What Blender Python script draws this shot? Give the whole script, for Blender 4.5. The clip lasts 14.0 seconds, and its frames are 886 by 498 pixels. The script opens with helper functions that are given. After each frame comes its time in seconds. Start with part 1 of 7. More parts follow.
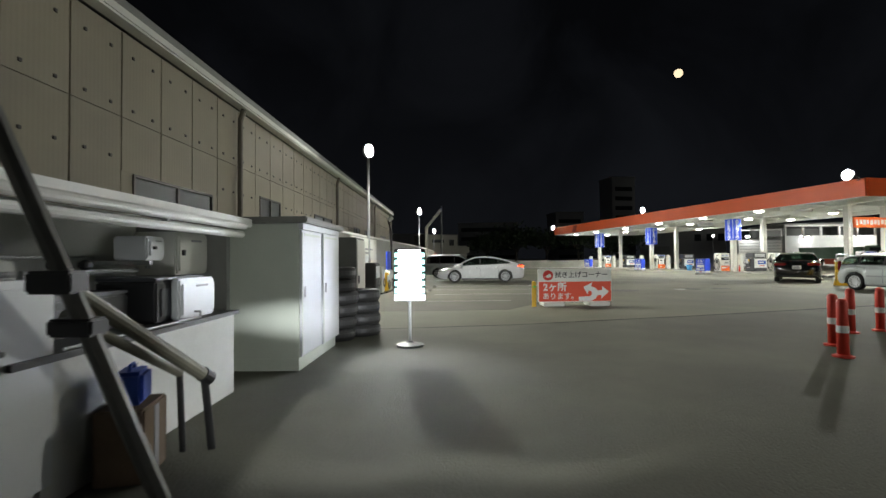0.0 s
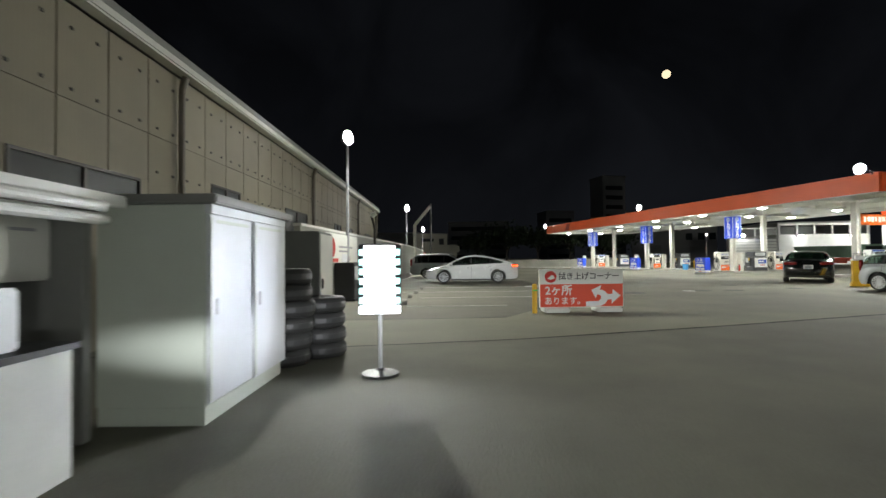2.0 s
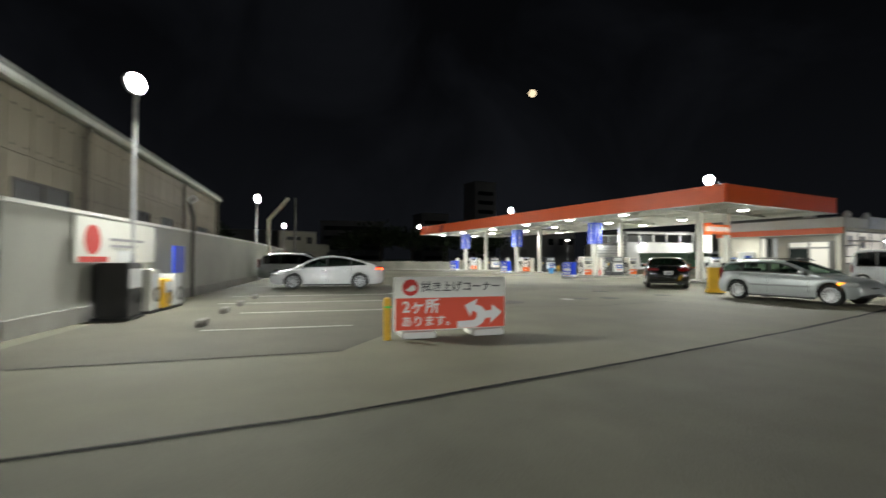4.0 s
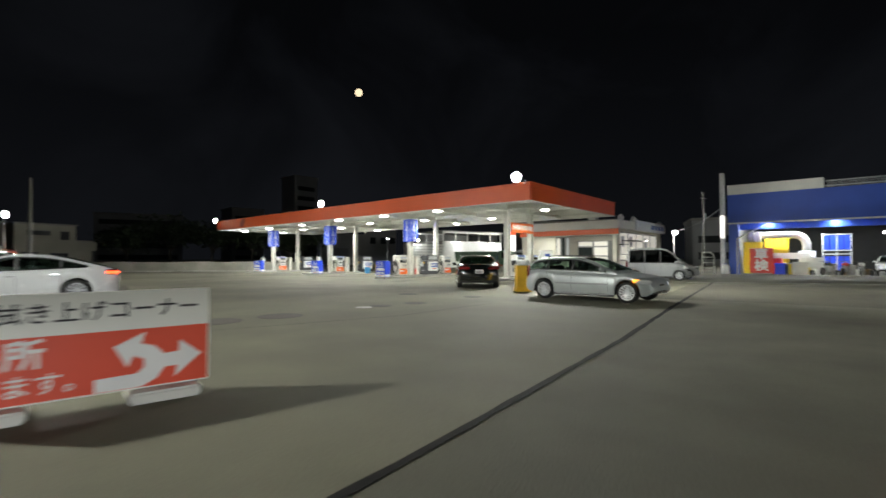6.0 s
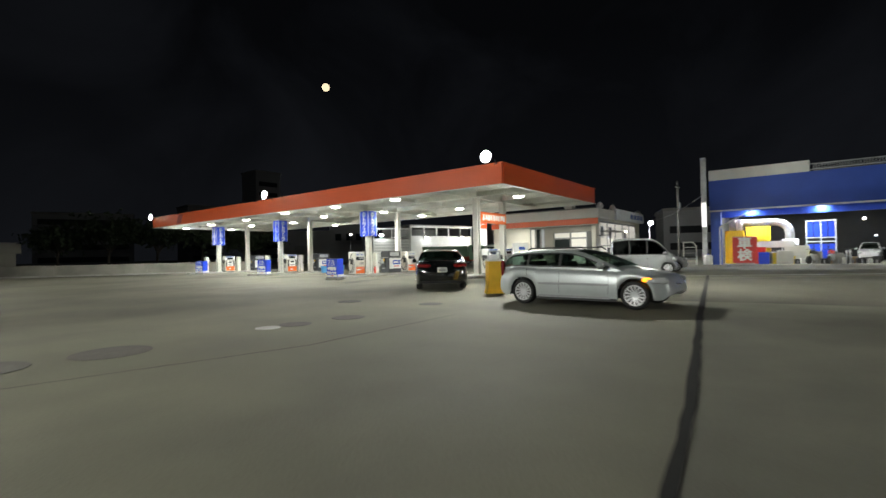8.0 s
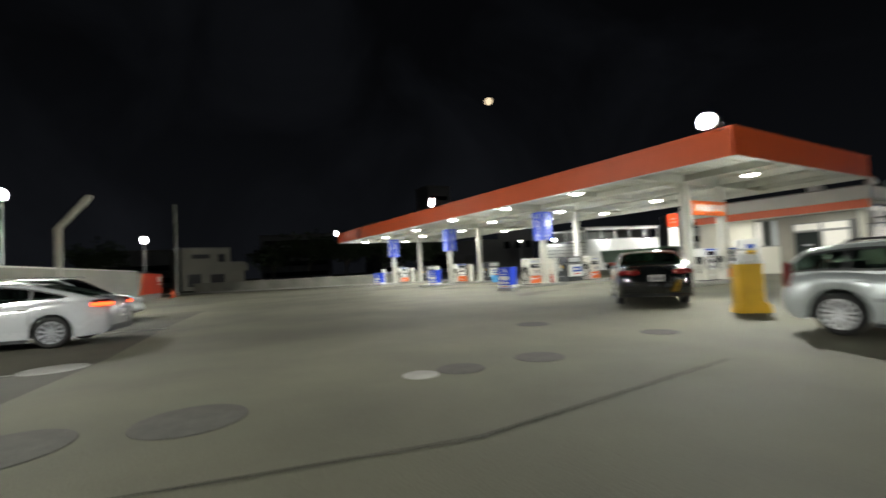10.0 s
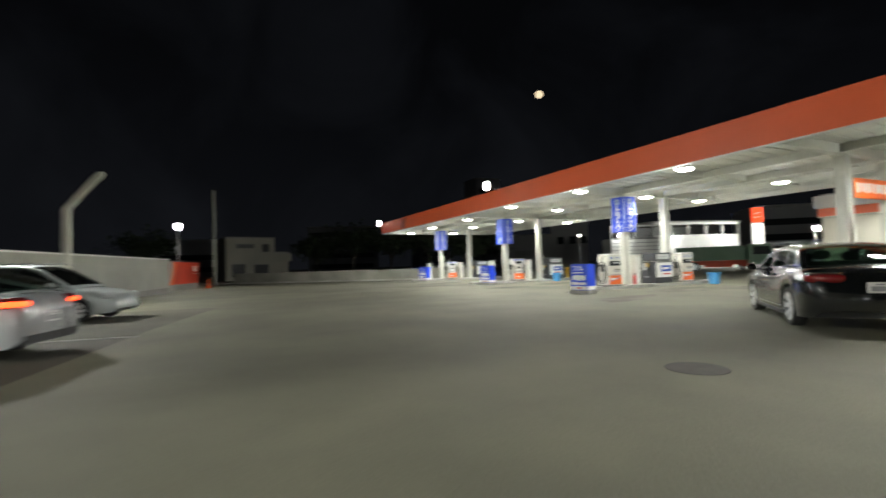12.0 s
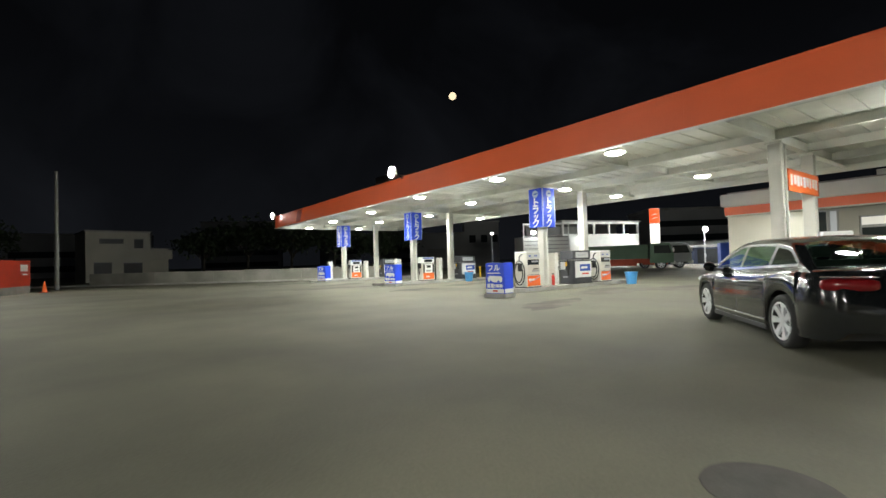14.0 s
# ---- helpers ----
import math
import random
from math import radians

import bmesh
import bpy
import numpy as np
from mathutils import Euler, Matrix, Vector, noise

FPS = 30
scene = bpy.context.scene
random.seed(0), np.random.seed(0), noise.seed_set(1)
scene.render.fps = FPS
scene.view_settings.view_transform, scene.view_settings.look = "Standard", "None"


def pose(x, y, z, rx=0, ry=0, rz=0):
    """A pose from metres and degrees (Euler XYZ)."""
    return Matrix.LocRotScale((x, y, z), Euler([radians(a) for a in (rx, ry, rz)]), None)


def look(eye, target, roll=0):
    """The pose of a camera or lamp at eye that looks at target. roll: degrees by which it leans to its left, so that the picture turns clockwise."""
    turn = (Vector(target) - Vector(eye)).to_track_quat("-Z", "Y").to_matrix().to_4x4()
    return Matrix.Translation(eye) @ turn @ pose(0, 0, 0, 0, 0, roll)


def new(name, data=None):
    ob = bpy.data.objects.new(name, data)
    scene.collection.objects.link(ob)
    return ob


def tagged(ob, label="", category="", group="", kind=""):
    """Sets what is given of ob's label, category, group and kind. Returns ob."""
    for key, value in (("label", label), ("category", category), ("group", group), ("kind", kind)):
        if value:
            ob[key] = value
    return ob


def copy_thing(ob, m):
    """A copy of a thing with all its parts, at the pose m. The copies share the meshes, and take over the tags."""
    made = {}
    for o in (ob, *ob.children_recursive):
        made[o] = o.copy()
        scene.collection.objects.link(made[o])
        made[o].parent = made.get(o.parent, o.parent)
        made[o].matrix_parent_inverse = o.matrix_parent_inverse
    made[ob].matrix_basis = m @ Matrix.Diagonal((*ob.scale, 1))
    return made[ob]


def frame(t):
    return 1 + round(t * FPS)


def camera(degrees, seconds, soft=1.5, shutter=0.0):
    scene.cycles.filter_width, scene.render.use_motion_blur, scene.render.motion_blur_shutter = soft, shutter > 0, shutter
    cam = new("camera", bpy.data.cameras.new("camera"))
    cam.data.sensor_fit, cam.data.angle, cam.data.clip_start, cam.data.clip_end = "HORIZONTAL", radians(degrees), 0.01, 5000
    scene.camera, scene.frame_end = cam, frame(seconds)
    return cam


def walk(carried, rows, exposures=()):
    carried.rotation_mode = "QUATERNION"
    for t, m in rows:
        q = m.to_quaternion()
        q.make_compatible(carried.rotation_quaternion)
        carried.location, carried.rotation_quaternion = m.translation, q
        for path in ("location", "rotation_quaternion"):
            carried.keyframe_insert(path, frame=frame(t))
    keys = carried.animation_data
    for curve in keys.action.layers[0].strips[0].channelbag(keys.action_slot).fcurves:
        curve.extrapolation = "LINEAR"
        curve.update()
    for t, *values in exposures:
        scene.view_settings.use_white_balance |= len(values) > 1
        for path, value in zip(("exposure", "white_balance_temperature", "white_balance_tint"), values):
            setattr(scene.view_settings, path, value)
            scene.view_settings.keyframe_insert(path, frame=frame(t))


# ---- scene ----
# the camera and its drive: seconds, x, y, z, yaw, pitch, roll
cam = camera(88.04, 14.0, shutter=0.9)
ROWS = [
    (0.0, 0.000, 0.000, 1.244, 0.00, 1.31, 0.52),
    (0.5, -0.006, 0.351, 1.243, -0.08, 1.34, 0.85),
    (1.0, 0.006, 0.740, 1.245, -0.29, 1.26, 0.72),
    (1.5, 0.036, 1.187, 1.241, -0.65, 1.19, 0.66),
    (2.0, 0.090, 1.690, 1.238, -1.23, 1.22, 0.57),
    (4.5, 1.632, 5.540, 1.258, -22.53, 1.47, -0.05),
    (5.0, 2.207, 6.122, 1.252, -28.53, 1.60, 0.43),
    (5.5, 2.837, 6.672, 1.241, -33.62, 1.59, 0.34),
    (6.0, 3.490, 7.252, 1.244, -38.05, 1.28, 0.05),
    (6.5, 4.184, 7.840, 1.237, -41.33, 0.87, 0.38),
    (7.0, 4.872, 8.440, 1.242, -42.77, 0.48, 0.73),
    (9.5, 7.426, 11.844, 1.237, -29.11, 1.81, 2.87),
    (10.0, 7.602, 12.703, 1.234, -20.70, 2.43, 2.97),
    (10.5, 7.723, 13.619, 1.241, -12.87, 2.81, 2.59),
    (11.0, 7.851, 14.625, 1.245, -7.88, 2.77, 1.81),
    (11.5, 8.139, 15.682, 1.247, -8.97, 2.26, 1.59),
    (12.0, 8.534, 16.609, 1.243, -14.99, 2.03, 1.67),
    (12.5, 8.980, 17.437, 1.248, -21.51, 1.90, 1.74),
    (13.0, 9.378, 18.218, 1.246, -24.38, 1.72, 1.63),
    (13.5, 9.717, 18.909, 1.247, -25.32, 1.57, 1.78),
    (14.0, 10.035, 19.446, 1.244, -25.78, 1.52, 1.63),
]
walk(cam, [(t, pose(x, y, z, 90 + pitch, roll, yaw)) for t, x, y, z, yaw, pitch, roll in ROWS],
     exposures=[(0.0, 0.0), (7.0, 0.0), (9.5, -0.1), (11.0, -0.2), (12.5, -0.06), (14.0, 0.0)])

# ---- world and large lights ----
world = bpy.data.worlds.new("night")
scene.world = world
world.use_nodes = True
wn = world.node_tree
wn.nodes["Background"].inputs["Color"].default_value = (0.72, 0.8, 1.0, 1)
wn.nodes["Background"].inputs["Strength"].default_value = 0.0045
cloud = wn.nodes.new("ShaderNodeTexNoise")
cloud.inputs["Scale"].default_value, cloud.inputs["Detail"].default_value, cloud.inputs["Distortion"].default_value = 3.2, 6, 0.6
cloud_range = wn.nodes.new("ShaderNodeMapRange")
cloud_range.inputs["From Min"].default_value, cloud_range.inputs["From Max"].default_value = 0.42, 0.75
cloud_range.inputs["To Min"].default_value, cloud_range.inputs["To Max"].default_value = 0.0024, 0.007
wn.links.new(cloud.outputs["Fac"], cloud_range.inputs["Value"])
# town glow low over the horizon
where = wn.nodes.new("ShaderNodeTexCoord")
split = wn.nodes.new("ShaderNodeSeparateXYZ")
low_glow = wn.nodes.new("ShaderNodeMapRange")
low_glow.inputs["From Min"].default_value, low_glow.inputs["From Max"].default_value = 0.0, 0.42
low_glow.inputs["To Min"].default_value, low_glow.inputs["To Max"].default_value = 0.0042, 0.0
total = wn.nodes.new("ShaderNodeMath")
wn.links.new(where.outputs["Generated"], split.inputs["Vector"])
wn.links.new(split.outputs["Z"], low_glow.inputs["Value"])
wn.links.new(low_glow.outputs["Result"], total.inputs[0])
wn.links.new(cloud_range.outputs["Result"], total.inputs[1])
wn.links.new(total.outputs["Value"], wn.nodes["Background"].inputs["Strength"])

# the station's own axes: u away from the forecourt, v along the canopy
S = pose(20.5, 22.1, 0, 0, 0, 11.0)


def at(u, v, z=0.0):
    return S @ Vector((u, v, z))


def point_lamp(name, place, watts, radius=0.15, colour=(0.97, 1.0, 0.93)):
    d = bpy.data.lights.new(name, "POINT")
    d.energy, d.color, d.shadow_soft_size = watts, colour, radius
    ob = new(name, d)
    ob.matrix_world = Matrix.Translation(place)
    return ob


def down_lamp(name, place, watts, size=0.34, colour=(0.98, 1.0, 0.9)):
    d = bpy.data.lights.new(name, "AREA")
    d.shape, d.size, d.energy, d.color = "DISK", size, watts, colour
    ob = new(name, d)
    ob.matrix_world = Matrix.Translation(place)
    return ob


def spot_lamp(name, place, target, watts, degrees=150, radius=0.15, colour=(0.98, 1.0, 0.91)):
    d = bpy.data.lights.new(name, "SPOT")
    d.energy, d.color, d.shadow_soft_size = watts, colour, radius
    d.spot_size, d.spot_blend = radians(degrees), 0.5
    ob = new(name, d)
    ob.matrix_world = look(place, target)
    return ob


LAMPS = [(4.0, 1.4), (0.5, 6.5), (0.45, 11.1), (0.45, 16.0), (1.3, 22.1), (1.6, 28.0), (2.1, 33.6), (6.8, 7.0), (4.7, 11.5), (3.9, 16.6), (5.5, 22.5), (4.7, 27.3), (6.1, 33.3), (8.7, 11.7), (9.9, 22.7)]
for u, v in LAMPS:
    spot_lamp("canopy_light_source", at(u, v, 3.9), at(u, v, 0), 550, 170, 0.12, (0.97, 1.0, 0.92))
    point_lamp("canopy_light_spill", at(u, v, 3.4), 66, 0.12, (0.97, 1.0, 0.92))
FLOODS = [(at(-0.4, 0.5, 5.2), 5600), (at(-0.4, 16.8, 5.2), 2600), (at(-0.2, 34.9, 5.0), 700)]
POLES = [(-2.79, 17.1, 5.32, 4000), (-1.8, 34.5, 4.85, 3600), (-1.05, 52.2, 4.45, 950), (59.4, 33.4, 4.4, 3400), (59.6, 53.3, 4.0, 3600)]

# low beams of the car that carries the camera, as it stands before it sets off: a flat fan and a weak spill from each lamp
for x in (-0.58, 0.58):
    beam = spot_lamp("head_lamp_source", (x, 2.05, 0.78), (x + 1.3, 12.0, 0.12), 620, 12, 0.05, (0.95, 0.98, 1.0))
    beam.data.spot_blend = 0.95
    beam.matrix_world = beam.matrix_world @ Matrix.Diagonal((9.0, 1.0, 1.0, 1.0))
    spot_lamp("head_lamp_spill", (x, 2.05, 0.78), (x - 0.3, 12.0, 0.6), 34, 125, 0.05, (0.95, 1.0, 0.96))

# ---- materials ----
def mat(name, colour, rough=0.6, metal=0.0, vary=0.15, scale=3.0, bump=0.0, fine=60.0, stain=0.0, coat=0.0, specular=0.5, piece=0.0):
    m = bpy.data.materials.new(name)
    m.use_nodes = True
    n, l = m.node_tree.nodes, m.node_tree.links
    b = n["Principled BSDF"]
    b.inputs["Metallic"].default_value = metal
    b.inputs["Specular IOR Level"].default_value = specular
    b.inputs["Coat Weight"].default_value = coat
    b.inputs["Coat Roughness"].default_value = 0.05
    tc = n.new("ShaderNodeTexCoord")
    big = n.new("ShaderNodeTexNoise")
    big.inputs["Scale"].default_value, big.inputs["Detail"].default_value = scale, 6
    l.new(tc.outputs["Object"], big.inputs["Vector"])
    small = n.new("ShaderNodeTexNoise")
    small.inputs["Scale"].default_value, small.inputs["Detail"].default_value = fine, 4
    l.new(tc.outputs["Object"], small.inputs["Vector"])
    mixn = n.new("ShaderNodeMath")
    mixn.operation = "MULTIPLY_ADD"
    mixn.inputs[1].default_value = 0.35
    l.new(small.outputs["Fac"], mixn.inputs[0])
    l.new(big.outputs["Fac"], mixn.inputs[2])
    ramp = n.new("ShaderNodeMapRange")
    ramp.inputs["From Min"].default_value, ramp.inputs["From Max"].default_value = 0.4, 0.95
    ramp.inputs["To Min"].default_value, ramp.inputs["To Max"].default_value = 1 - vary, 1 + vary
    l.new(mixn.outputs[0], ramp.inputs["Value"])
    out = ramp.outputs["Result"]
    if piece:
        info = n.new("ShaderNodeObjectInfo")
        pm = n.new("ShaderNodeMapRange")
        pm.inputs["To Min"].default_value, pm.inputs["To Max"].default_value = 1 - piece, 1 + piece
        l.new(info.outputs["Random"], pm.inputs["Value"])
        mu = n.new("ShaderNodeMath")
        mu.operation = "MULTIPLY"
        l.new(out, mu.inputs[0])
        l.new(pm.outputs["Result"], mu.inputs[1])
        out = mu.outputs[0]
    if stain:
        st = n.new("ShaderNodeTexNoise")
        st.inputs["Scale"].default_value, st.inputs["Detail"].default_value = scale * 0.22, 8
        l.new(tc.outputs["Object"], st.inputs["Vector"])
        sm = n.new("ShaderNodeMapRange")
        sm.inputs["From Min"].default_value, sm.inputs["From Max"].default_value = 0.38, 0.62
        sm.inputs["To Min"].default_value, sm.inputs["To Max"].default_value = 1 - stain, 1
        l.new(st.outputs["Fac"], sm.inputs["Value"])
        mu = n.new("ShaderNodeMath")
        mu.operation = "MULTIPLY"
        l.new(out, mu.inputs[0])
        l.new(sm.outputs["Result"], mu.inputs[1])
        out = mu.outputs[0]
    col = n.new("ShaderNodeVectorMath")
    col.operation = "SCALE"
    col.inputs[0].default_value = colour
    l.new(out, col.inputs["Scale"])
    l.new(col.outputs["Vector"], b.inputs["Base Color"])
    rr = n.new("ShaderNodeMapRange")
    rr.inputs["To Min"].default_value, rr.inputs["To Max"].default_value = max(0.02, rough - 0.12 * rough), min(1, rough + 0.25 * rough)
    l.new(big.outputs["Fac"], rr.inputs["Value"])
    l.new(rr.outputs["Result"], b.inputs["Roughness"])
    if bump:
        bp = n.new("ShaderNodeBump")
        bp.inputs["Strength"].default_value, bp.inputs["Distance"].default_value = bump, 0.01
        l.new(small.outputs["Fac"], bp.inputs["Height"])
        l.new(bp.outputs["Normal"], b.inputs["Normal"])
    return m


def glow(name, colour, strength):
    m = bpy.data.materials.new(name)
    m.use_nodes = True
    b = m.node_tree.nodes["Principled BSDF"]
    b.inputs["Base Color"].default_value = (0.4 * colour[0], 0.4 * colour[1], 0.4 * colour[2], 1)
    b.inputs["Emission Color"].default_value = (*colour, 1)
    b.inputs["Emission Strength"].default_value = strength
    return m


def glass(name, tint=(0.02, 0.025, 0.025), rough=0.03):
    m = mat(name, tint, rough, 0.0, 0.1, 2.0, specular=0.6)
    return m


GROUND = mat("worn_concrete_paving", (0.155, 0.149, 0.107), 0.8, vary=0.28, scale=0.5, bump=0.5, fine=38, stain=0.34, specular=0.25)
BAYS = mat("dark_bay_asphalt", (0.1, 0.095, 0.074), 0.85, vary=0.25, scale=0.7, bump=0.6, fine=42, stain=0.35, specular=0.2)
STAIN = mat("oil_stain", (0.11, 0.103, 0.082), 0.88, vary=0.4, scale=1.5, stain=0.3, specular=0.15)
ASPHALT_SEAM = mat("dark_tar_joint", (0.012, 0.012, 0.012), 0.9, vary=0.3, specular=0.1)
CONCRETE = mat("grey_concrete", (0.33, 0.32, 0.3), 0.85, vary=0.2, scale=1.5, bump=0.3, stain=0.3)
KERB = mat("kerb_concrete", (0.36, 0.35, 0.32), 0.8, vary=0.2, scale=2.5, bump=0.3, stain=0.25)
LINE = mat("worn_white_line", (0.26, 0.255, 0.235), 0.7, vary=0.45, scale=5)
ORANGE = mat("orange_red_fascia", (0.64, 0.1, 0.024), 0.38, vary=0.08, scale=0.6, specular=0.4)
WHITE_METAL = mat("white_painted_steel", (0.72, 0.72, 0.68), 0.45, vary=0.08, scale=1.4, stain=0.1)
SOFFIT = mat("canopy_deck_white", (0.72, 0.72, 0.66), 0.55, vary=0.16, scale=0.9, stain=0.25)
BEAM = mat("canopy_beam_paint", (0.66, 0.66, 0.6), 0.5, vary=0.15, scale=1.2, stain=0.2)
BLUE = mat("blue_sign_plastic", (0.01, 0.055, 0.6), 0.45, vary=0.08, scale=2)
BLUE_WALL = mat("blue_painted_fascia", (0.028, 0.085, 0.46), 0.5, vary=0.12, scale=0.7, stain=0.15)
WHITE = mat("white_plastic", (0.75, 0.75, 0.74), 0.4, vary=0.05, scale=3)
INK = mat("black_print", (0.015, 0.015, 0.018), 0.5, vary=0.1)
GREYP = mat("grey_print", (0.3, 0.3, 0.32), 0.5, vary=0.1)
RED = mat("red_print", (0.55, 0.03, 0.02), 0.45, vary=0.08, scale=2)
DARK = mat("black_plastic", (0.02, 0.02, 0.022), 0.45, vary=0.2)
RUBBER = mat("tyre_rubber", (0.018, 0.018, 0.018), 0.75, vary=0.3, scale=8, bump=0.3)
RIM = mat("alloy_rim", (0.7, 0.71, 0.73), 0.3, metal=0.35, vary=0.08)
STEEL = mat("galvanised_steel", (0.42, 0.43, 0.44), 0.45, metal=0.7, vary=0.2, scale=4)
YELLOW = mat("yellow_paint", (0.72, 0.42, 0.02), 0.5, vary=0.15, scale=3, stain=0.15)
SIDING = mat("beige_siding_panel", (0.272, 0.239, 0.172), 0.6, vary=0.14, scale=1.0, stain=0.2, piece=0.06)
# fine upright ribs pressed into the cladding sheets
sn, sl = SIDING.node_tree.nodes, SIDING.node_tree.links
place, ribs, relief = sn.new("ShaderNodeTexCoord"), sn.new("ShaderNodeTexWave"), sn.new("ShaderNodeBump")
ribs.inputs["Scale"].default_value, ribs.inputs["Distortion"].default_value = 4.6, 0.3
relief.inputs["Strength"].default_value, relief.inputs["Distance"].default_value = 0.16, 0.006
sl.new(place.outputs["Object"], ribs.inputs["Vector"])
sl.new(ribs.outputs["Fac"], relief.inputs["Height"])
sl.new(relief.outputs["Normal"], sn["Principled BSDF"].inputs["Normal"])
SIDING_LINE = mat("panel_joint_brown", (0.08, 0.07, 0.055), 0.7, vary=0.2)
GLASS = glass("dark_glass")
PANE_DULL = mat("dull_far_pane", (0.022, 0.024, 0.026), 0.3, vary=0.2, specular=0.2)
LIT = glow("white_lamp_face", (1, 0.97, 0.9), 30)
FLOOD_LIT = glow("floodlight_face", (1, 0.98, 0.95), 260)
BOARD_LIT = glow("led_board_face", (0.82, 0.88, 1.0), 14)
WIN_LIT = glow("lit_window_panel", (1, 0.98, 0.92), 1.6)
TAIL_LIT = glow("lit_tail_lamp", (1.0, 0.075, 0.015), 5.5)
AMBER_LIT = glow("amber_marker_lamp", (1.0, 0.33, 0.01), 3)
MOON = glow("moon_surface", (1.0, 0.8, 0.52), 1.2)


# ---- mesh helpers ----
def part(name, bm, material, parent=None, label="", smooth=False):
    me = bpy.data.meshes.new(name)
    bm.normal_update()
    bm.to_mesh(me)
    bm.free()
    if smooth:
        for f in me.polygons:
            f.use_smooth = True
    for m in (material if isinstance(material, (list, tuple)) else [material]):
        me.materials.append(m)
    ob = new(name, me)
    if parent is not None:
        ob.parent = parent
    if label:
        tagged(ob, label)
    return ob


def thing(name, m, label, category, group="", kind=""):
    ob = new(name)
    ob.empty_display_size = 0.2
    ob.matrix_world = m
    return tagged(ob, label, category, group, kind)


def box(bm, x0, x1, y0, y1, z0, z1, bevel=0.0, mi=0):
    vs = [bm.verts.new((x, y, z)) for z in (z0, z1) for y in (y0, y1) for x in (x0, x1)]
    fs = [bm.faces.new([vs[i] for i in q]) for q in ((0, 2, 3, 1), (4, 5, 7, 6), (0, 1, 5, 4), (2, 6, 7, 3), (0, 4, 6, 2), (1, 3, 7, 5))]
    for f in fs:
        f.material_index = mi
    if bevel:
        es = list({e for f in fs for e in f.edges})
        r = bmesh.ops.bevel(bm, geom=es, offset=bevel, segments=2, affect="EDGES")
        for f in r["faces"]:
            f.material_index = mi
    return bm


def boxed(*a, bevel=0.0):
    return box(bmesh.new(), *a, bevel=bevel)


def tube(bm, p0, p1, r0, r1=None, seg=12, caps=True):
    p0, p1 = Vector(p0), Vector(p1)
    r1 = r0 if r1 is None else r1
    q = (p1 - p0).to_track_quat("Z", "Y").to_matrix()
    rings = []
    for p, r in ((p0, r0), (p1, r1)):
        rings.append([bm.verts.new(p + q @ Vector((r * math.cos(2 * math.pi * i / seg), r * math.sin(2 * math.pi * i / seg), 0))) for i in range(seg)])
    for i in range(seg):
        j = (i + 1) % seg
        bm.faces.new((rings[0][i], rings[0][j], rings[1][j], rings[1][i]))
    if caps:
        bm.faces.new(rings[0][::-1])
        bm.faces.new(rings[1])
    return bm


def tubed(*a, **k):
    return tube(bmesh.new(), *a, **k)


def pipe(bm, pts, r, seg=8):
    for a, b in zip(pts, pts[1:]):
        tube(bm, a, b, r, seg=seg)
    return bm


def lathe(profile, seg=20, axis="Z"):
    bm = bmesh.new()
    rings = []
    for r, z in profile:
        ring = []
        for i in range(seg):
            a = 2 * math.pi * i / seg
            c, s = r * math.cos(a), r * math.sin(a)
            ring.append(bm.verts.new((c, s, z) if axis == "Z" else (c, z, s)))
        rings.append(ring)
    for a, b in zip(rings, rings[1:]):
        for i in range(seg):
            j = (i + 1) % seg
            bm.faces.new((a[i], a[j], b[j], b[i]))
    bm.faces.new(rings[0][::-1])
    bm.faces.new(rings[-1])
    bmesh.ops.recalc_face_normals(bm, faces=bm.faces)
    return bm


def prism(outline, y0, y1, axis="Y"):
    """A plate with this outline in x and z, from y0 to y1."""
    bm = bmesh.new()
    rows = [[bm.verts.new((x, y, z) if axis == "Y" else (x, z, y)) for x, z in outline] for y in (y0, y1)]
    n = len(outline)
    bm.faces.new(rows[0])
    bm.faces.new(rows[1][::-1])
    for i in range(n):
        j = (i + 1) % n
        bm.faces.new((rows[0][j], rows[0][i], rows[1][i], rows[1][j]))
    bmesh.ops.recalc_face_normals(bm, faces=bm.faces)
    return bm


def words(name, text, size, material, parent, m, depth=0.004, align="CENTER", label="", bold=0.022):
    """Raised lettering, lying in its own x and z, facing minus y."""
    cu = bpy.data.curves.new(name, "FONT")
    cu.body, cu.size, cu.align_x, cu.align_y, cu.extrude = text, size, align, "CENTER", depth / 2
    cu.resolution_u = 2
    cu.offset = bold * size
    tmp = new(name + "_tmp", cu)
    bpy.context.view_layer.update()
    me = bpy.data.meshes.new_from_object(tmp.evaluated_get(bpy.context.evaluated_depsgraph_get()))
    bpy.data.objects.remove(tmp)
    bpy.data.curves.remove(cu)
    me.transform(Matrix.Rotation(math.pi / 2, 4, "X"))
    me.materials.clear()
    me.materials.append(material)
    ob = new(name, me)
    ob.parent = parent
    ob.matrix_local = m
    if label:
        tagged(ob, label)
    return ob


# ---- ground ----
bm = bmesh.new()
vs = [bm.verts.new(p) for p in ((-1500, -1500, 0), (1500, -1500, 0), (1500, 1500, 0), (-1500, 1500, 0))]
bm.faces.new(vs)
tagged(part("ground", bm, GROUND), "worn grey-brown concrete and asphalt yard, patched and stained", "ground", kind="structure")

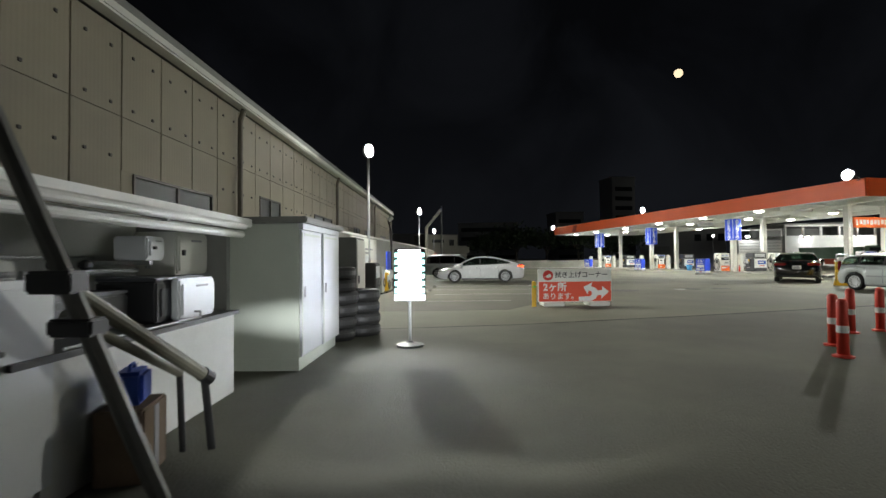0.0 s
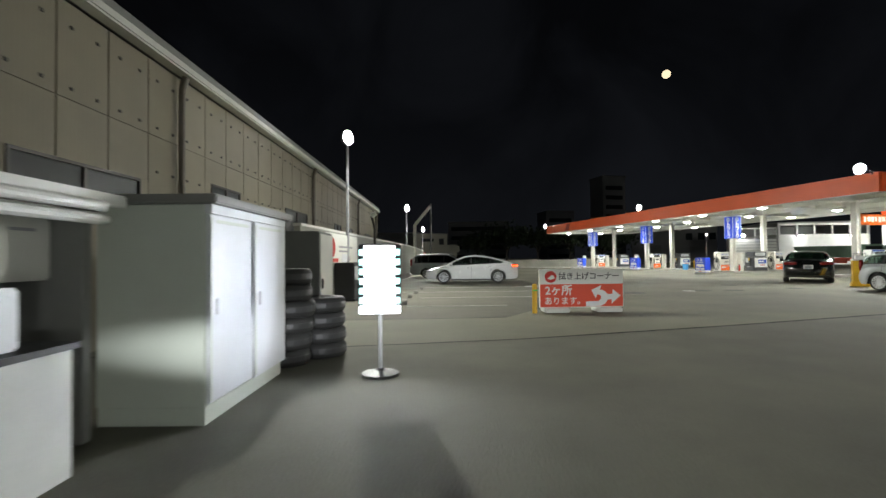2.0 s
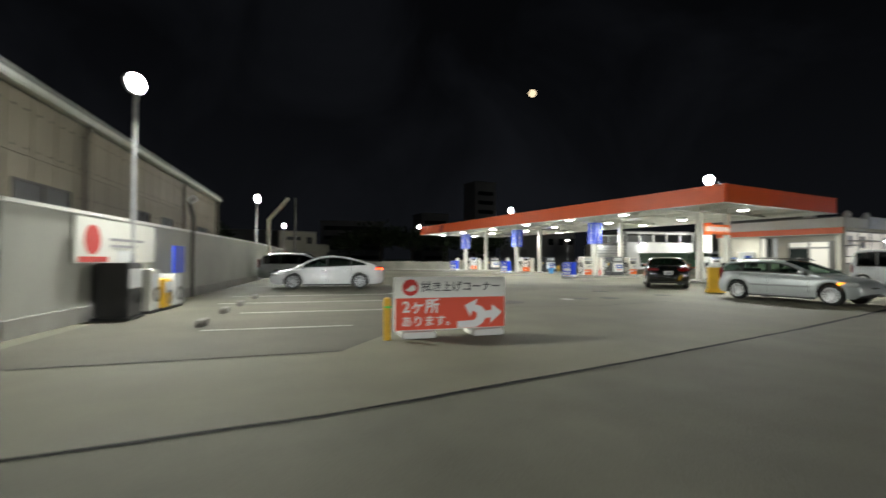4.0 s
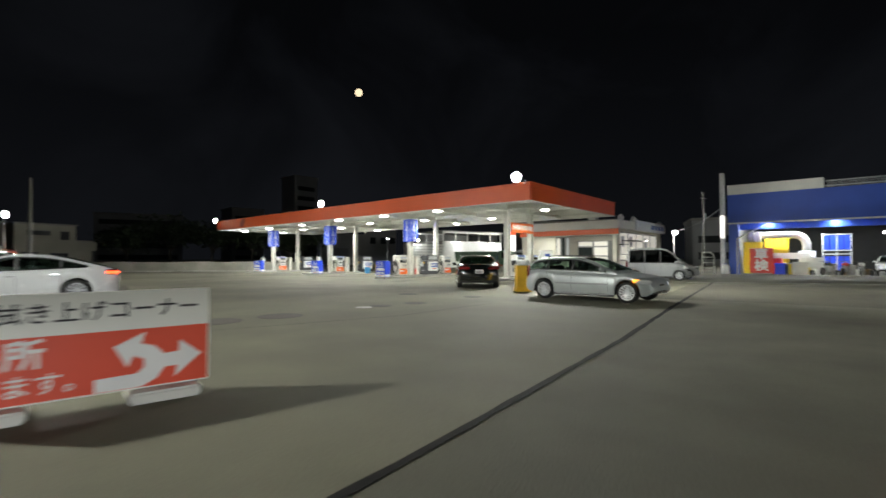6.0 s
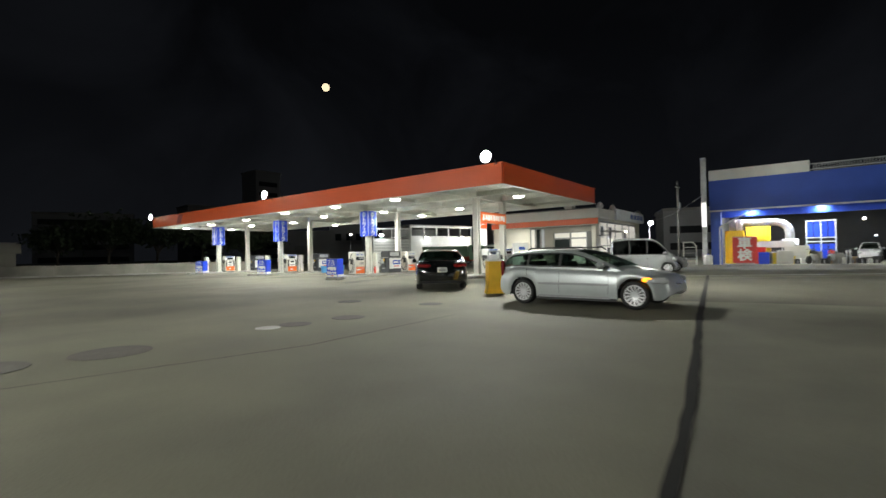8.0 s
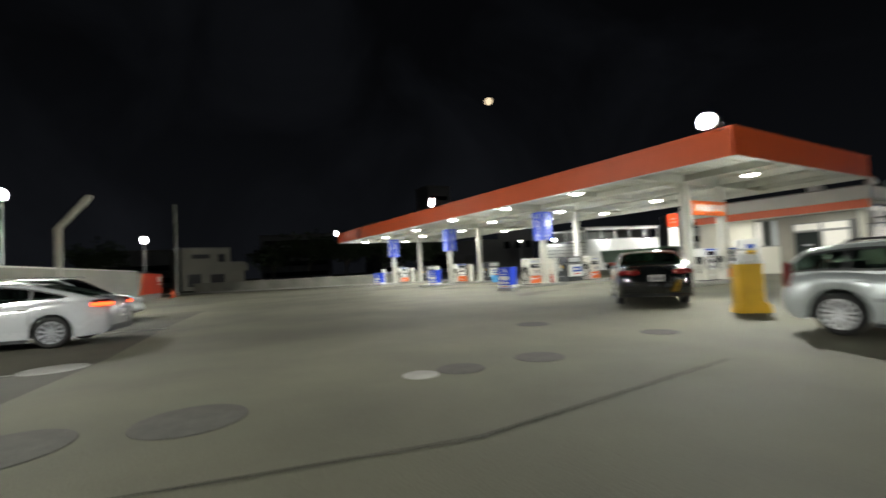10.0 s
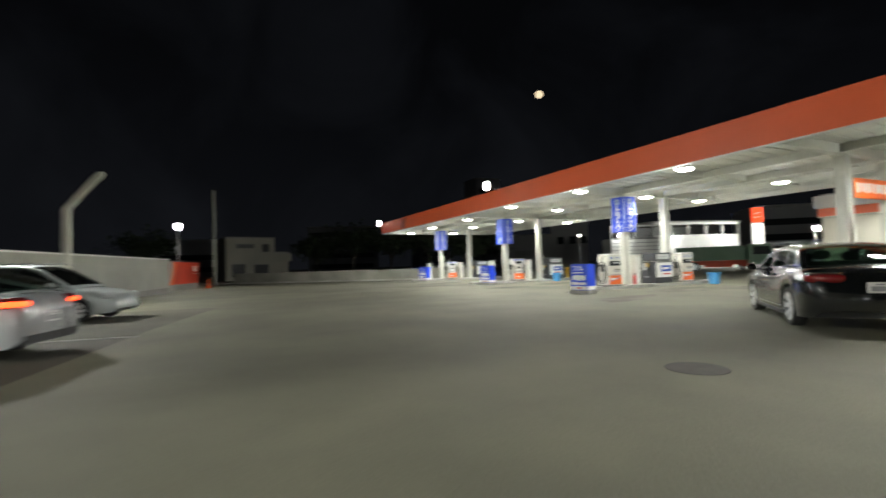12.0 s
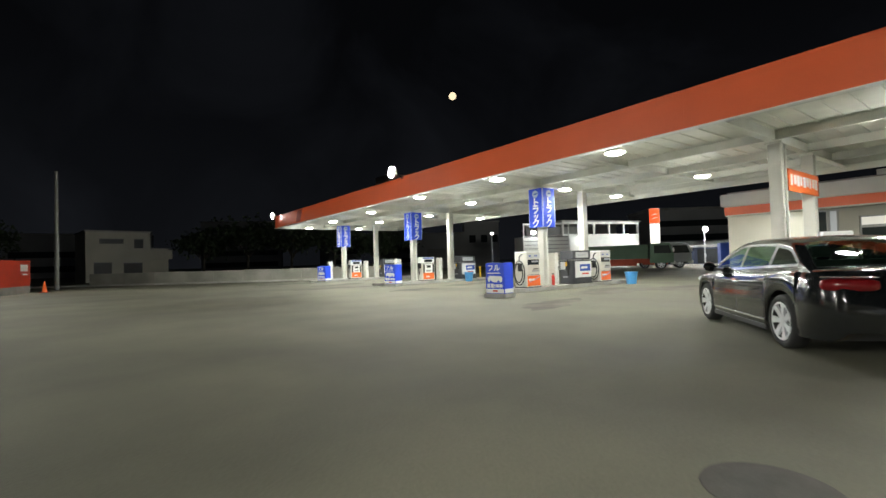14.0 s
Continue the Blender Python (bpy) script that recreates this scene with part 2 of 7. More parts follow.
bm = bmesh.new()
outline = [(-2.9, 11.05), (0.2, 11.15), (1.6, 11.2), (2.4, 12.4), (3.9, 14.2), (4.6, 16.05), (5.0, 22.0), (4.9, 28.0), (5.1, 34.0), (-1.5, 34.0), (-2.1, 27.0)]
bm.faces.new([bm.verts.new((x, y, 0.004)) for x, y in outline])
tagged(part("bay_paving", bm, BAYS), "darker worn asphalt under the parking bays", "paving", kind="structure")

NEAR_ASPHALT = mat("worn_grey_asphalt", (0.142, 0.138, 0.108), 0.85, vary=0.25, scale=0.8, bump=0.6, fine=45, stain=0.3, specular=0.2)
JOINT = [(-4.6, 7.7), (1.3, 8.62), (5.0, 9.62), (10.0, 11.12), (15.4, 12.93), (29.5, 17.5)]
bm = bmesh.new()
bm.faces.new([bm.verts.new((x, y, 0.002)) for x, y in JOINT[::-1] + [(-4.6, -40), (29.5, -40)]])
tagged(part("near_paving", bm, NEAR_ASPHALT), "greyer worn asphalt on the near side of the tar joint", "paving", kind="structure")

yard_marks = thing("yard_joint", Matrix(), "dark tar-filled joint running across the worn paving", "joint", kind="structure")
random.seed(21)


def seam(points, w0, w1, parent):
    """A tar line with ragged edges through the points, w0 to w1 half wide."""
    bm, rows = bmesh.new(), []
    for (a, b) in zip(points, points[1:]):
        a, b = Vector((*a, 0.009)), Vector((*b, 0.009))
        side = Vector((-(b - a).y, (b - a).x, 0)).normalized()
        n = max(2, int((b - a).length / 0.35))
        for k in range(n + 1 if b.to_2d() == Vector(points[-1]) else n):
            p = a.lerp(b, k / n)
            w = w0 + (w1 - w0) * min(1, max(0, (p.x - points[0][0]) / (points[-1][0] - points[0][0]) * 1.6))
            rows.append([bm.verts.new(p + side * q * w * random.uniform(0.75, 1.25)) for q in (-1, 1)])
    for p, q in zip(rows, rows[1:]):
        bm.faces.new((p[0], q[0], q[1], p[1]))
    return part("seam", bm, ASPHALT_SEAM, parent)


seam(JOINT, 0.016, 0.058, yard_marks)
seam([(-2.9, 11.05), (1.6, 11.2)], 0.012, 0.016, yard_marks)
seam([(4.75, 16.05), (9.0, 15.78), (12.6, 16.6)], 0.008, 0.012, yard_marks)

# darker asphalt in front of the workshop
bm = bmesh.new()
bm.faces.new([bm.verts.new((x, y, 0.004)) for x, y in ((17.5, 14.7), (18.3, 12.6), (19.1, 9.9), (20.6, 4.0), (22.5, -4.0), (39.0, -4.0), (35.5, 5.0), (33.2, 10.2), (28.2, 15.6), (26.0, 17.2), (21.0, 15.6))])
tagged(part("apron_paving", bm, BAYS), "darker asphalt apron in front of the workshop", "paving", kind="structure")

# pale concrete gutter along the workshop's apron
bm = bmesh.new()
bm.faces.new([bm.verts.new((x, y, 0.008)) for x, y in ((28.4, 18.3), (29.5, 17.0), (33.1, 12.3), (38.6, 5.8), (38.95, 6.1), (33.45, 12.6), (29.85, 17.3), (28.75, 18.6))])
tagged(part("gutter_strip", bm, KERB), "pale concrete gutter strip set flush along the apron", "gutter", kind="structure")

# oil and water stains round the islands
stains = thing("yard_stain", Matrix(), "dark oil and water stains on the worn paving", "stain", kind="structure")
random.seed(11)
for x, y, r, k in ((15.5, 43.4, 0.9, 2.2), (17.9, 38.4, 0.7, 1.8), (18.1, 29.4, 0.6, 2.4), (22.4, 31.8, 0.9, 2.0), (25.3, 31.0, 1.1, 1.6), (16.4, 46.8, 1.0, 1.7), (14.2, 51.5, 1.0, 2.0), (19.2, 33.5, 0.5, 2.0), (21.8, 40.5, 0.8, 1.9), (1.8, 19.8, 0.5, 1.5), (2.2, 23.2, 0.5, 1.3)):
    bm = bmesh.new()
    ph = [random.uniform(0, 6.3) for _ in range(4)]
    ring = []
    for i in range(40):
        a = 2 * math.pi * i / 40
        q = r * (1 + 0.2 * math.sin(2 * a + ph[0]) + 0.14 * math.sin(3 * a + ph[1]) + 0.1 * math.sin(7 * a + ph[2]) + 0.06 * math.sin(13 * a + ph[3]))
        ring.append(bm.verts.new((q * k * math.cos(a), q * math.sin(a), 0.0065)))
    bm.faces.new(ring)
    part("patch", bm, STAIN, stains).matrix_local = pose(x, y, 0, 0, 0, random.uniform(-25, 45))

# round covers of the tanks, level with the paving
COVER = mat("tarred_cover", (0.085, 0.082, 0.072), 0.85, vary=0.25, scale=5, bump=0.4, specular=0.2)
for x, y, r, m in ((10.9, 18.0, 0.33, COVER), (6.9, 17.4, 0.48, COVER), (5.57, 17.3, 0.52, COVER), (9.22, 17.9, 0.22, KERB), (9.75, 17.95, 0.3, COVER), (12.6, 20.9, 0.33, COVER), (13.6, 18.6, 0.3, COVER)):
    c = thing("manhole_cover", pose(x, y, 0), "dark round tarred cover set flush in the paving", "manhole cover", "tank covers in the forecourt")
    part("lid", lathe([(r, 0.001), (r - 0.004, 0.006), (r * 0.5, 0.0065)], 28), m, c)

c = thing("manhole_cover", pose(4.47, 21.45, 0), "grey round iron cover in a paler concrete ring", "manhole cover", "tank covers in the forecourt")
part("rim", lathe([(0.39, 0.001), (0.39, 0.008), (0.44, 0.008), (0.45, 0.001)], 32), CONCRETE, c)
part("lid", lathe([(0.38, 0.001), (0.38, 0.0065), (0.32, 0.009), (0.3, 0.006), (0.02, 0.007)], 32), CONCRETE, c)

# painted bay lines under the parked cars
bay_lines = thing("bay_line", Matrix(), "faded white painted parking bay lines", "line", kind="structure")
for y0, y1, x0, x1 in ((21.2, 21.28, -1.2, 4.6), (18.7, 18.78, -1.2, 4.4), (27.0, 27.08, -1.0, 5.0), (16.2, 16.28, -0.3, 3.6), (13.6, 13.68, -0.6, 2.0)):
    part("stripe", boxed(x0, x1, y0, y1, 0.001, 0.009), LINE, bay_lines)

# ---- canopy ----
CU, CV, CZ0, CZ1 = 10.9, 35.0, 4.12, 4.98
canopy = thing("canopy", S, "long flat filling-station canopy with orange-red fascia and white steel underside", "canopy")
part("deck", boxed(0.1, CU - 0.1, 0.1, CV - 0.1, 4.52, 4.62), SOFFIT, canopy)
for i in range(8):
    v0, v1 = i * CV / 8 + 0.0006, (i + 1) * CV / 8 - 0.0006
    part("fascia_panel", boxed(-0.06, 0.06, v0, v1, CZ0, CZ1), ORANGE, canopy)
    part("fascia_panel", boxed(CU - 0.06, CU + 0.06, v0, v1, CZ0, CZ1), ORANGE, canopy)
for i in range(3):
    u0, u1 = i * CU / 3 + 0.0006, (i + 1) * CU / 3 - 0.0006
    for v in (0.0, CV):
        part("fascia_panel", boxed(max(u0, 0.065), min(u1, CU - 0.065), v - 0.06, v + 0.06, CZ0, CZ1), ORANGE, canopy)
for a in ((CU - 0.12, CU - 0.064, 0.13, CV - 0.13), (0.064, 0.12, 0.13, CV - 0.13), (0.064, CU - 0.064, 0.064, 0.126), (0.064, CU - 0.064, CV - 0.126, CV - 0.064)):
    part("fascia_backing", boxed(*a, CZ0 - 0.004, 4.515), SOFFIT, canopy, "white inner lining of the fascia")
part("edge_trim", boxed(-0.07, CU + 0.07, -0.07, CV + 0.07, CZ1 + 0.003, CZ1 + 0.03), ORANGE, canopy)
for a in ((-0.07, 0.06, -0.07, CV + 0.07), (CU - 0.06, CU + 0.07, -0.07, CV + 0.07), (0.062, CU - 0.062, -0.07, 0.06), (0.062, CU - 0.062, CV - 0.06, CV + 0.07)):
    part("lower_lip", boxed(*a, CZ0 - 0.03, CZ0 - 0.005), WHITE_METAL, canopy)
# darker logo stretch towards the far end, drawn as a plain slanted shape
part("fascia_mark", prism([(29.5, 4.18), (30.3, 4.18), (29.9, 4.92), (29.1, 4.92)], 0, 0.012), mat("deep_red_mark", (0.25, 0.02, 0.008), 0.4), canopy).matrix_local = pose(-0.075, 0, 0, 0, 0, 90)


def ibeam(bm, a, b, h=0.3, w=0.15):
    """An I-beam whose top runs from a to b."""
    a, b = Vector(a), Vector(b)
    d = (b - a).normalized()
    s = Vector((-d.y, d.x, 0))
    for z0, z1, half in ((-0.014, 0, w / 2), (-h, -h + 0.014, w / 2), (-h + 0.014, -0.014, 0.006)):
        q = [p + s * k + Vector((0, 0, z)) for z in (z0, z1) for p, k in ((a, -half), (b, -half), (b, half), (a, half))]
        v = [bm.verts.new(c) for c in q]
        for f in ((3, 2, 1, 0), (4, 5, 6, 7), (0, 1, 5, 4), (1, 2, 6, 5), (2, 3, 7, 6), (3, 0, 4, 7)):
            bm.faces.new([v[i] for i in f])
    return bm


COLUMN = mat("column_paint_grey_white", (0.55, 0.54, 0.49), 0.5, vary=0.12, scale=1.6, stain=0.25)
COLS = (3.8, 12.0, 21.7, 31.2)
for v in (*COLS, 8.1, 17.0, 26.4):
    part("cross_beam", ibeam(bmesh.new(), (0.1, v, 4.515), (CU - 0.1, v, 4.515), 0.34 if v in COLS else 0.2, 0.2 if v in COLS else 0.12), BEAM, canopy)
for u in (0.7, 3.8, 6.5, 9.0, 10.4):
    bm = ibeam(bmesh.new(), (u, 0.1, 4.515), (u, CV - 0.1, 4.515), 0.26, 0.14)
    part("long_beam", bm, BEAM, canopy)
bm = bmesh.new()
for i in range(70):
    v = 0.35 + i * 0.5
    box(bm, 0.1, CU - 0.1, v, v + 0.06, 4.49, 4.522)
tagged(part("deck_rib", bm, SOFFIT, canopy), kind="stuff")
for v in COLS:
    for u in (3.8, 6.5):
        bm = boxed(u - 0.15, u + 0.15, v - 0.15, v + 0.15, 0.17, 4.2, bevel=0.012)
        box(bm, u - 0.2, u + 0.2, v - 0.2, v + 0.2, 0.15, 0.19)
        part("column", bm, COLUMN, canopy)
        bm = bmesh.new()
        box(bm, u - 0.19, u + 0.19, v - 0.19, v + 0.19, 4.13, 4.176)
        part("head_plate", bm, BEAM, canopy)
        k = 1 if u < 5 else -1
        part("conduit", tubed((u + 0.05, v - 0.185 * k, 0.19), (u + 0.05, v - 0.185 * k, 4.1), 0.03, seg=8), BEAM, canopy)

bm = lathe([(0.02, 0.12), (0.19, 0.12), (0.27, 0.03), (0.285, 0.0), (0.265, 0.0)], 24)
lamp0 = thing("ceiling_light", S @ pose(*LAMPS[0], 4.07), "round white downlight under the canopy, switched on", "ceiling light", "downlights under the canopy")
part("housing", bm, WHITE_METAL, lamp0)
part("bracket", boxed(-0.02, 0.02, -0.02, 0.02, 0.12, 0.45), WHITE_METAL, lamp0)
part("lens", lathe([(0.262, 0.006), (0.262, -0.006), (0.2, -0.05), (0.08, -0.075)], 24), LIT, lamp0, "glowing white lens")
for u, v in LAMPS[1:]:
    copy_thing(lamp0, S @ pose(u, v, 4.07))

# ---- islands with pumps ----
ORANGE_LOW = mat("orange_pump_panel", (0.8, 0.14, 0.02), 0.4, vary=0.06)
CREAM = mat("cream_pump_body", (0.62, 0.6, 0.54), 0.45, vary=0.08, stain=0.1)
SCREEN = mat("dark_display", (0.02, 0.025, 0.03), 0.15, vary=0.1)
CHAR = mat("charcoal_pump_body", (0.05, 0.052, 0.06), 0.4, vary=0.1)
BLUE_LABEL = mat("blue_label", (0.03, 0.08, 0.38), 0.4, vary=0.1)
PALE_PANEL = mat("pale_display_panel", (0.5, 0.51, 0.52), 0.4, vary=0.08)
EMBLEM = mat("pale_emblem", (0.3, 0.37, 0.55), 0.5)
HOSE = mat("black_hose", (0.015, 0.015, 0.015), 0.5, vary=0.2)


def island(v, u0=1.0, u1=9.4):
    t = thing("pump_island", S @ pose(0, v, 0), "raised concrete pump island with rounded ends and worn kerb", "kerb", "pump islands", "structure")
    w = 0.55
    out = []
    for cx, a0 in ((u1 - w, -90), (u0 + w, 90)):
        for k in range(9):
            a = radians(a0 + k * 22.5)
            out.append((cx + w * math.cos(a), w * math.sin(a)))
    part("kerb", prism(out, 0, 0.15, "Z"), KERB, t)
    return t


def pump(m, low=ORANGE_LOW, label="cream and orange fuel pump with dark display and black hoses"):
    """A fuel pump: its face looks along minus y."""
    t = thing("fuel_pump", m, label, "fuel pump", "pumps on the islands")
    part("body", boxed(-0.48, 0.48, -0.25, 0.25, 0.04, 0.98, bevel=0.02), CREAM, t)
    part("plinth", boxed(-0.5, 0.5, -0.27, 0.27, 0, 0.04), DARK, t)
    part("head", boxed(-0.5, 0.5, -0.23, 0.23, 1.0, 1.36, bevel=0.03), WHITE, t)
    for s in (-1, 1):
        y = 0.25 * s
        flat = lambda d: (min(y, y + d * s), max(y, y + d * s))
        part("lower_panel", boxed(-0.42, 0.42, *flat(0.012), 0.08, 0.45, bevel=0.003), low, t)
        for q in (-1, 1):
            part("side_recess", boxed(min(0.3 * q, 0.42 * q), max(0.3 * q, 0.42 * q), *flat(0.006), 0.46, 0.94), DARK, t)
        part("front_panel", boxed(-0.28, 0.28, *flat(0.012), 0.46, 0.94, bevel=0.004), WHITE, t)
        part("display", boxed(-0.3, 0.3, min(0.232 * s, 0.245 * s), max(0.232 * s, 0.245 * s), 1.06, 1.22, bevel=0.003), SCREEN, t)
        part("name_strip", boxed(-0.42, 0.42, min(0.232 * s, 0.24 * s), max(0.232 * s, 0.24 * s), 1.26, 1.33), BLUE_LABEL, t)
        part("keypad_panel", boxed(-0.16, 0.16, *flat(0.018), 0.74, 0.88, bevel=0.004), INK, t)
        part("notice", boxed(-0.2, 0.2, *flat(0.018), 0.52, 0.62), GREYP, t)
        part("stripe", boxed(-0.2, 0.05, min(0.262 * s, 0.268 * s), max(0.262 * s, 0.268 * s), 0.2, 0.27), WHITE, t)
    for s in (-1, 1):
        bm = bmesh.new()
        pts = []
        for k in range(15):
            a = math.pi * (k / 14)
            pts.append((0.54 * s + 0.03 * s * math.sin(a * 2), -0.16 + 0.32 * (k / 14), 0.95 - 0.62 * math.sin(a)))
        pipe(bm, pts, 0.018, 6)
        part("hose", bm, HOSE, t)
        part("nozzle_boot", boxed(min(0.48 * s, 0.56 * s), max(0.48 * s, 0.56 * s), -0.14, 0.14, 0.72, 1.02, bevel=0.015), DARK, t)
        bm = bmesh.new()
        pipe(bm, [(0.58 * s, -0.05, 0.98), (0.62 * s, -0.05, 0.84), (0.6 * s, -0.02, 0.7)], 0.02, 6)
        part("nozzle", bm, DARK, t)
    return t


def tall_pump(m):
    """The tall truck pump: panels on its two long faces, a hose hung on its end."""
    t = thing("truck_pump", m, "tall cream diesel pump with orange base panel and looped black hose", "fuel pump", "pumps on the islands")
    part("body", boxed(-0.385, 0.385, -0.31, 0.31, 0.03, 1.32, bevel=0.025), CREAM, t)
    part("plinth", boxed(-0.4, 0.4, -0.325, 0.325, 0, 0.03), DARK, t)
    for s in (-1, 1):
        face = pose(0, 0, 0, 0, 0, 0 if s < 0 else 180)
        for name, shape, paint in (
            ("lower_panel", boxed(-0.35, 0.35, -0.322, -0.31, 0.07, 0.45, bevel=0.004), ORANGE_LOW),
            ("stripe", boxed(-0.3, 0.02, -0.327, -0.323, 0.27, 0.34), WHITE),
            ("flash", prism([(-0.3, 0.2), (0.1, 0.3), (0.33, 0.4), (0.33, 0.42), (0.08, 0.33), (-0.3, 0.22)], -0.326, -0.323), EMBLEM),
            ("panel_gap", boxed(-0.36, 0.36, -0.313, -0.309, 0.475, 0.487), DARK),
            ("display", boxed(-0.33, 0.29, -0.325, -0.31, 0.86, 1.06, bevel=0.004), SCREEN),
            ("readout", boxed(-0.12, 0.24, -0.329, -0.326, 0.95, 1.02), GREYP),
            ("card_slot", boxed(-0.02, 0.26, -0.335, -0.31, 0.68, 0.72, bevel=0.004), DARK),
            ("keypad_panel", boxed(-0.08, 0.3, -0.325, -0.31, 0.6, 0.66, bevel=0.004), GREYP),
            ("name_strip", boxed(-0.36, 0.36, -0.321, -0.31, 1.1, 1.28, bevel=0.003), PALE_PANEL),
            ("blue_mark", boxed(-0.26, -0.14, -0.325, -0.322, 1.17, 1.22), BLUE_LABEL),
            ("blue_mark", boxed(0.04, 0.2, -0.325, -0.322, 1.175, 1.215), BLUE_LABEL),
        ):
            part(name, shape, paint, t).matrix_local = face
    bm = bmesh.new()
    for q, (rx, rz, dx) in enumerate(((0.27, 0.46, 0.05), (0.2, 0.36, 0.09))):
        loop = [(-0.385 - dx, 0.02 + rx * math.sin(math.tau * k / 20), 0.56 + rz * math.cos(math.tau * k / 20)) for k in range(21)]
        pipe(bm, loop, 0.021, 6)
    pipe(bm, [(-0.43, 0.02, 1.02), (-0.46, -0.02, 1.16), (-0.44, -0.08, 1.24), (-0.38, -0.1, 1.26)], 0.021, 6)
    part("hose", bm, HOSE, t)
    boot = part("nozzle_boot", boxed(-0.46, -0.387, -0.1, 0.08, 0.62, 0.92, bevel=0.012), DARK, t)
    part("nozzle", pipe(bmesh.new(), [(-0.47, -0.04, 0.95), (-0.5, -0.02, 0.84), (-0.48, 0.02, 0.7)], 0.022, 6), DARK, boot)
    part("cap", boxed(-0.385, 0.385, -0.31, 0.31, 1.325, 1.37, bevel=0.012), WHITE, t)
    return t


def charcoal_pump(m):
    """The wide dark pump: its nozzle hangs on the end, its pale panels face the lanes."""
    t = thing("fuel_pump", m, "wide charcoal fuel pump with pale panel, blue label and yellow nozzle", "fuel pump", "pumps on the islands")
    part("body", boxed(-0.6, 0.6, -0.37, 0.37, 0.04, 0.98, bevel=0.025), CHAR, t)
    part("plinth", boxed(-0.62, 0.62, -0.39, 0.39, 0, 0.04), DARK, t)
    part("head", boxed(-0.59, 0.59, -0.34, 0.34, 1.0, 1.38, bevel=0.03), CHAR, t)
    for s in (-1, 1):
        face = pose(0, 0, 0, 0, 0, 0 if s < 0 else 180)
        for name, shape, paint in (
            ("white_panel", boxed(-0.52, 0.55, -0.384, -0.37, 0.26, 0.93, bevel=0.006), WHITE),
            ("blue_panel", boxed(-0.22, 0.48, -0.39, -0.385, 0.52, 0.8, bevel=0.002), BLUE_LABEL),
            ("print_bar", boxed(-0.14, 0.28, -0.394, -0.3905, 0.62, 0.71), WHITE),
            ("red_mark", boxed(-0.08, 0.36, -0.389, -0.3845, 0.38, 0.44), RED),
            ("top_panel", boxed(-0.42, 0.42, -0.354, -0.34, 1.08, 1.31, bevel=0.004), PALE_PANEL),
            ("print_bar", boxed(-0.3, 0.2, -0.358, -0.3545, 1.17, 1.2), GREYP),
        ):
            part(name, shape, paint, t).matrix_local = face
        end = pose(0, 0, 0, 0, 0, -90 if s < 0 else 90)
        part("notice", boxed(-0.32, -0.06, -0.606, -0.6, 0.6, 0.92), PALE_PANEL, t).matrix_local = end
        boot = part("nozzle_boot", boxed(0.0, 0.18, -0.68, -0.602, 0.6, 0.9, bevel=0.015), DARK, t)
        boot.matrix_local = end
        part("nozzle", boxed(0.03, 0.12, -0.75, -0.683, 0.74, 0.92, bevel=0.02), YELLOW, boot, "yellow nozzle grip")
        hang = [(0.09 + 0.06 * math.sin(math.pi * k / 12), -0.7 + 0.07 * (k / 12), 0.74 - 0.52 * math.sin(math.pi * k / 12) + 0.3 * k / 12) for k in range(13)]
        part("hose", pipe(bmesh.new(), hang, 0.018, 6), HOSE, t).matrix_local = end
        part("notice", boxed(-0.2, 0.05, -0.606, -0.6, 0.26, 0.32), GREYP, t).matrix_local = end
    return t


def slim_cabinet(m):
    t = thing("service_cabinet", m, "narrow cream steel service cabinet on the pump island", "cabinet", "cabinets on the islands")
    part("body", boxed(-0.13, 0.13, -0.16, 0.16, 0, 1.3, bevel=0.015), CREAM, t)
    part("door", boxed(-0.11, 0.11, -0.172, -0.16, 0.1, 1.2, bevel=0.003), WHITE_METAL, t)
    part("handle", boxed(0.06, 0.085, -0.19, -0.172, 0.6, 0.75), DARK, t)
    return t


